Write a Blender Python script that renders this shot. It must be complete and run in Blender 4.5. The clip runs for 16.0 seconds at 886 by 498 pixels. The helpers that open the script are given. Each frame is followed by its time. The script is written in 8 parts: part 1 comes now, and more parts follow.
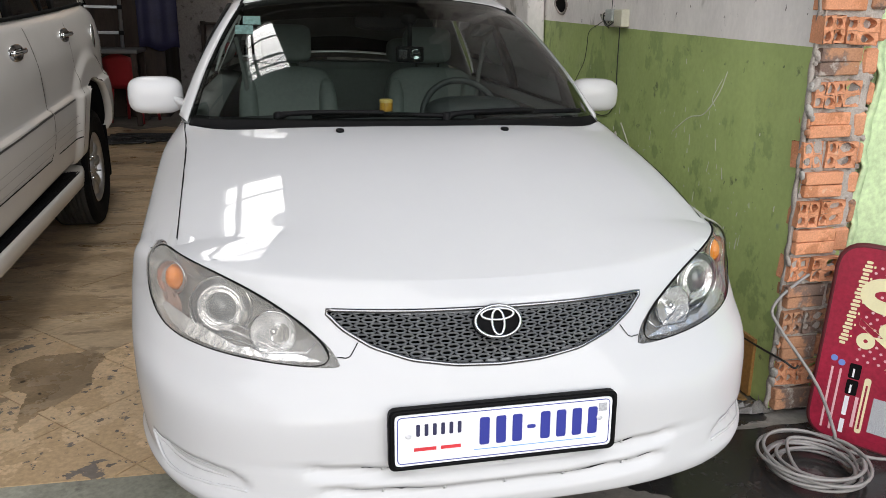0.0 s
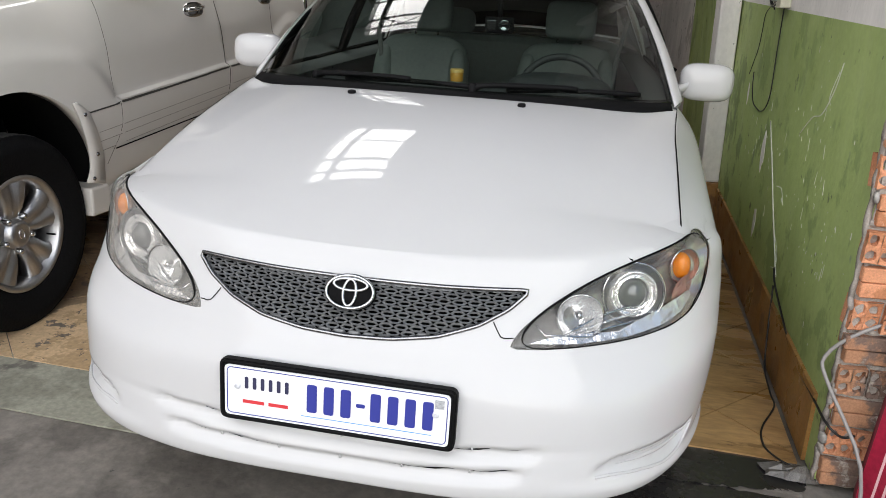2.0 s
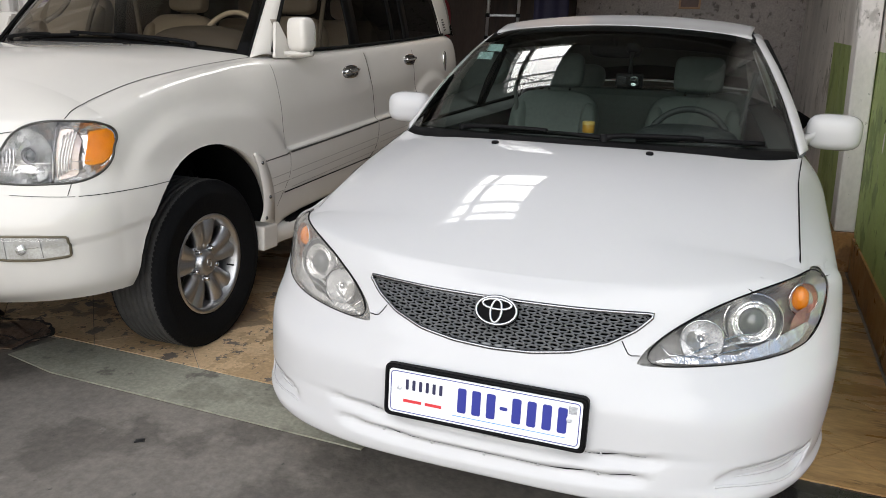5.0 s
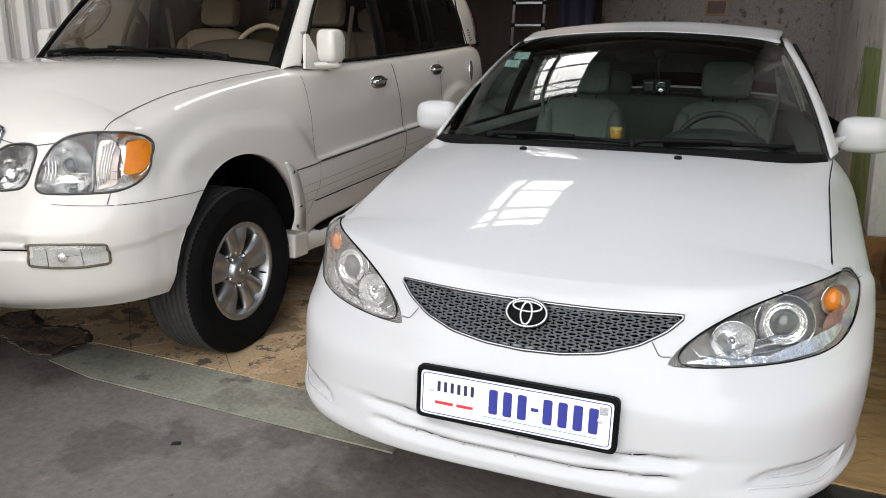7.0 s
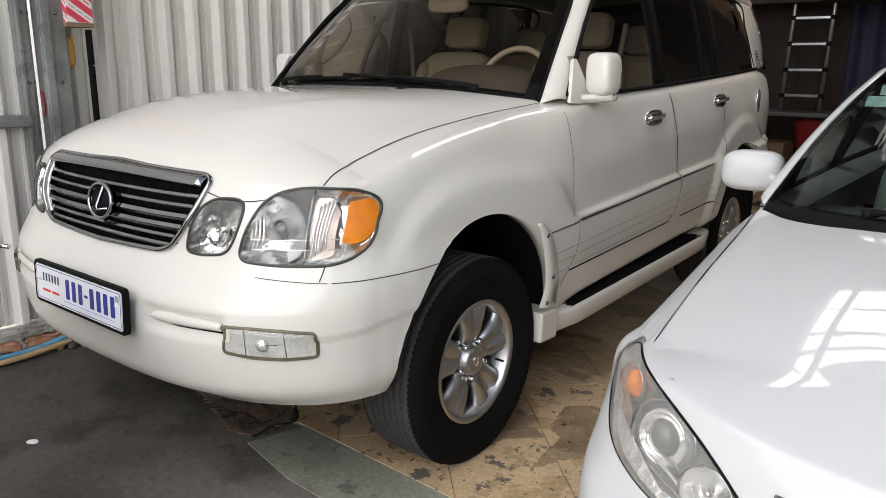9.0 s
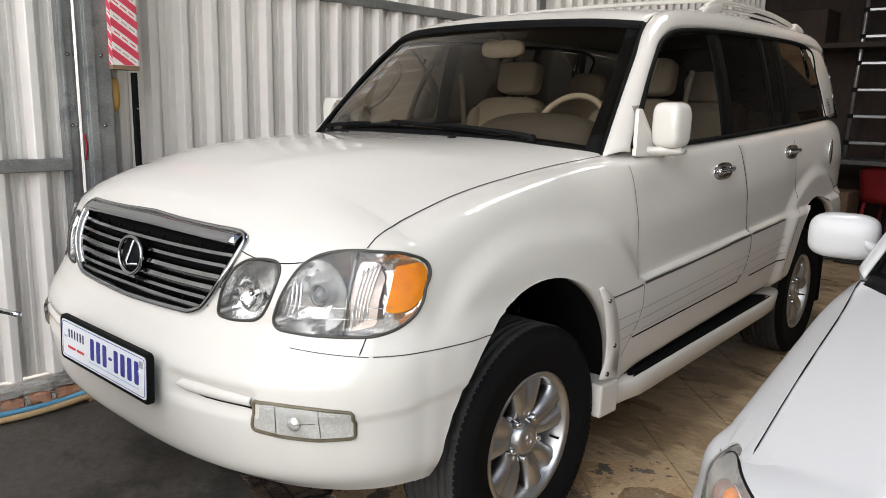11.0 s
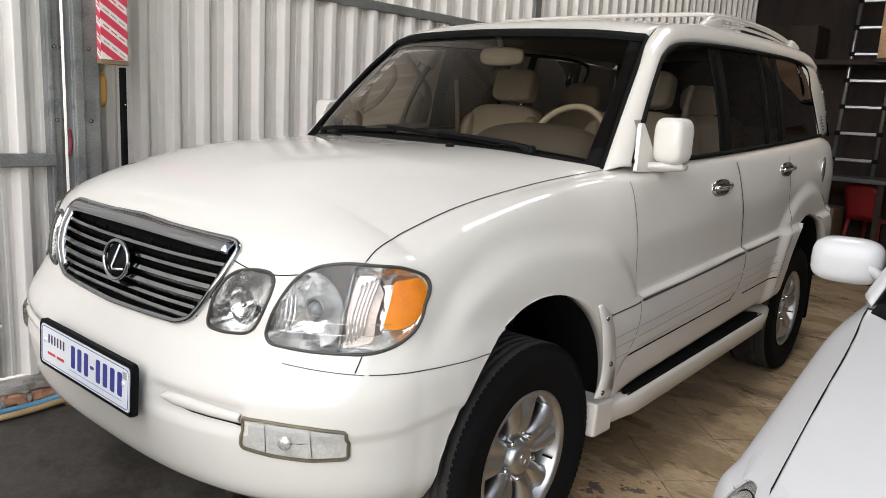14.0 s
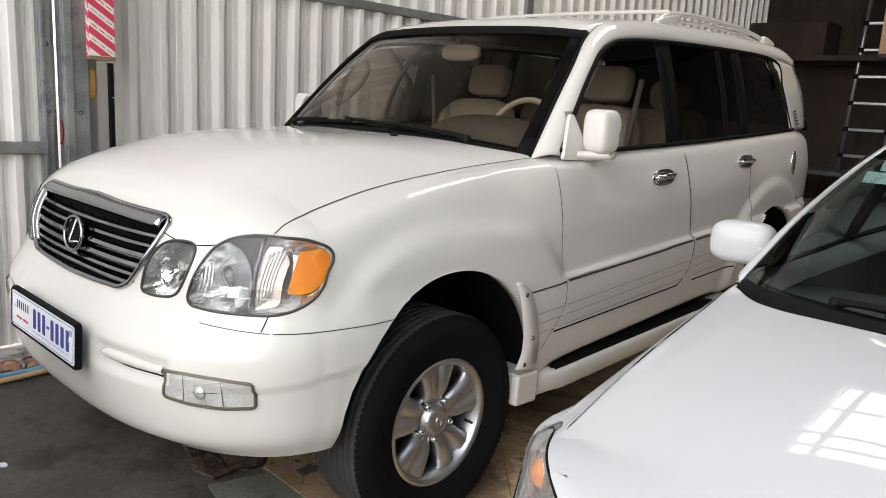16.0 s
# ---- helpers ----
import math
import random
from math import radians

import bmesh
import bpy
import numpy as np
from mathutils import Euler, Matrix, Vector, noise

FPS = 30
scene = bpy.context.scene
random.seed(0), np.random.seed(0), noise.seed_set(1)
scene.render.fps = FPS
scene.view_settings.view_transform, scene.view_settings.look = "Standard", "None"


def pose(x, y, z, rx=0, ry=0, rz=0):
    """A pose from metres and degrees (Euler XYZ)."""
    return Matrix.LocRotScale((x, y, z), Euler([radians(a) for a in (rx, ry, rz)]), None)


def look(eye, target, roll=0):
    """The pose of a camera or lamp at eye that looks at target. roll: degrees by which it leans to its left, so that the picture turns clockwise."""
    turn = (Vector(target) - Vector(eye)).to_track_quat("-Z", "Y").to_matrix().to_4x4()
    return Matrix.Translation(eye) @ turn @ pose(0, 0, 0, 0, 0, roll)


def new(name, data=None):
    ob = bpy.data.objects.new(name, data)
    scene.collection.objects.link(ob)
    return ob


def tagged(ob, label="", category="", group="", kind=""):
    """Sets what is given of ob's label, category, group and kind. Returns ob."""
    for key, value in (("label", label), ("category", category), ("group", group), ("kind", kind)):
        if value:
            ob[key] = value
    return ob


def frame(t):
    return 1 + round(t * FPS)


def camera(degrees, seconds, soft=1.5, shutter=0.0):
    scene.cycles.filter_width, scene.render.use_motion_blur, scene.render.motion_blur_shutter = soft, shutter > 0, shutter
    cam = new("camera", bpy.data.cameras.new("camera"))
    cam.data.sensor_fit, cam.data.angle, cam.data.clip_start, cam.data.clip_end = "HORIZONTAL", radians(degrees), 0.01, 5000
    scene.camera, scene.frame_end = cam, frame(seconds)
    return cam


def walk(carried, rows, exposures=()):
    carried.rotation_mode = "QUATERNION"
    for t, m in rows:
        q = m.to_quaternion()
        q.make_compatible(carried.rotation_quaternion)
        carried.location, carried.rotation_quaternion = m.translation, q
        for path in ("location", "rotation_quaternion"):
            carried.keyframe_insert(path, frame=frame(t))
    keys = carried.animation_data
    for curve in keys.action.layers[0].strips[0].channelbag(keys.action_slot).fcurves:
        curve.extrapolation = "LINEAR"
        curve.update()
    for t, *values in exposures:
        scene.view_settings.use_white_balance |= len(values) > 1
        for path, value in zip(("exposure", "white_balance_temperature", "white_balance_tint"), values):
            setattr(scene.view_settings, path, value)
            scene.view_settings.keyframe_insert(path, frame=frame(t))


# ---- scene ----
cam = camera(61.9, 16.0, 0.5)
PATH = [
    (0, (-0.475, -1.363, 1.361), (-0.044, 0.497, 0.766), 1.3),
    (0.5, (-0.212, -1.375, 1.341), (0.047, 0.509, 0.721), 2.0),
    (1, (0.009, -1.391, 1.346), (0.094, 0.502, 0.706), 2.5),
    (1.5, (0.201, -1.318, 1.344), (0.084, 0.567, 0.687), 2.9),
    (2, (0.443, -1.309, 1.342), (0.127, 0.551, 0.678), 3.2),
    (2.5, (0.615, -1.362, 1.361), (0.13, 0.466, 0.711), 3.3),
    (3, (0.667, -1.385, 1.379), (0.084, 0.422, 0.751), 3.3),
    (3.5, (0.677, -1.41, 1.396), (0.033, 0.386, 0.796), 3.1),
    (4, (0.641, -1.43, 1.395), (-0.02, 0.367, 0.818), 2.5),
    (4.5, (0.531, -1.512, 1.385), (-0.125, 0.292, 0.823), 1.8),
    (4.7, (0.46, -1.561, 1.377), (-0.189, 0.248, 0.823), 1.6),
    (6.8, (0.522, -1.647, 1.359), (-0.154, 0.161, 0.837), 0.7),
    (7, (0.464, -1.629, 1.36), (-0.252, 0.164, 0.84), 0.7),
    (7.5, (0.299, -1.56, 1.363), (-0.545, 0.179, 0.848), 0.6),
    (8, (0.165, -1.36, 1.372), (-0.815, 0.306, 0.86), 0.6),
    (8.5, (0.015, -1.14, 1.373), (-1.1, 0.442, 0.871), 0.6),
    (9, (-0.139, -0.966, 1.395), (-1.355, 0.548, 0.916), 0.7),
    (9.5, (-0.234, -0.806, 1.417), (-1.515, 0.661, 0.965), 1.1),
    (9.7, (-0.243, -0.739, 1.419), (-1.544, 0.717, 0.982), 1.2),
    (11.8, (-0.441, -0.844, 1.434), (-1.758, 0.615, 1.063), 1.3),
    (12, (-0.491, -0.824, 1.436), (-1.799, 0.642, 1.065), 1.3),
    (12.5, (-0.603, -0.762, 1.454), (-1.894, 0.721, 1.088), 1.5),
    (13, (-0.634, -0.767, 1.454), (-1.914, 0.727, 1.09), 1.9),
    (13.5, (-0.543, -0.739, 1.452), (-1.82, 0.755, 1.085), 2.5),
    (14, (-0.395, -0.793, 1.452), (-1.677, 0.695, 1.075), 3.2),
    (14.5, (-0.217, -0.814, 1.463), (-1.514, 0.657, 1.07), 4.0),
    (15, (-0.056, -0.733, 1.468), (-1.371, 0.721, 1.072), 4.3),
    (15.5, (0.026, -0.688, 1.46), (-1.312, 0.746, 1.064), 4.1),
    (16, (0.043, -0.693, 1.452), (-1.314, 0.723, 1.063), 3.3),
]
walk(cam, [(t, look(eye, target, roll)) for t, eye, target, roll in PATH], [(0, 0.16), (4.5, 0.16), (7.0, 0.20), (9.5, 0.29), (12.0, 0.44), (16.0, 0.43)])

# ---- world and light ----
world = bpy.data.worlds.new("world")
scene.world = world
world.use_nodes = True
wn = world.node_tree
sky = wn.nodes.new("ShaderNodeTexSky")
sky.sky_type, sky.sun_disc = "NISHITA", False
sky.sun_elevation, sky.sun_rotation = radians(50), radians(20)
sky.air_density, sky.dust_density = 1.2, 3.0
wn.links.new(sky.outputs[0], wn.nodes["Background"].inputs[0])
wn.nodes["Background"].inputs[1].default_value = 0.15


def area(name, at, to, sx, sy, power, colour=(1, 1, 1)):
    d = bpy.data.lights.new(name, "AREA")
    d.shape, d.size, d.size_y, d.energy, d.color = "RECTANGLE", sx, sy, power, colour
    ob = new(name, d)
    ob.matrix_world = look(at, to)
    return ob


# daylight of the open shop front behind the camera, and of the roof light
area("daylight_front", (-2.4, -5.2, 4.9), (-1.0, 2.2, 0.8), 17.0, 9.0, 1380, (1.0, 0.975, 0.945))
area("daylight_roof", (-1.63, 4.0, 4.62), (-1.63, 4.0, 0), 0.95, 2.4, 62, (1.0, 0.985, 0.97))
sun = bpy.data.lights.new("sun", "SUN")
sun.energy, sun.angle, sun.color = 4.0, radians(2), (1.0, 0.96, 0.90)
new("sun", sun).matrix_world = look((-3, 8, 10), (0, 0, 0))


# ---- materials ----
def material(name, base=(0.8, 0.8, 0.8), rough=0.5, metal=0.0, **more):
    """Principled material; more: coat, trans, ior, emit, alpha; var (colour swing), vs (scale), bump, bs (bump scale)."""
    m = bpy.data.materials.new(name)
    m.use_nodes = True
    t = m.node_tree
    b = t.nodes["Principled BSDF"]
    b.inputs["Base Color"].default_value = (*base, 1)
    b.inputs["Roughness"].default_value, b.inputs["Metallic"].default_value = rough, metal
    b.inputs["Coat Weight"].default_value = more.get("coat", 0)
    b.inputs["Coat Roughness"].default_value = more.get("coat_rough", 0.03)
    b.inputs["Transmission Weight"].default_value = more.get("trans", 0)
    b.inputs["IOR"].default_value = more.get("ior", 1.5)
    if "var" in more:
        co = t.nodes.new("ShaderNodeTexCoord")
        a, c = t.nodes.new("ShaderNodeTexNoise"), t.nodes.new("ShaderNodeTexNoise")
        a.inputs["Scale"].default_value, c.inputs["Scale"].default_value = more.get("vs", 3), more.get("vs", 3) * 9
        a.inputs["Detail"].default_value = c.inputs["Detail"].default_value = 6
        add = t.nodes.new("ShaderNodeMath")
        add.operation = "ADD"
        ramp = t.nodes.new("ShaderNodeMapRange")
        ramp.inputs[1].default_value, ramp.inputs[2].default_value = 0.6, 1.4
        ramp.inputs[3].default_value, ramp.inputs[4].default_value = 0, 1
        mix = t.nodes.new("ShaderNodeMix")
        mix.data_type = "RGBA"
        mix.inputs[6].default_value = (*[x * (1 - more["var"]) for x in base], 1)
        mix.inputs[7].default_value = (*[min(1, x * (1 + more["var"])) for x in base], 1)
        for n in (a, c):
            t.links.new(co.outputs["Object"], n.inputs["Vector"])
        t.links.new(a.outputs["Fac"], add.inputs[0])
        t.links.new(c.outputs["Fac"], add.inputs[1])
        t.links.new(add.outputs[0], ramp.inputs[0])
        t.links.new(ramp.outputs[0], mix.inputs[0])
        t.links.new(mix.outputs[2], b.inputs["Base Color"])
    if "bump" in more:
        co = t.nodes.new("ShaderNodeTexCoord")
        n, k = t.nodes.new("ShaderNodeTexNoise"), t.nodes.new("ShaderNodeBump")
        n.inputs["Scale"].default_value, n.inputs["Detail"].default_value = more.get("bs", 60), 5
        k.inputs["Strength"].default_value, k.inputs["Distance"].default_value = more["bump"], more.get("bd", 0.01)
        t.links.new(co.outputs["Object"], n.inputs["Vector"])
        t.links.new(n.outputs["Fac"], k.inputs["Height"])
        t.links.new(k.outputs[0], b.inputs["Normal"])
    if "emit" in more:
        b.inputs["Emission Color"].default_value = (*base, 1)
        b.inputs["Emission Strength"].default_value = more["emit"]
    return m


def thin_glass(name, tint, rough=0.0, gloss=0.5, haze=0.0):
    """A pane: clear tint with a mirror-like sheen by Fresnel."""
    m = bpy.data.materials.new(name)
    m.use_nodes = True
    t = m.node_tree
    t.nodes.remove(t.nodes["Principled BSDF"])
    fr, mix = t.nodes.new("ShaderNodeFresnel"), t.nodes.new("ShaderNodeMixShader")
    tr, gl = t.nodes.new("ShaderNodeBsdfTransparent"), t.nodes.new("ShaderNodeBsdfGlossy")
    fr.inputs[0].default_value = 1.0 + gloss
    tr.inputs[0].default_value = (*tint, 1)
    gl.inputs["Roughness"].default_value = rough
    for a, b in ((fr.outputs[0], mix.inputs[0]), (tr.outputs[0], mix.inputs[1]), (gl.outputs[0], mix.inputs[2]), (mix.outputs[0], t.nodes["Material Output"].inputs[0])):
        t.links.new(a, b)
    if haze:
        co, n, r = t.nodes.new("ShaderNodeTexCoord"), t.nodes.new("ShaderNodeTexNoise"), t.nodes.new("ShaderNodeMapRange")
        n.inputs["Scale"].default_value, n.inputs["Detail"].default_value = 9, 5
        r.inputs[1].default_value, r.inputs[2].default_value = 0.3, 0.7
        r.inputs[3].default_value, r.inputs[4].default_value = haze * 0.5, haze * 1.5
        df, over = t.nodes.new("ShaderNodeBsdfDiffuse"), t.nodes.new("ShaderNodeMixShader")
        df.inputs[0].default_value = (0.8, 0.78, 0.74, 1)
        for a, b in ((co.outputs["Object"], n.inputs[0]), (n.outputs["Fac"], r.inputs[0]), (r.outputs[0], over.inputs[0]), (mix.outputs[0], over.inputs[1]), (df.outputs[0], over.inputs[2]), (over.outputs[0], t.nodes["Material Output"].inputs[0])):
            t.links.new(a, b)
    return m


PAINT = material("cool_white_paint", (0.55, 0.548, 0.553), 0.28, coat=0.75, var=0.012, vs=1.2)
PEARL = material("pearl_white_paint", (0.665, 0.634, 0.588), 0.3, coat=1.0, var=0.02, vs=1.0)
RUBBER = material("tyre_rubber", (0.0065, 0.0065, 0.007), 0.8, var=0.2, vs=8, bump=0.2, bs=90)
TREAD = material("dusty_tread", (0.042, 0.040, 0.037), 0.9, var=0.35, vs=30, bump=0.5, bs=140)
TRIM = material("black_plastic", (0.005, 0.005, 0.0055), 0.55, bump=0.05, bs=300, bd=0.002)
GASKET = material("black_gasket", (0.006, 0.006, 0.006), 0.75)
PILLAR_BLACK = material("black_film", (0.004, 0.004, 0.004), 0.5)
RIB_SHADE = material("rib_shadow_paint", (0.26, 0.245, 0.22), 0.6)
SEAM_GREY = material("panel_gap_shadow", (0.10, 0.095, 0.085), 0.8)
MATT = material("matt_black", (0.006, 0.006, 0.0065), 0.85, bump=0.1, bs=200, bd=0.002)
CHROME = material("chrome", (0.66, 0.67, 0.68), 0.07, 1.0, var=0.03)
SMOKED = material("smoked_chrome", (0.26, 0.26, 0.265), 0.16, 1.0, var=0.1, vs=10)
GRILLE_BAR = material("dark_chrome_bar", (0.34, 0.345, 0.35), 0.13, 1.0, var=0.25, vs=18, bump=0.35, bs=12, bd=0.006)
BADGE = material("dull_chrome", (0.40, 0.41, 0.42), 0.12, 1.0, var=0.05)
REFLECTOR = material("lamp_reflector", (0.88, 0.88, 0.88), 0.16, 0.75, var=0.1, vs=25, bump=0.8, bs=26, bd=0.012)
CHAMBER = material("lamp_bezel", (0.46, 0.45, 0.43), 0.16, 0.7, var=0.3, vs=12, bump=0.6, bs=16, bd=0.012)
BEZEL_DARK = material("dark_lamp_bezel", (0.16, 0.16, 0.165), 0.3, 0.6, var=0.2, vs=20)
BULB_GLASS = material("projector_glass", (0.10, 0.105, 0.11), 0.05, 0.0, coat=1.0)
ALLOY = material("alloy_wheel", (0.52, 0.52, 0.525), 0.38, 1.0, var=0.1, vs=14, bump=0.05, bs=150)
AMBER = material("amber_plastic", (0.95, 0.27, 0.004), 0.25, coat=0.3, var=0.3, vs=40, bump=0.5, bs=90, bd=0.004)
AMBER_DEEP = material("deep_amber_plastic", (0.90, 0.21, 0.004), 0.2, coat=0.6, var=0.5, vs=60, bump=0.8, bs=70, bd=0.008)
ROSY = material("rosy_reflector", (0.62, 0.40, 0.33), 0.18, 0.7, var=0.3, vs=30, bump=0.6, bs=40, bd=0.01)
LENS = thin_glass("lamp_lens", (0.97, 0.97, 0.96), 0.02, 0.42)
HAZE = thin_glass("hazed_lamp_lens", (0.93, 0.92, 0.90), 0.08, 0.5, 0.13)
WINDSHIELD = thin_glass("windshield_glass", (0.56, 0.65, 0.61), 0.0, 0.52)
SUN_BAND = thin_glass("windshield_sun_band", (0.20, 0.22, 0.21), 0.0, 0.05)
SIDE_GLASS = thin_glass("side_glass", (0.17, 0.165, 0.15), 0.0, 0.5)
CLEAR_SIDE = thin_glass("clear_side_glass", (0.55, 0.53, 0.49), 0.0, 0.45)
DARK_GLASS = thin_glass("tinted_glass", (0.035, 0.030, 0.025), 0.0, 0.2)
BLACK_VOID = material("dark_inside", (0.004, 0.004, 0.004), 0.95)
BLACK_VOID.node_tree.nodes["Principled BSDF"].inputs["Specular IOR Level"].default_value = 0.1
GREY_SEAT = material("grey_leather", (0.20, 0.235, 0.225), 0.5, var=0.12, vs=6, bump=0.25, bs=120, bd=0.004)
BEIGE_SEAT = material("beige_leather", (0.47, 0.40, 0.31), 0.5, var=0.1, vs=6, bump=0.25, bs=120, bd=0.004)
DASH_DARK = material("dashboard_vinyl", (0.03, 0.034, 0.035), 0.6, bump=0.2, bs=250, bd=0.003)
DASH_BROWN = material("brown_dashboard_vinyl", (0.10, 0.085, 0.07), 0.6, bump=0.2, bs=250, bd=0.003)
LINING = material("cabin_lining", (0.16, 0.17, 0.168), 0.9, var=0.1)
LINING_BEIGE = material("beige_lining", (0.22, 0.19, 0.15), 0.9, var=0.1)
PLATE_WHITE = material("plate_white", (0.82, 0.83, 0.86), 0.4, var=0.02, vs=20)
PLATE_GREY = material("plate_grey", (0.40, 0.41, 0.43), 0.5, var=0.6, vs=260)
INK_BLUE = material("blue_plate_paint", (0.03, 0.04, 0.28), 0.45)
INK_RED = material("red_plate_paint", (0.65, 0.04, 0.05), 0.45)
INK_SKY = material("light_blue_paint", (0.1, 0.35, 0.75), 0.45)
INK_DARK = material("dark_plate_paint", (0.03, 0.03, 0.08), 0.45)
for m_ in (PAINT, PEARL):
    m_.node_tree.nodes["Principled BSDF"].inputs["Specular IOR Level"].default_value = 0.0
for m_ in (GASKET, MATT, RUBBER, TRIM, PILLAR_BLACK):
    m_.node_tree.nodes["Principled BSDF"].inputs["Specular IOR Level"].default_value = 0.1
MIRROR = material("mirror_glass", (0.9, 0.9, 0.9), 0.01, 1.0)


# ---- mesh helpers ----
def mesh(name, verts, faces, mat, parent=None, label="", smooth=True, normals=None):
    """One mesh object, a part of parent where one is given."""
    me = bpy.data.meshes.new(name)
    me.from_pydata([tuple(map(float, v)) for v in verts], [], [tuple(map(int, q)) for q in faces])
    for m in mat if isinstance(mat, (list, tuple)) else (mat,):
        me.materials.append(m)
    me.update()
    if smooth:
        me.shade_smooth()
    if normals is not None:
        me.normals_split_custom_set_from_vertices([tuple(map(float, n)) for n in normals])
    ob = new(name, me)
    if parent:
        ob.parent = parent
    if label:
        ob["label"] = label
    return ob


def part(name, bm, mat, parent=None, label="", smooth=False):
    """Links a bmesh as one mesh object under a thing or part."""
    me = bpy.data.meshes.new(name)
    bm.to_mesh(me)
    bm.free()
    me.materials.append(mat)
    if smooth:
        me.shade_smooth()
    ob = new(name, me)
    if parent:
        ob.parent = parent
    if label:
        ob["label"] = label
    return ob


def thing(name, m, label, category, group="", kind=""):
    ob = new(name)
    ob.empty_display_size = 0.05
    ob.matrix_world = m
    return tagged(ob, label, category, group, kind)


def grid_faces(n, m, base=0, closed=False):
    k = m if closed else m - 1
    return [(base + i * m + j, base + i * m + (j + 1) % m, base + (i + 1) * m + (j + 1) % m, base + (i + 1) * m + j) for i in range(n - 1) for j in range(k)]


def spline(pts, n):
    """n points evenly in parameter along a Catmull-Rom curve through pts."""
    p = np.array(pts, float)
    q = np.vstack([2 * p[0] - p[1], p, 2 * p[-1] - p[-2]])
    out = []
    for s in np.linspace(0, len(p) - 1, n):
        i = min(int(s), len(p) - 2)
        t = s - i
        a, b, c, d = q[i], q[i + 1], q[i + 2], q[i + 3]
        out.append(0.5 * (2 * b + (c - a) * t + (2 * a - 5 * b + 4 * c - d) * t * t + (3 * b - a - 3 * c + d) * t ** 3))
    return np.array(out)


def loop(pts, n):
    """n points along a closed Catmull-Rom curve."""
    p = list(map(tuple, pts))
    k = len(p)
    s = spline(p[-2:] + p + p[:3], (k + 4) * 40 + 1)
    s = s[80:80 + k * 40]
    return s[np.linspace(0, len(s), n, endpoint=False).astype(int)]


def rounded(pts, r, n=5):
    """A closed polygon with its corners rounded."""
    p = [np.array(q, float) for q in pts]
    out = []
    for i, b in enumerate(p):
        a, c = p[i - 1], p[(i + 1) % len(p)]
        u, v = a - b, c - b
        lu, lv = np.linalg.norm(u), np.linalg.norm(v)
        k = min(r, lu * 0.45, lv * 0.45)
        s, e = b + u / lu * k, b + v / lv * k
        for t in np.linspace(0, 1, n):
            out.append((1 - t) ** 2 * s + 2 * t * (1 - t) * b + t * t * e)
    return np.array(out)


def outline(pts, r, n):
    """A rounded closed polygon, resampled evenly to n points."""
    p = rounded(pts, r, 7)
    q = np.vstack([p, p[:1]])
    d = np.concatenate([[0], np.cumsum(np.linalg.norm(np.diff(q, axis=0), axis=1))])
    s = np.linspace(0, d[-1], n, endpoint=False)
    return np.stack([np.interp(s, d, q[:, k]) for k in range(q.shape[1])], 1)


def tube_data(path, r, seg=8, closed=False):
    p = np.array(path, float)
    n = len(p)
    rr = np.broadcast_to(np.asarray(r, float), (n,))
    tan = (np.roll(p, -1, 0) - np.roll(p, 1, 0)) if closed else np.gradient(p, axis=0)
    verts = []
    up = np.array((0, 0, 1.0)) if abs(tan[0][2]) < 0.9 * np.linalg.norm(tan[0]) else np.array((1.0, 0, 0))
    side = np.cross(tan[0], up)
    for i in range(n):
        t = tan[i] / (np.linalg.norm(tan[i]) + 1e-9)
        side = side - t * np.dot(side, t)
        side = side / (np.linalg.norm(side) + 1e-9)
        other = np.cross(t, side)
        for k in range(seg):
            a = 2 * math.pi * k / seg
            verts.append(p[i] + rr[i] * (math.cos(a) * side + math.sin(a) * other))
    faces = grid_faces(n, seg, 0, True)
    if closed:
        faces += [((n - 1) * seg + j, (n - 1) * seg + (j + 1) % seg, (j + 1) % seg, j) for j in range(seg)]
    else:
        faces += [tuple(range(seg))[::-1], tuple((n - 1) * seg + j for j in range(seg))]
    return verts, faces


def tube(name, path, r, mat, parent=None, seg=8, closed=False, label=""):
    v, q = tube_data(path, r, seg, closed)
    return mesh(name, v, q, mat, parent, label)


def lathe(name, profile, mat, parent=None, seg=48, m=Matrix(), label="", closed=False, cap=False):
    """Turns a profile of (radius, height) about the local z axis."""
    verts, n = [], len(profile)
    for r, h in profile:
        for k in range(seg):
            a = 2 * math.pi * k / seg
            verts.append(m @ Vector((r * math.cos(a), r * math.sin(a), h)))
    faces = grid_faces(n, seg, 0, True)
    if closed:
        faces += [((n - 1) * seg + j, (n - 1) * seg + (j + 1) % seg, (j + 1) % seg, j) for j in range(seg)]
    elif cap:
        faces += [tuple(range(seg))[::-1], tuple((n - 1) * seg + j for j in range(seg))]
    return mesh(name, verts, faces, mat, parent, label)


def block(name, size, at, mat, parent=None, bevel=0.005, turn=(0, 0, 0), label="", seg=2, smooth=False):
    """A bevelled box by its size and centre."""
    bm = bmesh.new()
    bmesh.ops.create_cube(bm, size=1)
    bmesh.ops.scale(bm, vec=size, verts=bm.verts)
    if bevel:
        bmesh.ops.bevel(bm, geom=list(bm.edges), offset=min(bevel, min(size) * 0.45), segments=seg, affect="EDGES", profile=0.5)
    bmesh.ops.transform(bm, matrix=pose(*at, *turn), verts=bm.verts)
    return part(name, bm, mat, parent, label, smooth)


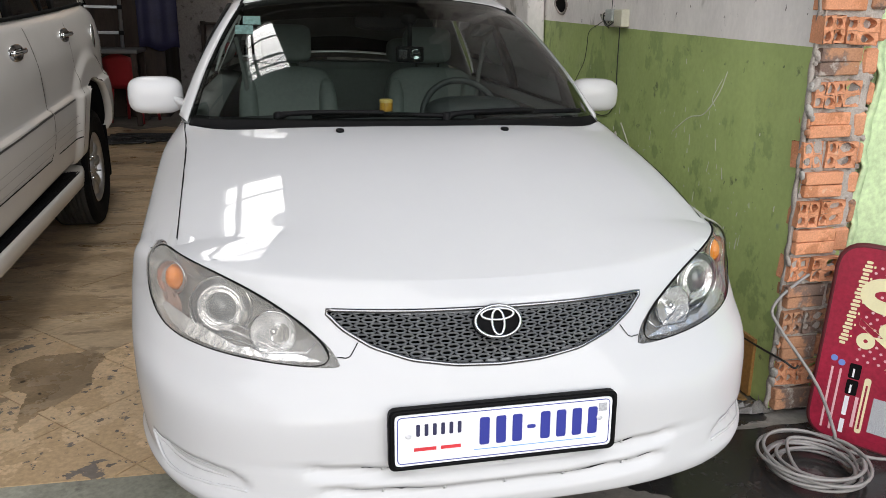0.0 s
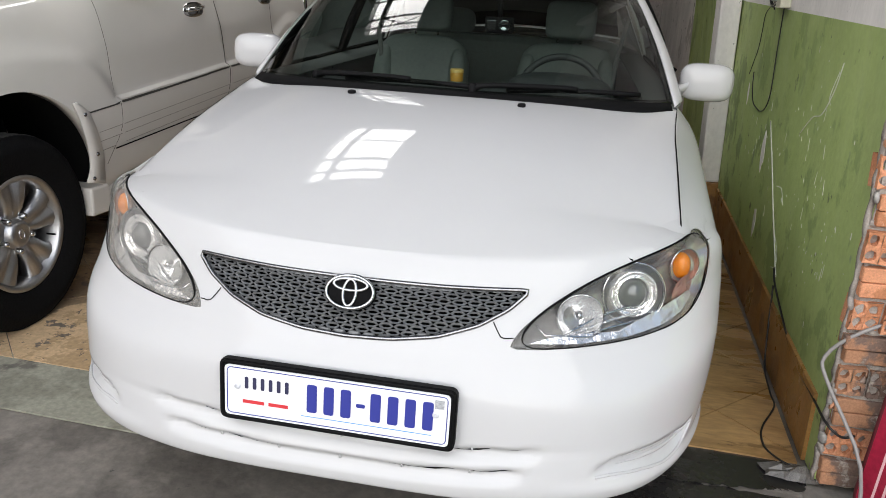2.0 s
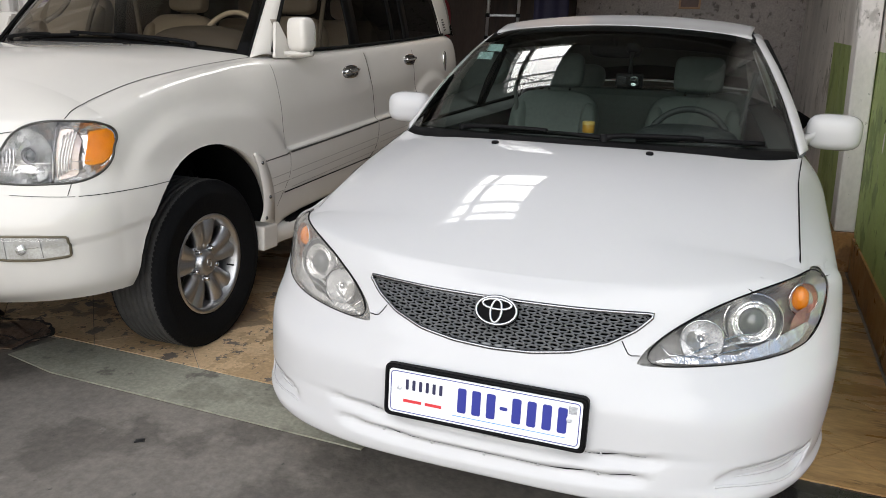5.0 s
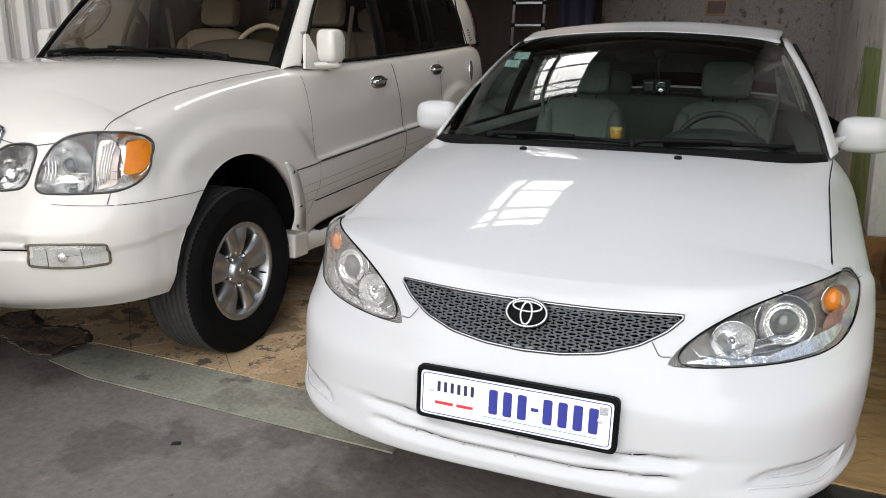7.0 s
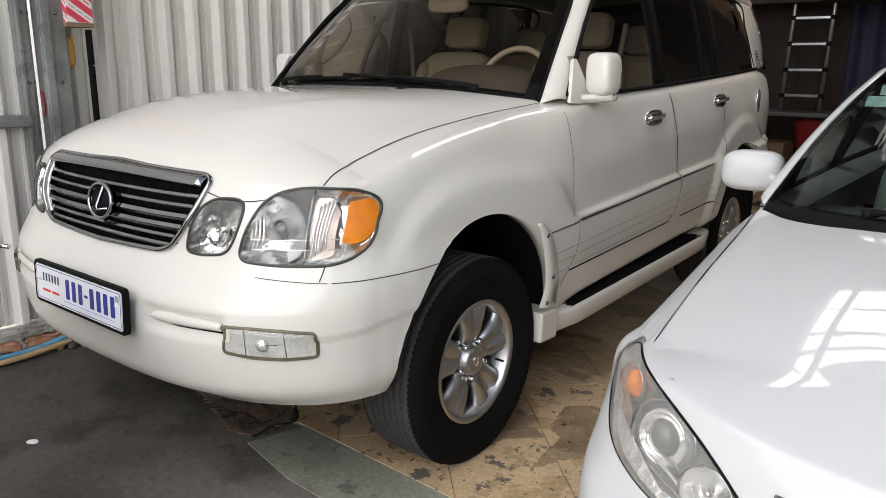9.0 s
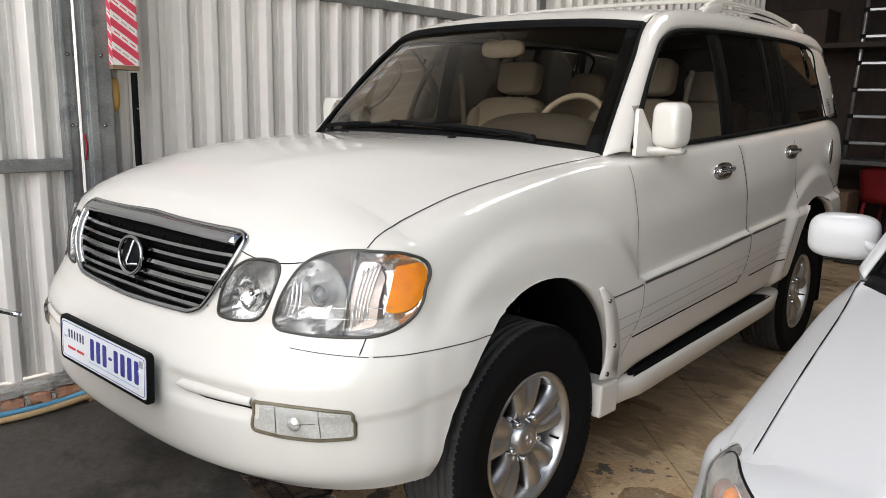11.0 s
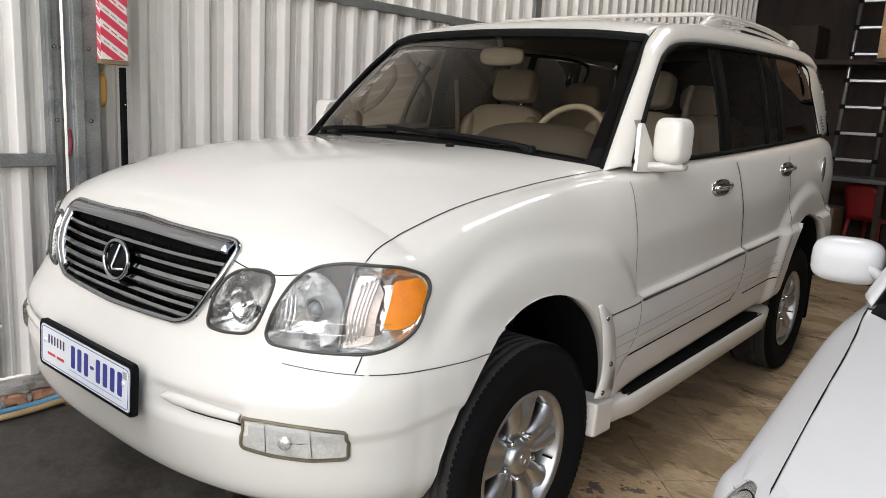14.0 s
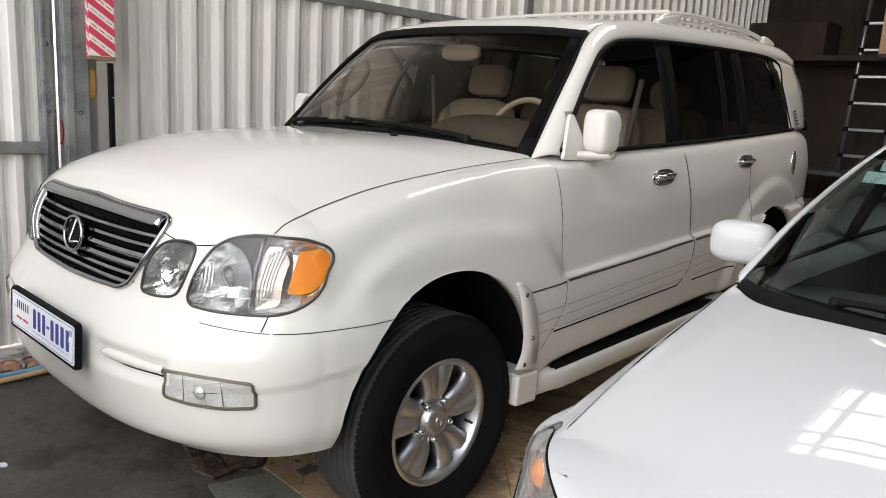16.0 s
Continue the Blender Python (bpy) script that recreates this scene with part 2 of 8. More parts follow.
def pillow(name, size, at, mat, parent=None, power=3.0, turn=(0, 0, 0), label="", n=14):
    """A cushion-like superellipsoid."""
    verts, faces = [], []
    m = pose(*at, *turn)

    def p(c, e):
        return math.copysign(abs(c) ** (2 / power), c) * e / 2
    for i in range(n + 1):
        a = -math.pi / 2 + math.pi * i / n
        for j in range(2 * n):
            b = math.pi * j / n
            ca = math.copysign(abs(math.cos(a)) ** (2 / power), 1)
            verts.append(m @ Vector((ca * p(math.cos(b), size[0]), ca * p(math.sin(b), size[1]), p(math.sin(a), size[2]))))
    return mesh(name, verts, grid_faces(n + 1, 2 * n, 0, True), mat, parent, label)


def strip(name, outline, depth, mat, parent, m=Matrix(), label="", smooth=False):
    """A flat shape in local xy, extruded by depth along z."""
    n = len(outline)
    v = [m @ Vector((p[0], p[1], 0)) for p in outline] + [m @ Vector((p[0], p[1], depth)) for p in outline]
    f = [tuple(range(n))[::-1], tuple(range(n, 2 * n))] + [(i, (i + 1) % n, n + (i + 1) % n, n + i) for i in range(n)]
    return mesh(name, v, f, mat, parent, label, smooth)


def inside(px, pz, poly):
    """Which of the points lie inside a polygon (arrays)."""
    hit = np.zeros(px.shape, bool)
    for i in range(len(poly)):
        (x0, z0), (x1, z1) = poly[i - 1], poly[i]
        cross = (z0 > pz) != (z1 > pz)
        with np.errstate(divide="ignore", invalid="ignore"):
            hit ^= cross & (px < (x1 - x0) * (pz - z0) / (z1 - z0 + 1e-12) + x0)
    return hit


# ---- car body tools ----
from mathutils.bvhtree import BVHTree


def keyed(keys, y):
    """Smooth interpolation of (y, value) keys."""
    ky, kv = np.array([k[0] for k in keys], float), np.array([k[1] for k in keys], float)
    fine = np.linspace(ky[0], ky[-1], 160)
    v = np.interp(fine, ky, kv)
    pad = np.pad(v, 5, mode="reflect", reflect_type="odd")
    v = np.convolve(pad, np.ones(11) / 11, "valid")
    return np.interp(y, fine, v)


def body_line(y0, a, b, zc, zkeys, wkeys, yf, ys, nf, early=0.0):
    """A feature line from the front's middle round the corner and along the side to the tail."""
    t = np.linspace(0, 1, nf + 1)
    sn, cs = np.sin(t * math.pi / 2), np.cos(t * math.pi / 2)
    w0, z0 = wkeys[0][1], zkeys[0][1]
    front = np.stack([w0 * sn ** a, y0 + (yf - early - y0) * (1 - cs ** b), zc + (z0 - zc) * sn ** 2], 1)
    y = np.array(ys[1:])
    y = y - early * np.clip(1 - (y - yf) / 0.6, 0, 1)
    side = np.stack([keyed(wkeys, y), y, keyed(zkeys, y)], 1)
    return np.vstack([front, side])


def outward(verts, faces):
    """Turns the faces so that most of them look away from the car's middle."""
    v = np.array(verts, float)
    total = 0.0
    for q in faces:
        n = np.cross(v[q[1]] - v[q[0]], v[q[2]] - v[q[0]])
        total += float(np.dot(n, v[list(q)].mean(0) - np.array((0, 2.2, 0.8))))
    return faces if total > 0 else [tuple(q)[::-1] for q in faces]


class Shell:
    """A car's lower body: lofted feature lines, mirrored, and the hood that they frame."""

    def __init__(self, lines, kc, hood, ns=33, sub=5, arches=(), bulge=None, ease=None):
        L = np.array(lines)
        n = (len(L) - 1) * sub + 1
        rows = np.stack([spline(L[:, c], n) for c in range(L.shape[1])], 1)
        if bulge is not None:
            rows = bulge(rows)
        for yc, zc, R, h in arches:
            dy, dz = rows[..., 1] - yc, rows[..., 2] - zc
            r = np.hypot(dy, dz) + 1e-9
            near = (abs(r - R) < h) & (rows[..., 0] > 0.5)
            near[-1] = False
            rows[..., 1] = np.where(near, yc + dy / r * R, rows[..., 1])
            rows[..., 2] = np.where(near, zc + dz / r * R, rows[..., 2])
        left = rows[:, ::-1].copy()
        left[..., 0] *= -1
        full = np.concatenate([left[:, :-1], rows], 1)
        C = rows.shape[1]
        verts = list(full.reshape(-1, 3))
        faces = grid_faces(n, 2 * C - 1)
        self.nw = len(faces)
        mid, top = C - 1, (n - 1) * (2 * C - 1)
        prev = [top + mid] * ns
        ss = np.linspace(-1, 1, ns)
        for k in range(1, kc + 1):
            e = rows[-1, k]
            yc, zc, p = hood(e[1])
            cur = []
            for i, s in enumerate(ss):
                if i == 0:
                    cur.append(top + mid - k)
                elif i == ns - 1:
                    cur.append(top + mid + k)
                else:
                    verts.append(np.array((e[0] * s, yc + (e[1] - yc) * s * s, zc + (e[2] - zc) * abs(s) ** p)))
                    cur.append(len(verts) - 1)
            for i in range(ns - 1):
                q = [prev[i], prev[i + 1], cur[i + 1], cur[i]]
                q = [v for j, v in enumerate(q) if v not in q[:j]]
                if len(q) > 2:
                    faces.append(tuple(q))
            prev = cur
        self.v, self.f = np.array(verts), faces
        if ease is not None:
            self.ease(ease(self.v), 14)
        self.cowl = np.array([verts[i] for i in prev])
        self.rows = rows
        tri = np.array([q if len(q) == 4 else (*q, q[2]) for q in faces])
        a = self.v[tri[:, 2]] - self.v[tri[:, 0]]
        b = self.v[tri[:, 3]] - self.v[tri[:, 1]]
        fn = np.cross(a, b)
        for i, q in enumerate(faces):
            if len(q) == 3:
                fn[i] = np.cross(self.v[q[1]] - self.v[q[0]], self.v[q[2]] - self.v[q[0]])
        self.c = self.v[tri].mean(1)
        vn = np.zeros_like(self.v)
        for k in range(4):
            np.add.at(vn, tri[:, k], fn)
        self.vn = vn / (np.linalg.norm(vn, axis=1)[:, None] + 1e-12)
        self.bvh = BVHTree.FromPolygons([tuple(p) for p in self.v], faces)

    def ease(self, mask, turns):
        """Evens out the kink where the nose meets the hood."""
        edges = np.array(sorted({tuple(sorted((q[i - 1], q[i]))) for q in self.f for i in range(len(q))}))
        for _ in range(turns):
            total, count = np.zeros_like(self.v), np.zeros(len(self.v))
            for a, b in ((0, 1), (1, 0)):
                np.add.at(total, edges[:, a], self.v[edges[:, b]])
                np.add.at(count, edges[:, a], 1)
            mean = total / np.maximum(count, 1)[:, None]
            self.v += (mean - self.v) * (0.5 * mask)[:, None]

    def snap(self, shape, h, far, both=True):
        """Moves the vertices that lie close to a shape's outline, seen from the front, onto it."""
        o = np.array(shape, float)
        o = np.vstack([o, o[:1]])
        o = np.concatenate([o[:-1] + (o[1:] - o[:-1]) * t for t in np.linspace(0, 1, 6, endpoint=False)])
        for s in (1, -1) if both else (1,):
            q = o * np.array((s, 1))
            for i in np.nonzero(self.v[:, 1] < far)[0]:
                d = np.hypot(q[:, 0] - self.v[i, 0], q[:, 1] - self.v[i, 2])
                k = int(np.argmin(d))
                if d[k] < h:
                    p = self.front(*q[k])
                    if np.linalg.norm(p - self.v[i]) < 0.03:
                        self.v[i] = p
        self.c = np.array([self.v[list(f)].mean(0) for f in self.f])

    def pieces(self, names, mat, parent, labels=None):
        """Splits the shell by a list of names, one a face; None drops the face."""
        groups = {}
        for q, nme in zip(self.f, names):
            p = self.v[list(q)]
            n = np.cross(p[1] - p[0], p[2] - p[0]) + (np.cross(p[2] - p[0], p[3] - p[0]) if len(q) > 3 else 0)
            folded = np.dot(n, self.vn[list(q)].mean(0)) < 0.35 * np.linalg.norm(n)
            if nme and not folded:
                groups.setdefault(nme, []).append(q)
        for key, faces in groups.items():
            used = sorted({i for q in faces for i in q})
            at = {i: j for j, i in enumerate(used)}
            mesh(key.split(":")[0], self.v[used], [[at[i] for i in q] for q in faces], mat, parent, (labels or {}).get(key, ""), True, self.vn[used])

    def put(self, o, d):
        hit = self.bvh.ray_cast(Vector(o), Vector(d))
        if hit[0] is None:
            hit = self.bvh.find_nearest(Vector(o) + Vector(d) * 1.2)
        p, n = hit[0], hit[1]
        return np.array(p), np.array(n if n.dot(Vector(d)) < 0 else -n)

    def front(self, x, z, off=0.0):
        p, n = self.put((x, -1.0, z), (0, 1, 0))
        return p + n * off

    def side(self, y, z, s=1, off=0.0):
        p, n = self.put((2.0 * s, y, z), (-s, 0, 0))
        return p + n * off

    def above(self, x, y, off=0.0):
        p, n = self.put((x, y, 3.0), (0, 0, -1))
        return p + n * off

    def patch(self, name, outline, mat, parent, off, how="front", rings=7, s=1, label="", thick=0.0):
        """A shape that follows the shell; off is a number or a function of the share from its middle (0) to its rim (1)."""
        fn = {"front": lambda u, v, o: self.front(u, v, o), "side": lambda u, v, o: self.side(u, v, s, o), "above": lambda u, v, o: self.above(u, v, o)}[how]
        o = np.array(outline, float)
        c, n = o.mean(0), len(o)
        verts, of = [], off if callable(off) else (lambda r: off)
        for r in np.linspace(1, 0.12, rings):
            verts += [fn(*(c + (q - c) * r), of(r)) for q in o]
        faces = grid_faces(rings, n, 0, True)
        verts.append(fn(*c, of(0)))
        last = len(verts) - 1
        faces += [((rings - 1) * n + j, (rings - 1) * n + (j + 1) % n, last) for j in range(n)]
        ob = mesh(name, verts, outward(verts, faces), mat, parent, label)
        if thick:
            so = ob.modifiers.new("thickness", "SOLIDIFY")
            so.thickness, so.offset = thick, 0
        return ob

    def seam(self, name, pts, width, mat, parent, off=0.0018, closed=False, label=""):
        """A narrow strip laid on the shell along 3D points, such as a panel gap."""
        p = []
        for q in pts:
            loc, nrm, _, _ = self.bvh.find_nearest(Vector(q))
            p.append((np.array(loc), np.array(nrm)))
        verts, n = [], len(p)
        for i in range(n):
            t = (p[(i + 1) % n][0] - p[i - 1][0]) if closed or 0 < i < n - 1 else (p[min(i + 1, n - 1)][0] - p[max(i - 1, 0)][0])
            w = np.cross(p[i][1], t)
            w = w / (np.linalg.norm(w) + 1e-9) * width / 2
            # outward normal by the car's middle line
            out = p[i][1] if np.dot(p[i][1], p[i][0] - np.array((0, 1.6, 0.5))) > 0 else -p[i][1]
            verts += [p[i][0] + out * off + w, p[i][0] + out * off - w]
        faces = grid_faces(n, 2)
        if closed:
            faces.append(((n - 1) * 2, (n - 1) * 2 + 1, 1, 0))
        return mesh(name, verts, faces, mat, parent, label)


def band(name, a, b, mat, parent, n=24, k=6, bow=(0, 0, 0), thick=0.004, label="", mats=None):
    """A surface between two curves, bowed towards bow, with a thickness."""
    A, B = spline(a, n), spline(b, n)
    bw = np.array(bow, float)
    verts = [A[i] + (B[i] - A[i]) * t + bw * 4 * t * (1 - t) for t in np.linspace(0, 1, k) for i in range(n)]
    ob = mesh(name, verts, outward(verts, grid_faces(k, n)), mat, parent, label)
    if thick:
        so = ob.modifiers.new("thickness", "SOLIDIFY")
        so.thickness, so.offset = thick, 0
    return ob


def licence_plate(parent, at, tilt, yaw=0, tint=INK_BLUE, wide=1.0, tall=1.0):
    """Long white plate in a black frame; its writing is laid out as plain bars."""
    m = pose(*at, 90 - tilt, 0, yaw) @ Matrix.Diagonal((wide, tall, 1, 1))
    holder = strip("plate_frame", rounded([(-0.265, -0.072), (0.265, -0.072), (0.265, 0.072), (-0.265, 0.072)], 0.018), 0.016, TRIM, parent, m, "black plastic number plate frame")
    tube("frame_rim", [m @ Vector((p[0], p[1], 0.016)) for p in rounded([(-0.259, -0.066), (0.259, -0.066), (0.259, 0.066), (-0.259, 0.066)], 0.016)], 0.0042, TRIM, holder, 8, True)
    e = strip("number_plate", rounded([(-0.252, -0.060), (0.252, -0.060), (0.252, 0.060), (-0.252, 0.060)], 0.012), 0.019, PLATE_WHITE, parent, m, "white plate with plain blue bars")
    rim = rounded([(-0.246, -0.0545), (0.246, -0.0545), (0.246, 0.0545), (-0.246, 0.0545)], 0.011)
    tube("border", [m @ Vector((p[0], p[1], 0.019)) for p in rim], 0.0011, tint, e, 5, True)
    x = -0.070
    for w in (0.038, 0.038, 0.038, 0.028, 0.038, 0.038, 0.038, 0.038):
        hgt, t = (0.0045, 0.004) if w < 0.03 else (0.033, 0.0075)
        strip("bar", rounded([(x + t, 0.006 - hgt), (x + w - t, 0.006 - hgt), (x + w - t, 0.006 + hgt), (x + t, 0.006 + hgt)], 0.006), 0.0005, tint, e, m @ pose(0, 0, 0.0192))
        x += w
    strip("bar", [(-0.075, -0.038), (0.215, -0.038), (0.215, -0.0365), (-0.075, -0.0365)], 0.0005, INK_SKY, e, m @ pose(0, 0, 0.0192))
    for i in range(6):
        a = -0.205 + i * 0.0185
        strip("bar", rounded([(a, 0.008), (a + 0.0085, 0.008), (a + 0.0085, 0.036), (a, 0.036)], 0.003), 0.0005, INK_DARK, e, m @ pose(0, 0, 0.0192))
    for a, w in ((-0.210, 0.050), (-0.150, 0.045)):
        strip("bar", [(a, -0.027), (a + w, -0.027), (a + w, -0.019), (a, -0.019)], 0.0005, INK_RED, e, m @ pose(0, 0, 0.0192))
    strip("square_mark", [(0.219, 0.026), (0.239, 0.026), (0.239, 0.046), (0.219, 0.046)], 0.0005, PLATE_GREY, e, m @ pose(0, 0, 0.0192))
    for a in (-0.222, 0.222):
        lathe("screw", [(0.0075, 0), (0.0075, 0.002), (0.004, 0.004)], PLATE_WHITE, e, 16, m @ pose(a, 0.012, 0.019))
    return holder


def wheel(parent, at, R, W, rim, s, spokes=5, turn=0.3):
    """Tyre, alloy rim with split spokes, hub cap and nuts; s = 1: outer face towards +x."""
    m = pose(*at, 0, 90 * s, 0)
    w = W / 2
    prof = [(rim + 0.004, -w * 0.78), (rim + 0.03, -w * 0.96), (R - 0.05, -w), (R - 0.018, -w * 0.93), (R - 0.004, -w * 0.8)]
    for k in range(-3, 4):
        c = k * w * 0.21
        prof += [(R, c - w * 0.075), (R, c + w * 0.075)] + ([(R - 0.008, c + w * 0.085), (R - 0.008, c + w * 0.125)] if k < 3 else [])
    prof += [(R - 0.004, w * 0.8), (R - 0.018, w * 0.93), (R - 0.05, w), (R - 0.062, w * 1.0), (R - 0.066, w * 0.985), (rim + 0.03, w * 0.96), (rim + 0.004, w * 0.78)]
    e = disc = lathe("wheel", prof, [RUBBER, TREAD], parent, 96, m, "black tyre on a silver alloy rim", True)
    inv = m.inverted()
    far = [math.hypot((inv @ q.co).x, (inv @ q.co).y) > R - 0.012 for q in e.data.vertices]
    for q in e.data.polygons:
        q.material_index = int(all(far[i] for i in q.vertices))
    tv, tf = [], []
    for i in range(108):
        a = 2 * math.pi * i / 108
        for sd in (-1, 1):
            b = len(tv)
            for r, h, da in ((R - 0.0035, 0.77, 0), (R - 0.006, 0.84, 0.01), (R - 0.019, 0.945, 0.02)):
                for q in (-0.020, 0.020):
                    for lift in (0, 0.0011):
                        tv.append(m @ Vector(((r + lift) * math.cos(a + q + da), (r + lift) * math.sin(a + q + da), sd * h * w)))
            for k in range(2):
                o = b + 4 * k
                tf += [(o + 1, o + 3, o + 7, o + 5), (o, o + 1, o + 5, o + 4), (o + 3, o + 2, o + 6, o + 7)]
            tf += [(b, b + 2, b + 3, b + 1), (b + 8, b + 9, b + 11, b + 10)]
    mesh("tread_block", tv, tf, RUBBER, e, "", False)["kind"] = "stuff"
    lathe("rim_barrel", [(rim + 0.012, w * 0.86), (rim + 0.006, w * 0.89), (rim - 0.004, w * 0.86), (rim - 0.012, w * 0.78), (rim - 0.02, w * 0.3), (rim - 0.04, -w * 0.7), (rim + 0.004, -w * 0.78)], ALLOY, disc, 72, m)
    lathe("brake_disc", [(rim * 0.75, -0.03), (rim * 0.75, -0.01), (0.06, -0.01), (0.06, -0.03)], material("brake_steel", (0.09, 0.085, 0.08), 0.5, 0.8, var=0.3) if "brake_steel" not in bpy.data.materials else bpy.data.materials["brake_steel"], disc, 40, m)
    for i in range(spokes):
        a0 = 2 * math.pi * i / spokes + turn
        v = []
        for r, half, h, dip in ((0.050, 0.62, w * 0.50, 0.0), (0.078, 0.56, w * 0.60, 0.0), (rim * 0.47, 0.52, w * 0.69, 0.002), (rim * 0.6, 0.475, w * 0.725, 0.004), (rim * 0.74, 0.44, w * 0.735, 0.008), (rim * 0.88, 0.43, w * 0.725, 0.011), (rim - 0.006, 0.49, w * 0.70, 0.012)):
            for q, zz in ((-1, -0.05), (-1, -0.018), (-0.88, -0.006), (-0.6, 0.004), (-0.26, 0.001), (-0.14, -0.005 - dip * 0.8), (-0.06, -0.005 - dip), (0.06, -0.005 - dip), (0.14, -0.005 - dip * 0.8), (0.26, 0.001), (0.6, 0.004), (0.88, -0.006), (1, -0.018), (1, -0.05)):
                a = a0 + q * half
                v.append(m @ Vector((r * math.cos(a), r * math.sin(a), h + (zz if dip or abs(q) > 0.5 else 0.004))))
        mesh("spoke", v, grid_faces(7, 14, 0, True), ALLOY, disc)
    lathe("hub_cap", [(0.092, w * 0.34), (0.090, w * 0.47), (0.078, w * 0.52), (0.060, w * 0.56), (0.054, w * 0.72), (0.046, w * 0.785), (0.036, w * 0.80), (0.030, w * 0.79), (0.0, w * 0.795)], ALLOY, disc, 40, m)
    ring = [m @ Vector((0.019 * math.cos(a), 0.014 * math.sin(a), w * 0.80)) for a in np.linspace(0, 2 * math.pi, 24, endpoint=False)]
    tube("badge_ring", ring, 0.002, CHROME, disc, 6, True)
    for i in range(5):
        a = 2 * math.pi * i / 5 + turn + math.pi / 5
        lathe("wheel_nut", [(0.013, w * 0.50), (0.013, w * 0.78), (0.009, w * 0.84), (0.0, w * 0.85)], CHROME, disc, 6, m @ pose(0.073 * math.cos(a), 0.073 * math.sin(a), -0.012))
    lathe("valve", [(0.004, w * 0.5), (0.004, w * 0.78), (0.0, w * 0.79)], TRIM, disc, 8, m @ pose((rim - 0.025) * math.cos(turn + 0.63), (rim - 0.025) * math.sin(turn + 0.63), 0))
    return e


def calm(pts, gap=0.004, turns=2):
    """A closed line with crowded points left out and kinks eased."""
    out = []
    for p in np.array(pts):
        if not out or np.linalg.norm(p - out[-1]) > gap:
            out.append(p)
    p = np.array(out)
    for _ in range(turns):
        p = 0.5 * p + 0.25 * (np.roll(p, 1, 0) + np.roll(p, -1, 0))
    return p


def calm_line(pts, turns=2):
    """An open line with its kinks eased."""
    p = np.array(pts)
    for _ in range(turns):
        p[1:-1] = 0.5 * p[1:-1] + 0.25 * (p[2:] + p[:-2])
    return p


def seat(parent, at, mat, tall=0.62, w=0.5, tilt=-14):
    """A car seat with backrest bolsters and headrest."""
    e = pillow("seat", (w, 0.5, 0.16), (0, -0.1, 0.05), mat, parent, 4)
    e.matrix_local = pose(*at)
    pillow("backrest", (w, 0.15, tall), (0, 0.2, tall / 2 + 0.02), mat, e, 4.2, (tilt, 0, 0))
    for s in (-1, 1):
        pillow("bolster", (0.1, 0.17, tall * 0.86), (s * (w / 2 - 0.05), 0.16, tall / 2), mat, e, 3, (tilt, 0, s * 8))
        tube("piping", [(s * (w / 2 - 0.12), 0.19 - 0.24 * k - 0.095 + 0.245 * k * 2 * 0.74, 0.06 + k * tall * 0.85) for k in np.linspace(0, 1, 6)], 0.003, TRIM, e, 5)
    pillow("headrest", (w * 0.52, 0.11, 0.19), (0, 0.33, tall + 0.125), mat, e, 5.0, (tilt, 0, 0))
    for s in (-0.06, 0.06):
        tube("headrest_post", [(s, 0.29, tall - 0.03), (s, 0.325, tall + 0.08)], 0.006, CHROME, e, 6)
    return e


def steering_wheel(parent, at, mat, r=0.19, tilt=-62):
    m = pose(*at, -tilt, 0, 0)
    e = tube("steering_wheel", [m @ Vector((r * math.cos(a), r * math.sin(a), 0)) for a in np.linspace(0, 2 * math.pi, 40, endpoint=False)], 0.015, mat, parent, 10, True)
    pillow("airbag_cover", (0.17, 0.14, 0.07), (0, 0, 0), mat, e, 3)
    e.children[-1].matrix_local = m @ pose(0, -0.01, -0.02)
    for a in (0.15, math.pi - 0.15, -math.pi / 2):
        tube("spoke", [m @ Vector((0.05 * math.cos(a), 0.05 * math.sin(a), -0.02)), m @ Vector((r * math.cos(a), r * math.sin(a), 0))], 0.014, mat, e, 8)
    return e


def wiper(parent, a, b, name="wiper", bvh=None):
    """Wiper arm and blade from pivot a to tip b, close to the glass."""
    a, b = np.array(a), np.array(b)
    up = np.array((0, -0.018, 0.022))
    pts = spline([a + up * 0.6, a + (b - a) * 0.1 + up * 1.2, a + (b - a) * 0.5 + up * 1.2, a + (b - a) * 0.62 + up], 12)
    e = tube(name, pts, [0.013] * 3 + [0.010] * 9, TRIM, parent, 6)
    blade = spline([a + (b - a) * 0.2 + up * 0.5, a + (b - a) * 0.6 + up * 0.75, b + up * 0.5], 12)
    tube("blade", blade, 0.009, TRIM, e, 6)
    lathe("pivot_cap", [(0.016, -0.01), (0.016, 0.012), (0.008, 0.018), (0, 0.018)], TRIM, e, 16, pose(*(a + up * 0.6)))
    return e


def door_mirror(parent, at, size, s, paint, power=3.2):
    e = pillow("door_mirror", size, (0, 0, 0), paint, parent, power)
    e.matrix_local = pose(*at, 0, 0, -s * 8)
    pillow("mirror_glass", (size[0] * 0.82, 0.01, size[2] * 0.8), (0, size[1] * 0.485, 0), MIRROR, e, power)
    return e


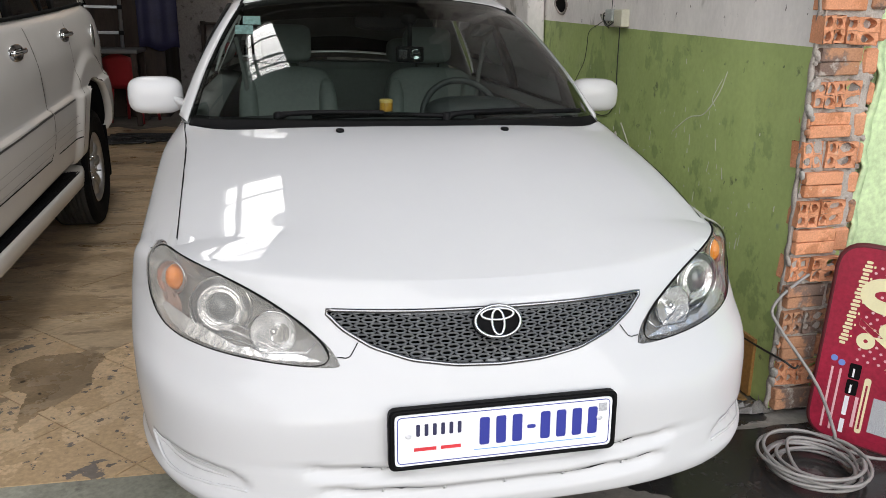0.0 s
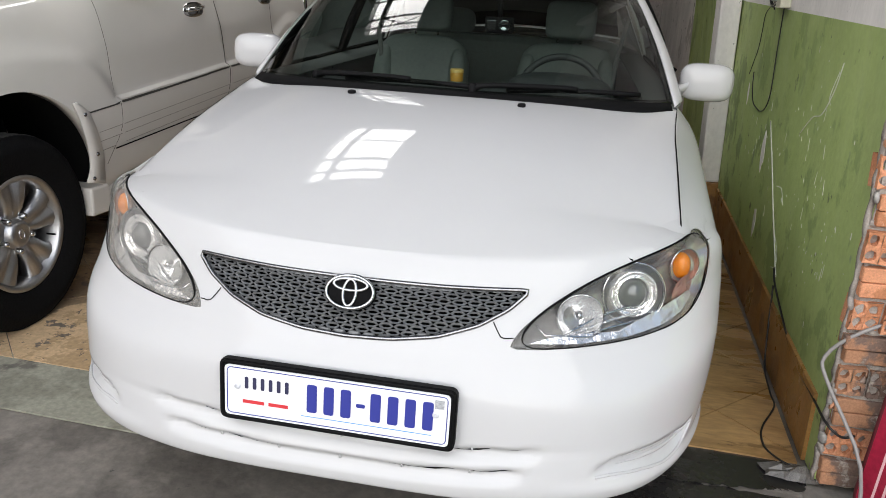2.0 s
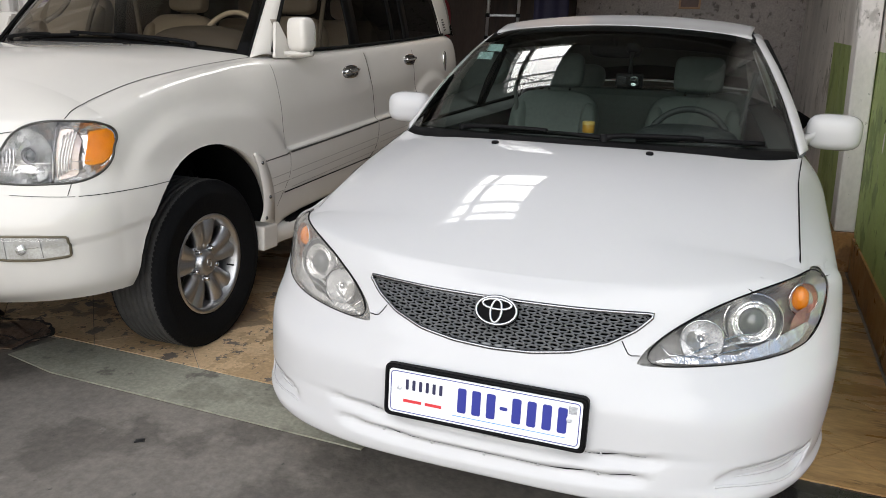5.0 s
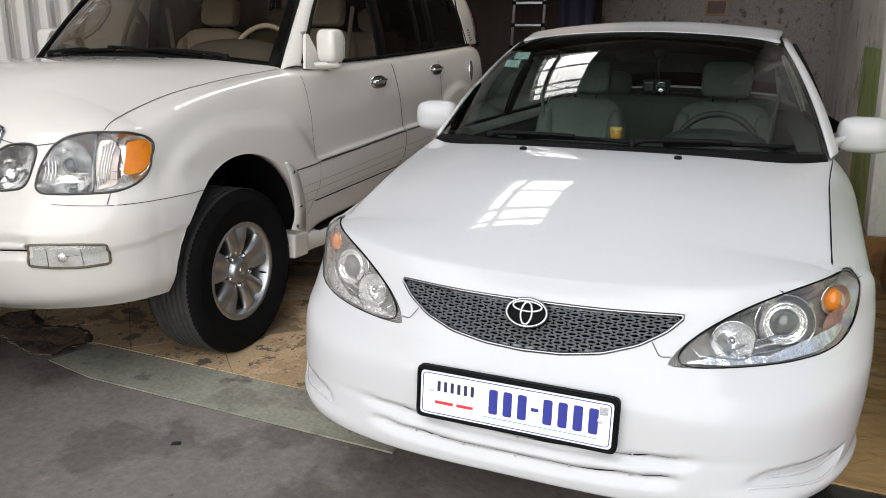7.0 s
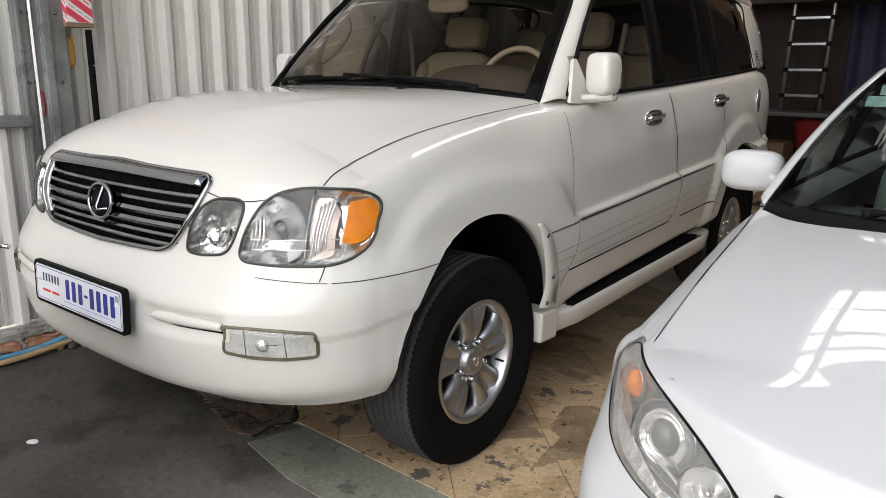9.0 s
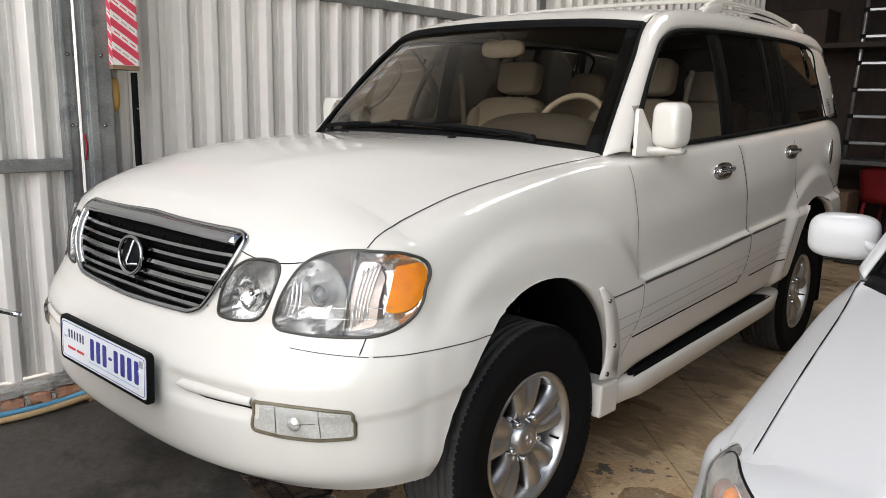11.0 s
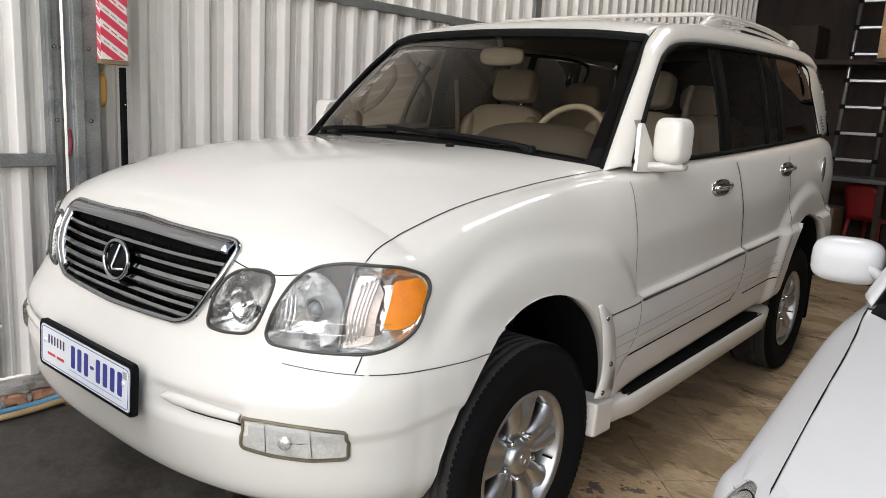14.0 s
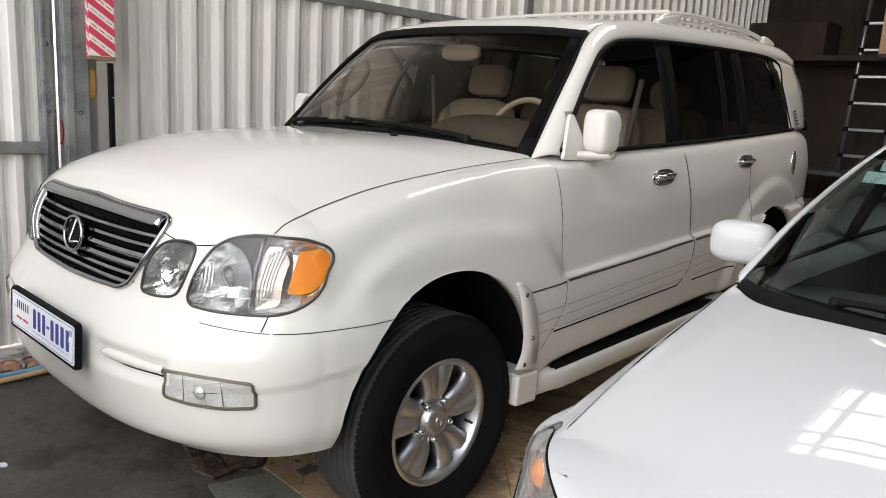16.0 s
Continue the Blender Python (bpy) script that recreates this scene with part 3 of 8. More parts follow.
# ---- the white saloon ----
def saloon(m):
    car = thing("sedan_car", m, "white four-door sedan with a dark mesh grille", "car")
    yf, ys, nf = 0.68, np.linspace(0.68, 4.76, 150), 72
    tail = 4.76

    def wk(w, w2):
        return [(0.68, w), (1.4, w2), (2.6, w2 + 0.005), (3.8, w2), (4.5, w2 - 0.07), (tail, w2 - 0.24)]
    lines = [
        body_line(0.13, 0.62, 1, 0.262, [(yf, 0.262), (1.4, 0.20), (4.0, 0.2), (tail, 0.26)], wk(0.80, 0.82), yf, ys, nf),
        body_line(0.042, 0.55, 1, 0.280, [(yf, 0.300), (1.4, 0.26), (tail, 0.33)], wk(0.845, 0.855), yf, ys, nf),
        body_line(0.022, 0.48, 1, 0.312, [(yf, 0.345), (1.4, 0.36), (tail, 0.42)], wk(0.855, 0.876), yf, ys, nf),
        body_line(0.038, 0.48, 1, 0.41, [(yf, 0.45), (1.4, 0.48), (tail, 0.52)], wk(0.868, 0.890), yf, ys, nf),
        body_line(0.048, 0.52, 1, 0.52, [(yf, 0.56), (1.4, 0.6), (tail, 0.62)], wk(0.871, 0.892), yf, ys, nf),
        body_line(0.078, 0.70, 1, 0.595, [(yf, 0.62), (1.4, 0.70), (tail, 0.72)], wk(0.870, 0.890), yf, ys, nf),
        body_line(0.115, 0.89, 1, 0.66, [(yf, 0.70), (1.4, 0.80), (tail, 0.82)], wk(0.863, 0.880), yf, ys, nf),
        body_line(0.15, 0.94, 1, 0.73, [(yf, 0.785), (1.4, 0.90), (tail, 0.93)], wk(0.832, 0.862), yf, ys, nf, 0.06),
        body_line(0.20, 0.88, 1, 0.785, [(0.48, 0.818), (0.7, 0.888), (1.0, 0.945), (1.4, 0.992), (2.6, 1.0), (tail, 1.03)], [(0.48, 0.722), (0.7, 0.728), (1.1, 0.748), (1.4, 0.785), (2.6, 0.82), (3.8, 0.80), (tail, 0.62)], yf, ys, nf, 0.20),
    ]
    kc = nf + int(np.argmin(abs(ys - 1.40)))

    def hood(y):
        q = min(1, max(0, (y - 0.2) / 1.23))
        return 0.2 + 0.875 * q, 0.785 + 0.235 * (1 - (1 - q) ** 1.9), 2.6
    scoop_top = spline([(0.546, 0.362), (0.588, 0.390), (0.65, 0.405), (0.725, 0.407), (0.788, 0.406)], 24)
    scoop_low = spline([(0.546, 0.358), (0.60, 0.361), (0.67, 0.355), (0.735, 0.347), (0.770, 0.356), (0.790, 0.402)], 24)
    scoop = [tuple(p) for p in scoop_top] + [tuple(p) for p in scoop_low[::-1]]

    def mouth(rows):
        """Presses the two intake recesses and the corner scoops into the bumper."""
        ax, z = abs(rows[..., 0]), rows[..., 2]
        t = np.gradient(rows[..., :2], axis=1)
        n = np.stack([t[..., 1], -t[..., 0]], -1)
        n = n / (np.linalg.norm(n, axis=-1, keepdims=True) + 1e-9)
        deep = np.zeros_like(z)
        for mid, rise, end, fall, most in ((0.399, 0.019, 0.452, 0.031, 0.024), (0.350, 0.020, 0.418, 0.032, 0.022)):
            top = mid + rise * (ax / 0.4) ** 2
            k = np.clip((top + 0.003 - z) / 0.006, 0, 1) * np.clip(1 - (top - z) / fall, 0, 1)
            deep += most * k * np.clip((end - ax) / 0.035, 0, 1) * (rows[..., 1] < 0.3)
        # faint crease that runs on from the mouth towards the corner
        k = np.clip(1 - abs(z - 0.418) / 0.012, 0, 1) * np.clip((0.62 - ax) / 0.15, 0, 1) * np.clip((ax - 0.42) / 0.03, 0, 1)
        deep += 0.003 * k
        inner = np.zeros_like(z)
        lo, hi = np.array(scoop_low), np.array(scoop_top)
        below = np.interp(ax, lo[:, 0], lo[:, 1])
        above = np.interp(ax, hi[:, 0], hi[:, 1])
        inner = np.clip((z - below) / 0.007, 0, 1) * np.clip((above - z) / 0.007, 0, 1) * np.clip((ax - 0.555) / 0.05, 0, 1) * np.clip((0.795 - ax) / 0.008, 0, 1)
        deep += 0.020 * inner * (rows[..., 1] < 0.5)
        # the lower lip stands proud below the scoops
        lip = np.clip((0.352 - z) / 0.02, 0, 1) * np.clip((z - 0.235) / 0.05, 0, 1) * np.clip((ax - 0.45) / 0.2, 0, 1) * np.clip((0.70 - rows[..., 1]) / 0.2, 0, 1)
        deep -= 0.012 * lip
        rows[..., 0] -= n[..., 0] * deep
        rows[..., 1] -= n[..., 1] * deep
        return rows
    sh = Shell(lines, kc, hood, 41, 12, arches=((0.95, 0.33, 0.345, 0.012), (3.67, 0.33, 0.345, 0.012)), bulge=mouth,
               ease=lambda v: np.clip((v[:, 2] - 0.745) / 0.03, 0, 1) * np.clip((0.62 - v[:, 1]) / 0.15, 0, 1) * np.clip((0.66 - abs(v[:, 0])) / 0.1, 0, 1))
    lamp = [(0.352, 0.622), (0.376, 0.657), (0.432, 0.703), (0.522, 0.756), (0.63, 0.795), (0.71, 0.811), (0.762, 0.812), (0.786, 0.803), (0.795, 0.785), (0.796, 0.755), (0.788, 0.695), (0.755, 0.656), (0.71, 0.641), (0.63, 0.632), (0.53, 0.626), (0.42, 0.621)]
    lamp = outline(lamp, 0.012, 120)
    grille = [(-0.388, 0.733), (-0.2, 0.731), (0, 0.731), (0.2, 0.731), (0.388, 0.733), (0.345, 0.693), (0.285, 0.660), (0.20, 0.635), (0.1, 0.622), (0, 0.618), (-0.1, 0.622), (-0.20, 0.635), (-0.285, 0.660), (-0.345, 0.693)]
    grille = outline(grille, 0.012, 130)
    sh.snap(lamp, 0.012, 0.85)
    sh.snap(grille, 0.008, 0.4, False)
    c = sh.c
    x, y, z = abs(c[:, 0]), c[:, 1], c[:, 2]
    names = np.where(y < 0.6, "front_bumper", "front_fender").astype(object)
    sidepart = np.where(c[:, 0] > 0, "a", "b")
    names[:] = ["rear_fender:" + q for q in sidepart]
    for lo, hi, nme in ((0.0, 1.42, "front_fender"), (1.42, 2.55, "front_door"), (2.55, 3.55, "rear_door")):
        k = (y >= lo) & (y < hi)
        names[k] = [nme + ":" + q for q in sidepart[k]]
    names[(y < 0.62) & (z < 0.633)] = "front_bumper"
    isw = np.arange(len(c)) < sh.nw
    names[~isw | ((x < 0.70) & (z >= 0.633) & (y < 0.5))] = "hood"
    out = inside(x, z, lamp) & (y < 0.85)
    out |= inside(c[:, 0], z, [tuple(p) for p in grille]) & (y < 0.4)
    for yc, zc, R in ((0.95, 0.33, 0.345), (3.67, 0.33, 0.345)):
        out |= (np.hypot(y - yc, z - zc) < R - 0.002) & (x > 0.5)
    names[out] = None
    sh.pieces(names, PAINT, car, {"hood": "smooth white hood", "front_bumper": "white front bumper"})
    # tail end
    end = sh.rows[:, -1]
    mesh("tail_panel", [*end, *(end * np.array((-1, 1, 1)))], [(i, i + 1, len(end) + i + 1, len(end) + i) for i in range(len(end) - 1)], PAINT, car)
    band("trunk_lid", [(-0.60, 4.75, 1.03), (0, 4.78, 1.05), (0.60, 4.75, 1.03)], [(-0.68, 4.05, 1.08), (0, 4.05, 1.12), (0.68, 4.05, 1.08)], PAINT, car, bow=(0, 0, 0.02))
    block("underbody", (1.5, 4.2, 0.06), (0, 2.5, 0.22), BLACK_VOID, car, 0.02)
    block("engine_bay", (1.3, 0.9, 0.3), (0, 0.75, 0.45), BLACK_VOID, car, 0.05)

    # grille: dark lattice with a chrome rim
    g = sh.patch("grille_backing", grille, BLACK_VOID, car, -0.03, "front")
    tube("grille_surround", [sh.front(p[0], p[1], 0.001) for p in grille], 0.005, SMOKED, car, 8, True, "dark chrome grille surround")
    poly = [tuple(p) for p in grille]
    lv, lf = [], []
    px, pz = 0.034, 0.0145
    for r in range(13):
        for k in range(-14, 15):
            cx, cz = (k + 0.5 * (r % 2)) * px, 0.612 + r * pz * 0.78
            hexa = [(cx + 0.5 * px * math.cos(a) * 1.02, cz + 0.53 * pz * math.sin(a)) for a in np.radians([0, 55, 125, 180, 235, 305])]
            arr = np.array(hexa)
            if not inside(arr[:, 0], arr[:, 1], poly).any():
                continue
            b = len(lv)
            for sc, flat, off in ((1.0, 1.0, -0.0045), (0.86, 0.78, -0.003), (0.66, 0.40, -0.0045), (0.60, 0.34, -0.012)):
                for hx, hz in hexa:
                    ux, uz = cx + (hx - cx) * sc, cz + (hz - cz) * flat
                    if not inside(np.array([ux]), np.array([uz]), poly)[0]:
                        ux, uz = ux * 0.975, 0.682 + (uz - 0.682) * 0.85
                    lv.append(sh.front(ux, uz, off))
            lf += grid_faces(4, 6, b, True)
    lat = mesh("grille_lattice", lv, lf, material("grille_grey", (0.15, 0.155, 0.16), 0.35, 0.4, var=0.25, vs=30), car, "dark grey honeycomb grille", False)
    lat["kind"] = "stuff"
    # emblem: chrome ovals on a black disc
    lg = sh.front(0, 0.702, 0.008)
    tilt = 28
    em = pose(*lg, 90 - tilt, 0, 0)
    badge = lathe("emblem", [(0.055, -0.014), (0.055, 0.004), (0.050, 0.008), (0, 0.008)], MATT, car, 40, em @ Matrix.Diagonal((1, 0.70, 1, 1)), "oval chrome ring emblem on black")

    def oval(ax, ay, ox, oy, r):
        tube("emblem_ring", [em @ Vector((ox + ax * math.cos(a), oy + ay * math.sin(a), 0.01)) for a in np.linspace(0, 2 * math.pi, 40, endpoint=False)], r, BADGE, badge, 8, True)
    oval(0.053, 0.036, 0, 0, 0.0044)
    oval(0.0145, 0.029, 0, -0.002, 0.0044)
    oval(0.038, 0.013, 0, 0.016, 0.0044)

    # head lamps
    for s in (-1, 1):
        L = np.array([(p[0] * s, p[1]) for p in lamp])
        h = sh.patch("headlamp", L, CHAMBER, car, lambda r: -0.006 - 0.05 * (1 - r ** 4), "front", 9)
        sh.patch("lens", L, HAZE if s < 0 else LENS, h, 0.002, "front", 9, label="clear plastic lens, hazed" if s < 0 else "clear plastic lens").visible_shadow = False
        # folded body edge that the lamp sits in
        tn = np.roll(L, -1, 0) - np.roll(L, 1, 0)
        nn = np.stack([tn[:, 1], -tn[:, 0]], 1) / (np.linalg.norm(tn, axis=1)[:, None] + 1e-9)
        nn = nn * (1 if np.sum(nn * (L - L.mean(0))) > 0 else -1)
        edge = [sh.front(*(q + o * k), -0.0022) for o, k in ((nn, 0.0), (nn, 0.032)) for q, o in zip(L, o)]
        mesh("lamp_surround", edge, outward(edge, grid_faces(2, len(L), 0, True)), PAINT, car)
        line = calm([sh.front(p[0], p[1], 0.0025) for p in L], 0.014, 10)
        tube("gasket", line, np.array([0.0028 if p[2] > 0.634 + 0.42 * (abs(p[0]) - 0.352) and abs(p[0]) < 0.74 else 0.0015 for p in line]), GASKET, h, 6, True)
        pc = sh.front(0.632 * s, 0.714, -0.036)
        pm = pose(*pc, 82, 0, 16 * s)
        lathe("bezel_ring", [(0.074, -0.012), (0.0765, 0.010), (0.074, 0.015), (0.070, 0.011), (0.069, 0.0)], CHROME, h, 44, pm)
        lathe("projector_bezel", [(0.070, 0.004), (0.060, -0.004), (0.052, -0.006)], BEZEL_DARK, h, 44, pm)
        lathe("projector_ring", [(0.056, -0.006), (0.056, 0.012), (0.053, 0.017), (0.049, 0.016), (0.044, 0.006), (0.041, 0.011), (0.037, 0.012), (0.034, 0.0)], REFLECTOR, h, 44, pm)
        lathe("projector_lens", [(0.035, -0.004), (0.034, 0.006), (0.028, 0.016), (0.018, 0.022), (0.008, 0.025), (0, 0.0255)], BULB_GLASS, h, 32, pm)
        rc = sh.front(0.507 * s, 0.684, -0.034)
        rm = pose(*rc, 84, 0, 12 * s)
        lathe("high_beam_bowl", [(0.052, 0.022), (0.050, 0.012), (0.036, -0.008), (0.016, -0.02), (0, -0.02)], REFLECTOR, h, 36, rm)
        tube("bowl_rim", [rm @ Vector((0.052 * math.cos(a), 0.052 * math.sin(a), 0.022)) for a in np.linspace(0, 2 * math.pi, 40, endpoint=False)], 0.0022, CHROME, h, 6, True)
        lathe("bulb", [(0.010, -0.02), (0.010, 0.012), (0.005, 0.018), (0, 0.018)], CHROME, h, 16, rm)
        sh.patch("lower_reflector", outline([(0.395 * s, 0.634), (0.47 * s, 0.650), (0.55 * s, 0.645), (0.62 * s, 0.648), (0.70 * s, 0.668), (0.755 * s, 0.70), (0.772 * s, 0.69), (0.745 * s, 0.662), (0.70 * s, 0.648), (0.62 * s, 0.639), (0.50 * s, 0.633)], 0.006, 70), REFLECTOR, h, -0.013, "front", 4)
        # scalloped mirror strips along the foot of the lamp, and the fold between the chambers
        for k in range(4):
            pts = [sh.front((0.475 + 0.29 * t) * s, 0.634 + 0.006 * k + 0.018 * t + 0.020 * math.sin(math.pi * t) * (0.3 + 0.35 * k), -0.020 - 0.004 * k) for t in np.linspace(0, 1, 16)]
            tube("mirror_strip", pts, 0.0035, CHROME if k % 2 else REFLECTOR, h, 6)
        tube("chamber_fold", [sh.front(a * s, b, -0.012) for a, b in ((0.405, 0.668), (0.43, 0.648), (0.53, 0.643), (0.552, 0.652))], 0.0028, CHROME, h, 6)
        ic = sh.front(0.752 * s, 0.754, -0.030)
        lathe("indicator", [(0.026, -0.010), (0.027, -0.002), (0.022, 0.008), (0.011, 0.015), (0, 0.017)], AMBER_DEEP, h, 24, pose(*ic, 84, 0, 34 * s) @ Matrix.Diagonal((0.85, 1.2, 1, 1)), "amber turn signal")
        lathe("indicator_bowl", [(0.043, 0.008), (0.041, 0.0), (0.033, -0.010), (0.018, -0.014)], ROSY, h, 28, pose(*ic, 84, 0, 34 * s))
        tube("indicator_rim", [pose(*ic, 84, 0, 34 * s) @ Vector((0.043 * math.cos(a), 0.043 * math.sin(a), 0.008)) for a in np.linspace(0, 2 * math.pi, 32, endpoint=False)], 0.0018, CHROME, h, 6, True)
        sh.patch("side_reflector", loop([(0.735 * s, 0.664), (0.768 * s, 0.682), (0.783 * s, 0.72), (0.778 * s, 0.738), (0.735 * s, 0.722), (0.722 * s, 0.69)], 24), ROSY, h, -0.02, "front", 4)
        # joint from lamp to grille
        sh.seam("bumper_joint", [sh.front(a * s, b) for a, b in zip(np.linspace(0.362, 0.315, 6), (0.640, 0.640, 0.639, 0.642, 0.654, 0.668))], 0.0025, GASKET, car)
        # hood gap
        hp = [p for p in sh.rows[-1] if 0.47 < p[1] < 1.43]
        sh.seam("hood_gap", [(p[0] * s, p[1], p[2]) for p in hp], 0.0045, GASKET, car, 0.0015)
        sh.seam("bumper_gap", [sh.side(yy, zz, s) for yy, zz in zip(np.linspace(0.655, 0.62, 5), np.linspace(0.64, 0.45, 5))], 0.003, GASKET, car)
        sh.seam("door_gap", [sh.side(1.42, zz, s) for zz in np.linspace(0.3, 0.95, 12)], 0.006, GASKET, car)
        sh.seam("door_gap", [sh.side(2.55, zz, s) for zz in np.linspace(0.3, 0.95, 12)], 0.006, GASKET, car)
        sh.seam("side_moulding", [sh.side(yy, 0.55, s) for yy in np.linspace(1.45, 3.5, 30)], 0.035, PAINT, car, 0.008)
        # fins inside the corner scoop
        for f, r in ((0.36, 0.0045), (0.68, 0.004)):
            fin = scoop_low * (1 - f) + scoop_top * f
            fin = fin[(fin[:, 0] > 0.585 + 0.04 * f)]
            tube("scoop_fin", calm_line([sh.front(q[0] * s, q[1], 0.0) for q in fin]), np.concatenate([np.linspace(0.001, r, 5), np.full(len(fin) - 5, r)]), PAINT, car, 8)
        tube("scoop_lip", calm_line([sh.front(q[0] * s, q[1] - 0.002, 0.0) for q in scoop_low[2:]]), 0.0035, PAINT, car, 8)
        # wheels
        for yw in (0.95, 3.67):
            wheel(car, (0.775 * s, yw, 0.318), 0.318, 0.2, 0.2, s)
            arc = [sh.side(yw + 0.345 * math.cos(a), 0.33 + 0.345 * math.sin(a), s) for a in np.radians(np.linspace(-14, 194, 40))]
            band("arch_lip", arc, [p - np.array((0.04 * s, 0, 0)) for p in arc], PAINT, car, 40, 2)
            band("arch_liner", [p - np.array((0.04 * s, 0, 0)) for p in arc], [p - np.array((0.38 * s, 0, 0)) for p in arc], BLACK_VOID, car, 40, 2)
    # bumper intake: a dark slot at the top of each recess, with ribs
    for mid, rise, x0, x1 in ((0.398, 0.019, -0.32, 0.405), (0.349, 0.020, -0.345, 0.392)):
        o = [(a, mid + rise * (a / 0.4) ** 2 + 0.0016) for a in np.linspace(x0, x1, 40)]
        o += [(a, mid + rise * (a / 0.4) ** 2 - 0.0022 - 0.0018 * math.cos(a * 3.4)) for a in np.linspace(x1, x0, 40)]
        v = [sh.front(p[0], p[1], 0.0015) for p in o]
        v = [v[k] for i in range(40) for k in (i, 79 - i)]
        mesh("intake_slot", v, grid_faces(40, 2), BLACK_VOID, car)
        for a in (-0.275, -0.135, 0.008, 0.15, 0.30):
            zz = mid + rise * (a / 0.4) ** 2
            top, low = sh.front(a, zz + 0.004, 0.001), sh.front(a, zz - 0.010, 0.006)
            band("intake_rib", [top + np.array((-0.0016, 0, 0)), low + np.array((-0.0028, 0, 0))], [top + np.array((0.0016, 0, 0)), low + np.array((0.0028, 0, 0))], PAINT, car, 4, 2, (0, -0.002, 0), 0.002)
    licence_plate(car, tuple(sh.front(0, 0.485, 0.006)), 4)
    for a in (-0.272, 0.272):
        q = sh.above(a, 0.995, 0.004)
        pillow("washer_nozzle", (0.026, 0.03, 0.014), tuple(q), TRIM, car, 2.6)

    # greenhouse
    bot = [(-0.765, 1.405, 1.0), (-0.62, 1.23, 1.012), (-0.33, 1.112, 1.02), (0, 1.08, 1.022), (0.33, 1.112, 1.02), (0.62, 1.23, 1.012), (0.765, 1.405, 1.0)]
    top = [(-0.585, 2.02, 1.400), (-0.45, 1.955, 1.424), (-0.23, 1.91, 1.441), (0, 1.895, 1.447), (0.23, 1.91, 1.441), (0.45, 1.955, 1.424), (0.585, 2.02, 1.400)]
    ws = band("windshield", bot, top, WINDSHIELD, car, 40, 16, (0, -0.032, 0.045), 0, "tinted curved windshield")
    ws.visible_shadow = False
    band("cowl_panel", [(p[0], p[1] - 0.05, p[2] - 0.015) for p in bot], [(p[0] * 0.985, p[1] + 0.03, p[2] + 0.012) for p in bot], MATT, car, 40, 4, (0, 0, 0.004))
    band("glass_band_top", top, [(p[0] * 1.005, p[1] - 0.035, p[2] - 0.022) for p in top], TRIM, car, 40, 2, thick=0.005)
    band("sun_band", [(p[0] * 0.99, p[1] + 0.012, p[2] - 0.012) for p in top], [(p[0] * 1.02, p[1] - 0.095, p[2] - 0.085) for p in top], SUN_BAND, car, 40, 4, (0, 0.002, -0.002), 0, "dark tinted sun band").visible_shadow = False
    roof = [[(px * w, yy, zz - 0.045 * abs(px) ** 2.2) for px in (-1, -0.77, -0.4, 0, 0.4, 0.77, 1)] for yy, zz, w in ((2.06, 1.470, 0.575), (2.35, 1.508, 0.595), (2.75, 1.520, 0.60), (3.15, 1.502, 0.585), (3.35, 1.472, 0.56))]
    rows = [np.array(top) + np.array((0, 0.006, 0.004))] + [np.array(r) for r in roof]
    R = np.stack([spline(np.array(rows)[:, k], 30) for k in range(7)], 1)
    R = np.stack([spline(R[i], 37) for i in range(30)], 0)
    mesh("roof", R.reshape(-1, 3), grid_faces(30, 37), PAINT, car, "white roof panel").modifiers.new("thickness", "SOLIDIFY").thickness = 0.006
    for s in (-1, 1):
        def f(pts):
            return [(p[0] * s, p[1], p[2]) for p in pts]
        # A-pillar and roof rail
        a0 = f([(0.775, 1.40, 0.995), (0.72, 1.62, 1.15), (0.652, 1.83, 1.29), (0.588, 2.02, 1.397), (0.58, 2.2, 1.425), (0.60, 2.75, 1.443), (0.56, 3.35, 1.405)])
        a1 = f([(0.812, 1.52, 1.0), (0.765, 1.70, 1.135), (0.705, 1.90, 1.265), (0.655, 2.08, 1.355), (0.645, 2.25, 1.385), (0.655, 2.75, 1.40), (0.61, 3.35, 1.355)])
        band("roof_rail", a0, a1, PAINT, car, 60, 5, (0.008 * s, 0, 0.008), 0.006)
        tube("pillar_gasket", spline(f([(0.758, 1.42, 1.003), (0.708, 1.62, 1.158), (0.643, 1.83, 1.297), (0.582, 2.015, 1.402)]), 24), 0.0085, GASKET, car, 6)
        tube("roof_gutter", spline(f([(0.588, 2.02, 1.405), (0.578, 2.2, 1.432), (0.598, 2.75, 1.45), (0.56, 3.3, 1.415)]), 24), 0.006, GASKET, car, 6)
        belt = f([(0.80, 1.60, 1.0), (0.812, 2.2, 1.0), (0.82, 2.6, 1.005), (0.80, 3.4, 1.02)])
        wt = f([(0.775, 1.68, 1.10), (0.68, 2.05, 1.33), (0.655, 2.6, 1.395), (0.63, 3.25, 1.37)])
        gl = band("side_window", belt, wt, SIDE_GLASS, car, 30, 6, (0.012 * s, 0, 0), 0, "dark side window")
        gl.visible_shadow = False
        tube("window_frame", spline(f([(0.80, 1.55, 1.01), (0.73, 1.83, 1.21), (0.66, 2.10, 1.36), (0.65, 2.6, 1.4), (0.625, 3.3, 1.36)]), 30), 0.014, GASKET, car, 6)
        tube("belt_trim", spline(belt, 24), 0.012, GASKET, car, 6)
        band("centre_pillar", f([(0.82, 2.52, 1.0), (0.66, 2.56, 1.4)]), f([(0.82, 2.62, 1.0), (0.66, 2.64, 1.4)]), GASKET, car, 8, 2, (0.014 * s, 0, 0), 0.01)
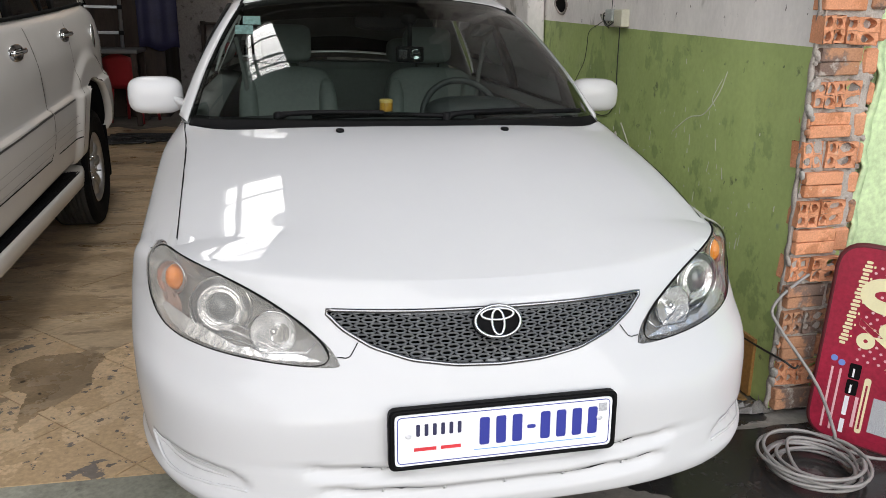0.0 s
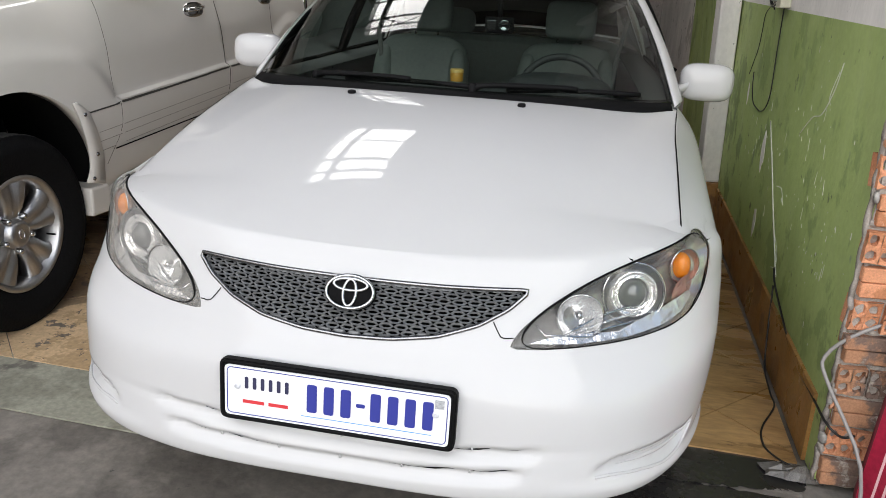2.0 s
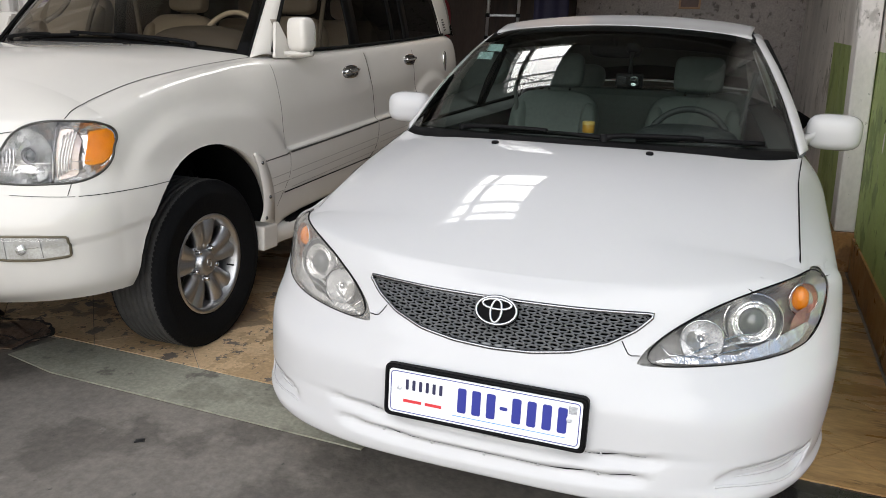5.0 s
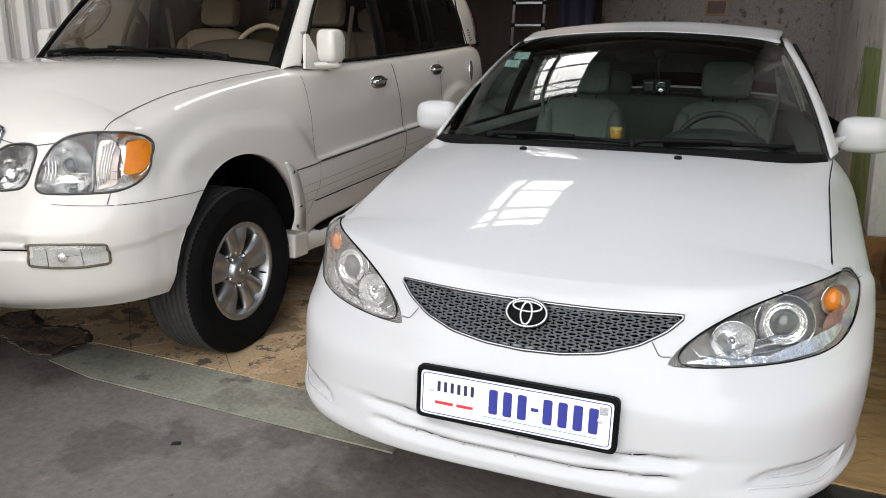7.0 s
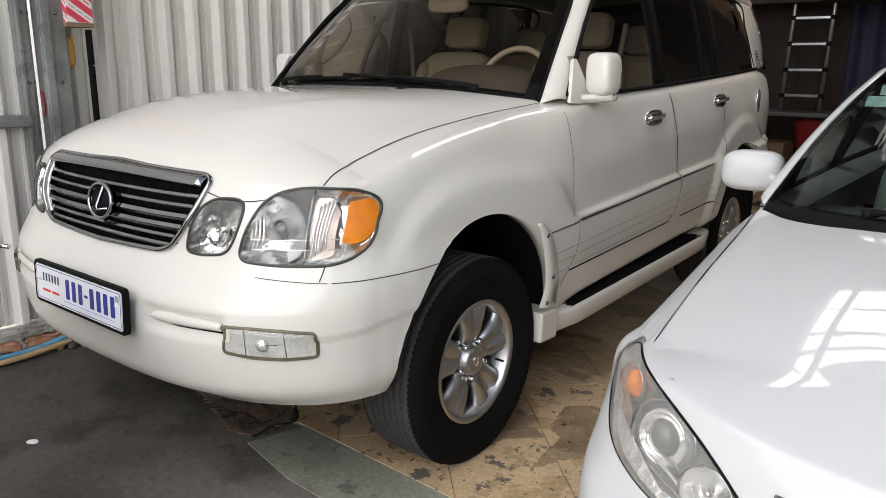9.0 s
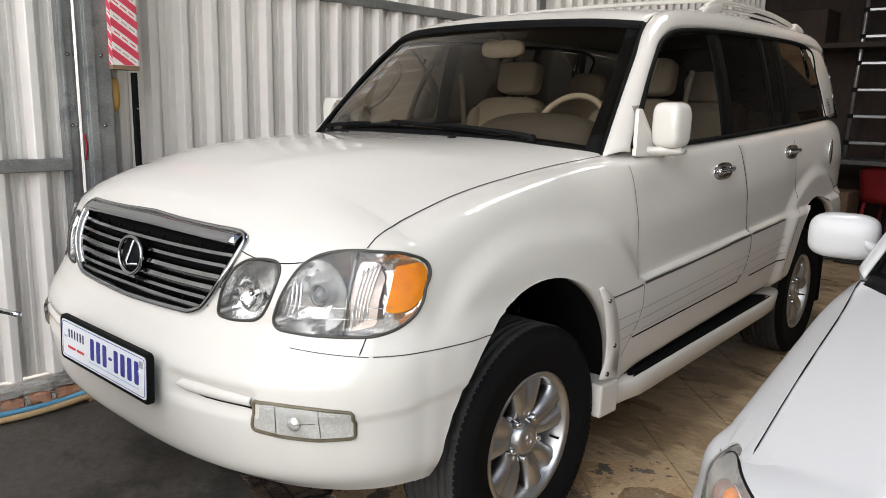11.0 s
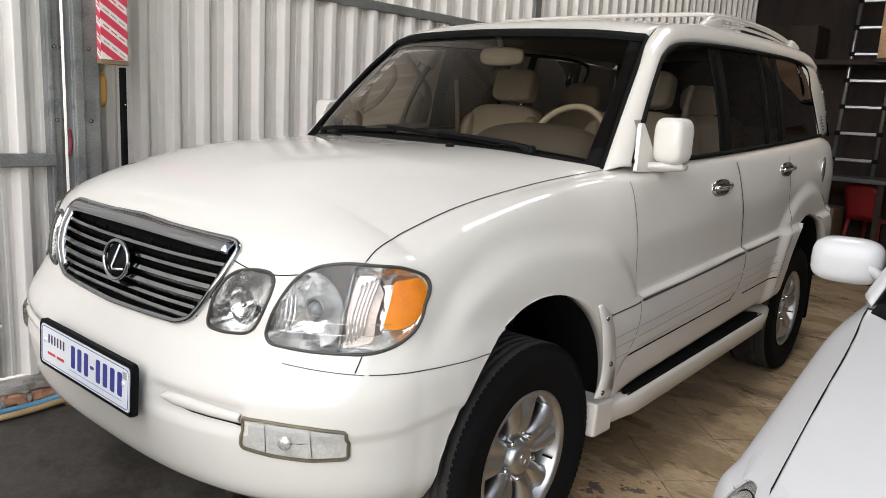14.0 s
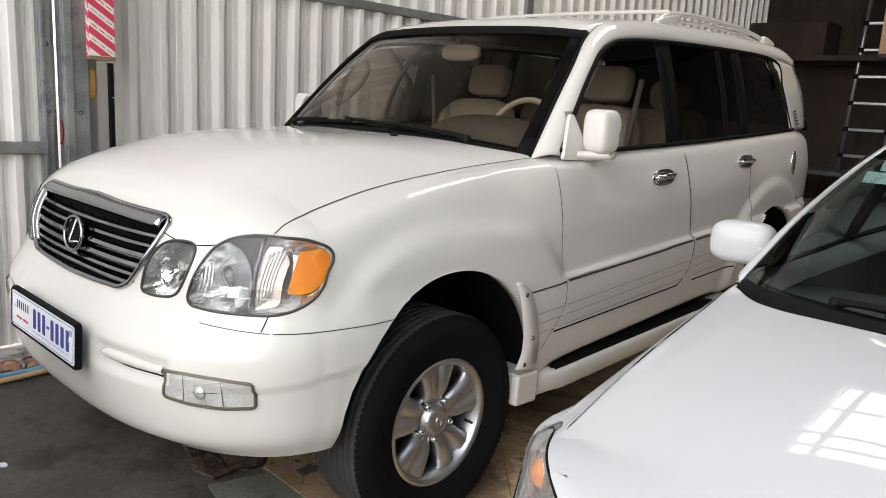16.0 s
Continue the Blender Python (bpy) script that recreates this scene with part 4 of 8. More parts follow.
        band("rear_pillar", f([(0.80, 3.4, 1.0), (0.62, 3.3, 1.37)]), f([(0.74, 4.1, 1.06), (0.55, 3.4, 1.41)]), PAINT, car, 14, 6, (0.02 * s, 0, 0), 0.006)
        band("belt_shelf", f([(0.785, 1.40, 0.992), (0.81, 1.6, 0.997), (0.82, 2.6, 1.0), (0.80, 3.8, 1.015)]), f([(0.66, 1.40, 0.985), (0.68, 1.6, 0.985), (0.68, 2.6, 0.985), (0.66, 3.8, 1.0)]), LINING, car, 20, 2)
        door_mirror(car, (0.922 * s, 1.76, 1.052), (0.205, 0.13, 0.142), s, PAINT, 3.4)
        band("mirror_foot", f([(0.80, 1.70, 1.03), (0.86, 1.73, 1.06)]), f([(0.80, 1.80, 0.985), (0.86, 1.79, 1.01)]), PAINT, car, 8, 5, (0.01 * s, -0.02, 0), 0.03)
        band("mirror_triangle", f([(0.792, 1.55, 1.0), (0.745, 1.75, 1.15)]), f([(0.80, 1.80, 1.0), (0.748, 1.80, 1.15)]), GASKET, car, 8, 2, (0.012 * s, 0, 0), 0.008)
        seat(car, (0.36 if s > 0 else -0.395, 2.42, 0.533), GREY_SEAT, 0.56, 0.50)
        tube("grab_handle", spline(f([(0.6, 2.3, 1.33), (0.55, 2.36, 1.29), (0.55, 2.5, 1.29), (0.6, 2.56, 1.33)]), 14), 0.012, LINING, car, 6)
        tube("seat_belt", spline(f([(0.64, 2.58, 1.25), (0.60, 2.56, 1.0), (0.60, 2.55, 0.7)]), 10), 0.012, LINING, car, 6)
    band("rear_window", [(-0.56, 3.36, 1.43), (0, 3.34, 1.46), (0.56, 3.36, 1.43)], [(-0.66, 4.05, 1.09), (0, 4.05, 1.13), (0.66, 4.05, 1.09)], DARK_GLASS, car, 24, 8, (0, 0.02, 0.03), 0)
    # cabin
    dash = [[(px * 0.74, yy, zz - 0.02 * px * px) for px in np.linspace(-1, 1, 9)] for yy, zz in ((1.22, 0.985), (1.45, 1.0), (1.66, 0.99), (1.78, 0.94), (1.80, 0.72))]
    mesh("dashboard", np.array(dash).reshape(-1, 3), grid_faces(5, 9), DASH_DARK, car, "black dashboard").modifiers.new("thickness", "SOLIDIFY").thickness = 0.02
    pillow("instrument_hood", (0.42, 0.26, 0.14), (0.36, 1.72, 0.98), DASH_DARK, car, 2.6)
    steering_wheel(car, (0.36, 1.93, 0.935), DASH_DARK, 0.178)
    block("rear_bench", (1.3, 0.16, 0.5), (0, 3.35, 0.85), GREY_SEAT, car, 0.06, (-16, 0, 0))
    for a in (-0.36, 0.36):
        pillow("rear_headrest", (0.25, 0.1, 0.16), (a, 3.42, 1.16), GREY_SEAT, car, 3)
    block("rear_shelf", (1.3, 0.5, 0.03), (0, 3.75, 1.04), LINING, car, 0.01)
    block("cabin_floor", (1.5, 2.6, 0.04), (0, 2.5, 0.42), LINING, car, 0.01)
    block("bulkhead", (1.5, 0.04, 0.6), (0, 1.3, 0.66), BLACK_VOID, car, 0.01)
    band("headliner", [(-0.56, 2.08, 1.405), (0, 2.0, 1.43), (0.56, 2.08, 1.405)], [(-0.55, 3.3, 1.41), (0, 3.3, 1.44), (0.55, 3.3, 1.41)], LINING, car, 12, 6, (0, 0, 0.02))
    pillow("rear_view_mirror", (0.24, 0.04, 0.075), (0.0, 1.99, 1.345), TRIM, car, 3.2)
    tube("mirror_stalk", [(0, 1.98, 1.36), (0, 1.955, 1.41)], 0.012, TRIM, car, 8)
    wiper(car, (-0.46, 1.20, 1.022), (0.10, 1.115, 1.036))
    wiper(car, (0.10, 1.12, 1.028), (0.64, 1.255, 1.034))
    for i, (a, b) in enumerate(((1.76, 0.0), (1.70, 0.05))):
        q = np.array((-0.545 - 0.03 * i, 1.885 - 0.055 * i, 1.338 - 0.036 * i))
        block("registration_sticker", (0.07, 0.05, 0.001), tuple(q), material("sticker_teal", (0.38, 0.55, 0.56), 0.5, var=0.5, vs=90) if i == 0 else bpy.data.materials["sticker_teal"], car, 0, (40, 0, 0))
    return car, sh


sedan, sedan_shell = saloon(pose(0, 0, 0))


# things inside the sedan's windshield
def dash_camera():
    e = thing("dash_camera", pose(0.095, 1.80, 1.215) @ Matrix.Scale(1.22, 4), "small black dash camera on a windshield mount", "dash camera")
    block("body", (0.095, 0.025, 0.052), (0, 0, 0), TRIM, e, 0.005)
    lathe("lens_ring", [(0.019, 0), (0.019, 0.008), (0.014, 0.01), (0.012, 0.006), (0, 0.006)], CHROME, e, 24, pose(0.018, -0.0125, 0, 90, 0, 0))
    block("face_plate", (0.03, 0.003, 0.03), (-0.026, -0.013, 0), SMOKED, e, 0.001)
    tube("mount", [(0, 0.005, 0.026), (0, 0.0, 0.06), (0, 0.01, 0.10)], 0.008, TRIM, e, 8)
    lathe("suction_cup", [(0.012, 0), (0.026, 0.012), (0.028, 0.02), (0, 0.02)], TRIM, e, 20, pose(0, 0.01, 0.10, -40, 0, 0))


dash_camera()


def yellow_jar():
    e = thing("air_freshener", pose(-0.035, 1.60, 1.004), "small yellow gel air freshener jar on the dashboard", "air freshener")
    y = material("yellow_gel", (0.55, 0.28, 0.04), 0.3, coat=0.5, var=0.2, vs=50)
    lathe("jar", [(0.024, 0.0), (0.026, 0.005), (0.026, 0.032), (0.023, 0.037)], y, e, 24)
    lathe("lid", [(0.027, 0.033), (0.027, 0.043), (0.023, 0.047), (0, 0.047)], material("pale_yellow_plastic", (0.62, 0.42, 0.12), 0.4, var=0.1), e, 24, Matrix(), "pale yellow lid")


yellow_jar()


# ---- the pearl white off-road wagon ----
def wagon(m):
    car = thing("suv_car", m, "pearl white off-road wagon with chrome grille and running boards", "car")
    yf, tail = 0.48, 4.80
    ys = np.linspace(yf, tail, 165)
    nf = 72

    def wk(a, b, c):
        return [(yf, a), (0.62, a + 0.006), (1.35, b), (1.52, c), (3.2, c), (4.3, c - 0.015), (4.6, c - 0.06), (tail, c - 0.22)]
    lines = [
        body_line(0.105, 0.76, 1, 0.372, [(yf, 0.388), (1.35, 0.30), (1.6, 0.42), (3.1, 0.42), (tail, 0.45)], wk(0.93, 0.965, 0.935), yf, ys, nf),
        body_line(0.04, 0.70, 1, 0.425, [(yf, 0.46), (1.4, 0.42), (tail, 0.5)], wk(0.972, 0.978, 0.968), yf, ys, nf),
        body_line(0.018, 0.68, 1, 0.51, [(yf, 0.56), (1.4, 0.54), (tail, 0.56)], wk(0.984, 0.982, 0.982), yf, ys, nf),
        body_line(0.012, 0.68, 1, 0.61, [(yf, 0.65), (1.4, 0.63), (tail, 0.65)], wk(0.989, 0.984, 0.988), yf, ys, nf),
        body_line(0.025, 0.68, 1, 0.70, [(yf, 0.72), (1.4, 0.72), (tail, 0.76)], wk(0.988, 0.984, 0.990), yf, ys, nf),
        body_line(0.07, 0.70, 1, 0.768, [(yf, 0.78), (1.4, 0.80), (tail, 0.85)], wk(0.981, 0.980, 0.985), yf, ys, nf),
        body_line(0.10, 0.75, 1, 0.83, [(yf, 0.85), (1.4, 0.88), (tail, 0.95)], wk(0.960, 0.974, 0.986), yf, ys, nf),
        body_line(0.115, 0.79, 1, 0.93, [(yf, 0.94), (1.4, 1.00), (tail, 1.08)], wk(0.945, 0.960, 0.984), yf, ys, nf),
        body_line(0.15, 0.86, 1, 1.01, [(yf, 1.040), (0.7, 1.095), (1.0, 1.145), (1.45, 1.180), (2.0, 1.175), (tail, 1.235)], wk(0.900, 0.898, 0.945), yf, ys, nf),
        body_line(0.20, 0.80, 1, 1.065, [(yf, 1.09), (0.62, 1.125), (0.8, 1.158), (1.2, 1.196), (1.6, 1.225), (2.6, 1.245), (4.3, 1.295), (tail, 1.31)],
                  [(yf, 0.803), (0.8, 0.797), (1.2, 0.804), (1.55, 0.852), (2.0, 0.902), (4.3, 0.882), (tail, 0.70)], yf, ys, nf),
    ]
    AY, AZ, AR = 0.95, 0.412, 0.468
    BY, BZ = 3.79, 0.385

    def bulge(rows):
        y, z = rows[..., 1], rows[..., 2]
        # wheel flares; the front one reaches back to the door
        for yc, zc, back in ((AY, AZ, 0.735), (BY, BZ, 0.665)):
            r = np.hypot((y - yc) * 0.95, z - zc)
            turn = np.clip((np.arctan2(y - yc, z - zc) - 0.1) / 0.75, 0, 1)
            far = 0.655 + (back - 0.655) * turn * turn * (3 - 2 * turn)
            k = np.clip((far - r) / 0.075, 0, 1)
            k = k * k * (3 - 2 * k) * np.clip((1.2 - z) / 0.2, 0, 1) * np.clip((y - 0.42) / 0.15, 0, 1)
            if yc == AY:
                k = k * np.clip((1.60 - y) / 0.04, 0, 1)
            # cladding below the side moulding stands as proud as the flares
            low = np.clip((0.769 + (y - 1.6) * 0.0255 - z) / 0.016, 0, 1) * np.clip((y - 1.30) / 0.05, 0, 1) * np.clip((4.5 - y) / 0.1, 0, 1) if yc == AY else 0 * k
            rows[..., 0] += 0.025 * np.maximum(k, low)
        # shallow pocket between the plate and the fog lamp
        x = rows[..., 0]
        k = np.clip((x - 0.335) / 0.03, 0, 1) * np.clip((0.672 - x) / 0.012, 0, 1) * np.clip((z - 0.606) / 0.012, 0, 1) * np.clip((0.688 - z) / 0.014, 0, 1) * (y < 0.2)
        rows[..., 1] += 0.013 * k
        # step that runs from the fog lamp to the wheel arch; the bumper below it lies further in
        t = np.gradient(rows[..., :2], axis=1)
        n = np.stack([t[..., 1], -t[..., 0]], -1)
        n = n / (np.linalg.norm(n, axis=-1, keepdims=True) + 1e-9)
        edge = np.interp(rows[..., 1], (0.10, 0.26, 0.36, 0.46, 0.53), (0.624, 0.624, 0.631, 0.645, 0.653))
        k = np.clip((edge + 0.004 - z) / 0.008, 0, 1) * np.clip((z - 0.40) / 0.16, 0, 1) * np.clip((rows[..., 1] - 0.10) / 0.12, 0, 1) * np.clip((0.62 - rows[..., 1]) / 0.06, 0, 1)
        rows[..., 0] -= 0.0065 * k * n[..., 0]
        rows[..., 1] -= 0.0065 * k * n[..., 1]
        return rows
    kc = nf + int(np.argmin(abs(ys - 1.56)))

    def hood(y):
        q = min(1, max(0, (y - 0.21) / 1.35))
        return 0.21 + 1.13 * q, 1.068 + 0.205 * (1 - (1 - q) ** 4.6), 3.3
    sh = Shell(lines, kc, hood, 41, 7, arches=((AY, AZ, AR, 0.016), (BY, BZ, AR, 0.016)), bulge=bulge)
    rim_ = [(float(sh.side(a, b)[0]) - 0.0012, b) for a, b in ((0.43, 1.037), (0.49, 1.022), (0.512, 0.995), (0.500, 0.955), (0.466, 0.912), (0.420, 0.872), (0.368, 0.844), (0.315, 0.830))]
    main = outline([(0.650, 0.853), (0.661, 0.902), (0.678, 0.954), (0.696, 1.0), (0.729, 1.029), (0.771, 1.041), (0.815, 1.044), *rim_, (0.755, 0.829), (0.667, 0.834)], 0.02, 120)
    inner = outline([(0.458, 0.842), (0.470, 0.91), (0.495, 0.975), (0.53, 1.0), (0.58, 1.007), (0.622, 1.006), (0.645, 0.992), (0.647, 0.951), (0.635, 0.899), (0.615, 0.860), (0.592, 0.846), (0.52, 0.838)], 0.02, 80)
    grille = outline([(-0.50, 1.045), (-0.46, 1.060), (0, 1.068), (0.46, 1.060), (0.50, 1.045), (0.486, 0.981), (0.452, 0.911), (0.40, 0.852), (0.35, 0.832), (0, 0.822), (-0.35, 0.832), (-0.40, 0.852), (-0.452, 0.911), (-0.486, 0.981)], 0.02, 130)
    sh.snap(main, 0.013, 0.6)
    sh.snap(inner, 0.013, 0.5)
    c = sh.c
    x, y, z = abs(c[:, 0]), c[:, 1], c[:, 2]
    sp = np.where(c[:, 0] > 0, "a", "b")
    names = np.array(["rear_fender:" + q for q in sp], object)
    for lo, hi, nme in ((0.0, 1.565, "front_fender"), (1.565, 2.64, "front_door"), (2.64, 3.45, "rear_door")):
        k = (y >= lo) & (y < hi)
        names[k] = [nme + ":" + q for q in sp[k]]
    bz = np.interp(x, (0, 0.38, 0.72, 0.9), (0.818, 0.816, 0.795, 0.783)) - 0.012 * np.clip(y - 0.4, 0, 1)
    names[(y < 0.62) & (z < bz)] = "front_bumper"
    isw = np.arange(len(c)) < sh.nw
    names[~isw] = "hood"
    names[isw & (x < 0.6) & (z >= bz) & (y < 0.4)] = "nose_panel"
    out = (inside(x, z, [tuple(p) for p in main]) | inside(x, z, [tuple(p) for p in inner]) | inside(c[:, 0], z, [tuple(p) for p in grille])) & (y < 0.62) & isw
    for yc, zc in ((AY, AZ), (BY, BZ)):
        out |= (np.hypot(y - yc, z - zc) < AR - 0.002) & (x > 0.5)
    names[out] = None
    sh.pieces(names, PEARL, car, {"hood": "broad pearl white hood", "front_bumper": "deep pearl white front bumper"})
    end = sh.rows[:, -1]
    mesh("tail_panel", [*end, *(end * np.array((-1, 1, 1)))], [(i, i + 1, len(end) + i + 1, len(end) + i) for i in range(len(end) - 1)], PEARL, car)
    block("underbody", (1.5, 4.0, 0.08), (0, 2.4, 0.42), BLACK_VOID, car, 0.02)
    block("engine_bay", (1.2, 1.1, 0.4), (0, 0.85, 0.72), BLACK_VOID, car, 0.05)

    # grille with chrome bars
    sh.patch("grille_backing", grille, BLACK_VOID, car, -0.03, "front")
    tube("grille_surround", [sh.front(p[0], p[1], 0.004) for p in grille], 0.009, BADGE, car, 10, True, "chrome grille surround")
    lid = [(a, 1.038 + 0.010 * (1 - (a / 0.5) ** 2)) for a in np.linspace(-0.475, 0.475, 40)]
    band("grille_lid", [sh.front(a, b + 0.018, 0.006) for a, b in lid], [sh.front(a, b - 0.014, 0.014) for a, b in lid], BADGE, car, 40, 4, (0, -0.006, 0), 0.01, "chrome upper grille bar")
    for s in (-1, 1):
        edge = [(0.494, 1.044), (0.484, 0.985), (0.452, 0.915), (0.404, 0.858)]
        band("grille_cheek", [sh.front(a * s, b, 0.006) for a, b in edge], [sh.front((a - 0.026) * s, b, -0.010) for a, b in edge], BADGE, car, 16, 4, (0, -0.003, 0), 0.006)
    for i, zz in enumerate((1.005, 0.975, 0.942, 0.908, 0.877, 0.85)):
        w = float(np.interp(zz, (0.82, 0.852, 0.911, 0.981, 1.04), (0.34, 0.40, 0.452, 0.486, 0.5))) - 0.012
        pts = [sh.front(a, zz, -0.012) for a in np.linspace(-w, w, 36)]
        v = []
        hgt = 0.0105 if i in (2, 3) else 0.0075
        for p in pts:
            for dy, dz in ((0.02, -hgt), (-0.004, -hgt), (-0.010, 0), (-0.004, hgt), (0.02, hgt)):
                v.append(p + np.array((0, dy, dz)))
        mesh("grille_bar", v, grid_faces(36, 5, 0, True), GRILLE_BAR, car, "dark chrome bar", False)
    for a in np.linspace(-0.4, 0.4, 9):
        tube("grille_stay", [sh.front(a * 0.9, 0.84, -0.02), sh.front(a, 1.03, -0.02)], 0.003, TRIM, car, 5)
    lg = sh.front(0.015, 0.945, 0.012)
    em = pose(*lg, 90 - 10, 0, 0)
    badge = tube("emblem", [em @ Vector((0.072 * math.cos(a), 0.057 * math.sin(a), 0)) for a in np.linspace(0, 2 * math.pi, 40, endpoint=False)], 0.006, BADGE, car, 10, True, "oval chrome emblem with a slanted bar")
    lathe("emblem_back", [(0.062, -0.012), (0.062, -0.004), (0, -0.004)], TRIM, badge, 32, em @ Matrix.Diagonal((1, 0.8, 1, 1)))
    tube("emblem_stroke", [em @ Vector(p) for p in ((0.018, 0.048, 0), (-0.022, -0.022, 0), (-0.012, -0.032, 0), (0.05, -0.022, 0))], 0.005, BADGE, badge, 8)

    lampgrey = material("lamp_chamber", (0.66, 0.66, 0.655), 0.10, 0.9, var=0.25, vs=14, bump=0.8, bs=11, bd=0.02)
    fogback = material("fog_lamp_chamber", (0.86, 0.84, 0.78), 0.08, 0.5, var=0.3, vs=16, bump=0.6, bs=14, bd=0.016)
    rosy = material("rosy_lamp_chamber", (0.86, 0.72, 0.66), 0.2, 0.3, var=0.2, vs=25, bump=0.8, bs=30, bd=0.01)
    for s in (-1, 1):
        for nme, o, depth in (("headlamp", main, 0.06), ("inner_lamp", inner, 0.05)):
            L = np.array([(p[0] * s, p[1]) for p in o])
            h = sh.patch(nme, L, lampgrey, car, lambda r, d=depth: -0.005 - d * (1 - r ** 4), "front", 9)
            sh.patch("lens", L, LENS, h, 0.003, "front", 9, label="clear lens").visible_shadow = False
            tube("gasket", calm([sh.front(p[0], p[1], 0.0) for p in L]), 0.0045, material("lamp_trim", (0.045, 0.042, 0.036), 0.4, 0.1, var=0.3) if "lamp_trim" not in bpy.data.materials else bpy.data.materials["lamp_trim"], h, 8, True)
            if nme == "headlamp":
                pc = sh.front(0.762 * s, 0.935, -0.045)
                pm = pose(*pc, 86, 0, 10 * s)
                lathe("reflector_bowl", [(0.095, 0.02), (0.085, 0.008), (0.06, -0.01), (0.03, -0.022), (0, -0.024)], REFLECTOR, h, 36, pm)
                lathe("bulb_cover", [(0.034, -0.02), (0.034, 0.016), (0.030, 0.022), (0.024, 0.018), (0.022, 0.01), (0, 0.01)], BEZEL_DARK, h, 28, pm)
                for k in range(5):
                    tube("lens_flute", [sh.front((0.655 + 0.012 * k + 0.010 * math.sin(math.pi * t)) * s, 0.865 + 0.10 * t, -0.02) for t in np.linspace(0, 1, 8)], 0.0035, REFLECTOR, h, 6)
                    tube("lens_flute", [sh.front((0.846 + 0.007 * k) * s, 0.85 + 0.006 * k + 0.15 * t, -0.014) for t in np.linspace(0, 1, 8)], 0.003, REFLECTOR, h, 6)
                for zz in (0.872, 0.90):
                    tube("lens_ridge", [sh.front((0.675 + 0.24 * t) * s, zz + 0.004 * t, 0.004) for t in np.linspace(0, 1, 14)], 0.0009, REFLECTOR, h, 5)
                lathe("bulb_glass", [(0.023, 0.012), (0.016, 0.026), (0, 0.032)], BULB_GLASS, h, 20, pm)
                q = outline([(0.395, 1.006), (0.470, 1.010), (0.486, 0.990), (0.472, 0.950), (0.442, 0.914), (0.408, 0.892), (0.372, 0.886), (0.346, 0.892), (0.362, 0.935), (0.380, 0.975)], 0.008, 48)
                sh.patch("corner_reflector", outline([(0.842 * s, 0.842), (0.895 * s, 0.856), (0.892 * s, 0.98), (0.865 * s, 1.022), (0.828 * s, 1.026)], 0.01, 40), rosy, h, -0.022, "front", 5)
                sh.patch("indicator", q, AMBER, h, -0.005, "side", 5, s, label="amber turn signal")
                tube("lamp_divider", [sh.front(float(np.interp(z, (0.829, 0.907, 0.976, 1.033), (0.833, 0.831, 0.829, 0.819))) * s, z, -0.004) for z in np.linspace(0.828, 1.038, 12)], 0.005, SMOKED, h, 6)
            else:
                pc = sh.front(0.56 * s, 0.915, -0.03)
                lathe("reflector_bowl", [(0.05, 0.012), (0.045, 0.004), (0.03, -0.008), (0, -0.014)], lampgrey, h, 30, pose(*pc, 86, 0, 5 * s))
                lathe("bulb", [(0.009, -0.015), (0.009, 0.012), (0, 0.016)], CHROME, h, 14, pose(*pc, 86, 0, 5 * s))
        fog = outline([(0.666 * s, 0.659), (0.74 * s, 0.660), (0.82 * s, 0.656), (0.893 * s, 0.646), (0.889 * s, 0.571), (0.82 * s, 0.566), (0.74 * s, 0.571), (0.666 * s, 0.581)], 0.010, 90)
        h = sh.patch("fog_lamp", fog, fogback, car, lambda r: 0.002 - 0.0 * r, "front", 5)
        sh.patch("lens", fog, LENS, h, lambda r: 0.006 + 0.010 * (1 - r ** 8), "front", 7, label="clear lens").visible_shadow = False
        tube("fog_surround", [sh.front(p[0], p[1], 0.002) for p in fog], 0.005, material("yellowed_trim", (0.15, 0.125, 0.08), 0.4, var=0.4) if "yellowed_trim" not in bpy.data.materials else bpy.data.materials["yellowed_trim"], h, 8, True)
        fc = sh.front(0.77 * s, 0.61, 0.003)
        lathe("bulb", [(0.02, 0.0), (0.015, 0.006), (0, 0.008)], REFLECTOR, h, 20, pose(*fc, 88, 0, 18 * s))
        for a in (0.728, 0.826):
            tube("lens_divider", [sh.front(a * s, 0.575, 0.004), sh.front(a * s, 0.652, 0.004)], 0.0011, BEZEL_DARK, h, 6)
        # filler bar and slot in the pocket beside the plate
        hi = [(0.385, 0.654), (0.405, 0.666), (0.46, 0.671), (0.56, 0.669), (0.658, 0.664)]
        lo = [(0.388, 0.648), (0.41, 0.640), (0.46, 0.638), (0.56, 0.639), (0.658, 0.641)]
        band("pocket_bar", [sh.front(a * s, b, 0.002) for a, b in hi], [sh.front(a * s, b, 0.004) for a, b in lo], PEARL, car, 24, 6, (0, -0.009, 0), 0.004)
        o = loop(rounded([(0.43 * s, 0.6365), (0.658 * s, 0.639), (0.658 * s, 0.633), (0.50 * s, 0.6315)], 0.002, 3), 36)
        sh.patch("bumper_slot", o, BLACK_VOID, car, 0.0012, "front", 3)
        # gaps
        sh.seam("bumper_gap", [sh.front(a * s, np.interp(a, (0, 0.38, 0.72, 0.9), (0.818, 0.816, 0.795, 0.783))) for a in np.linspace(0.72, 0.9, 20)], 0.0024, bpy.data.materials["lamp_trim"], car)
        sh.seam("bumper_gap", [sh.side(b, 0.783 - 0.012 * (b - 0.3), s) for b in np.linspace(0.30, 0.66, 16)], 0.003, bpy.data.materials["lamp_trim"], car)
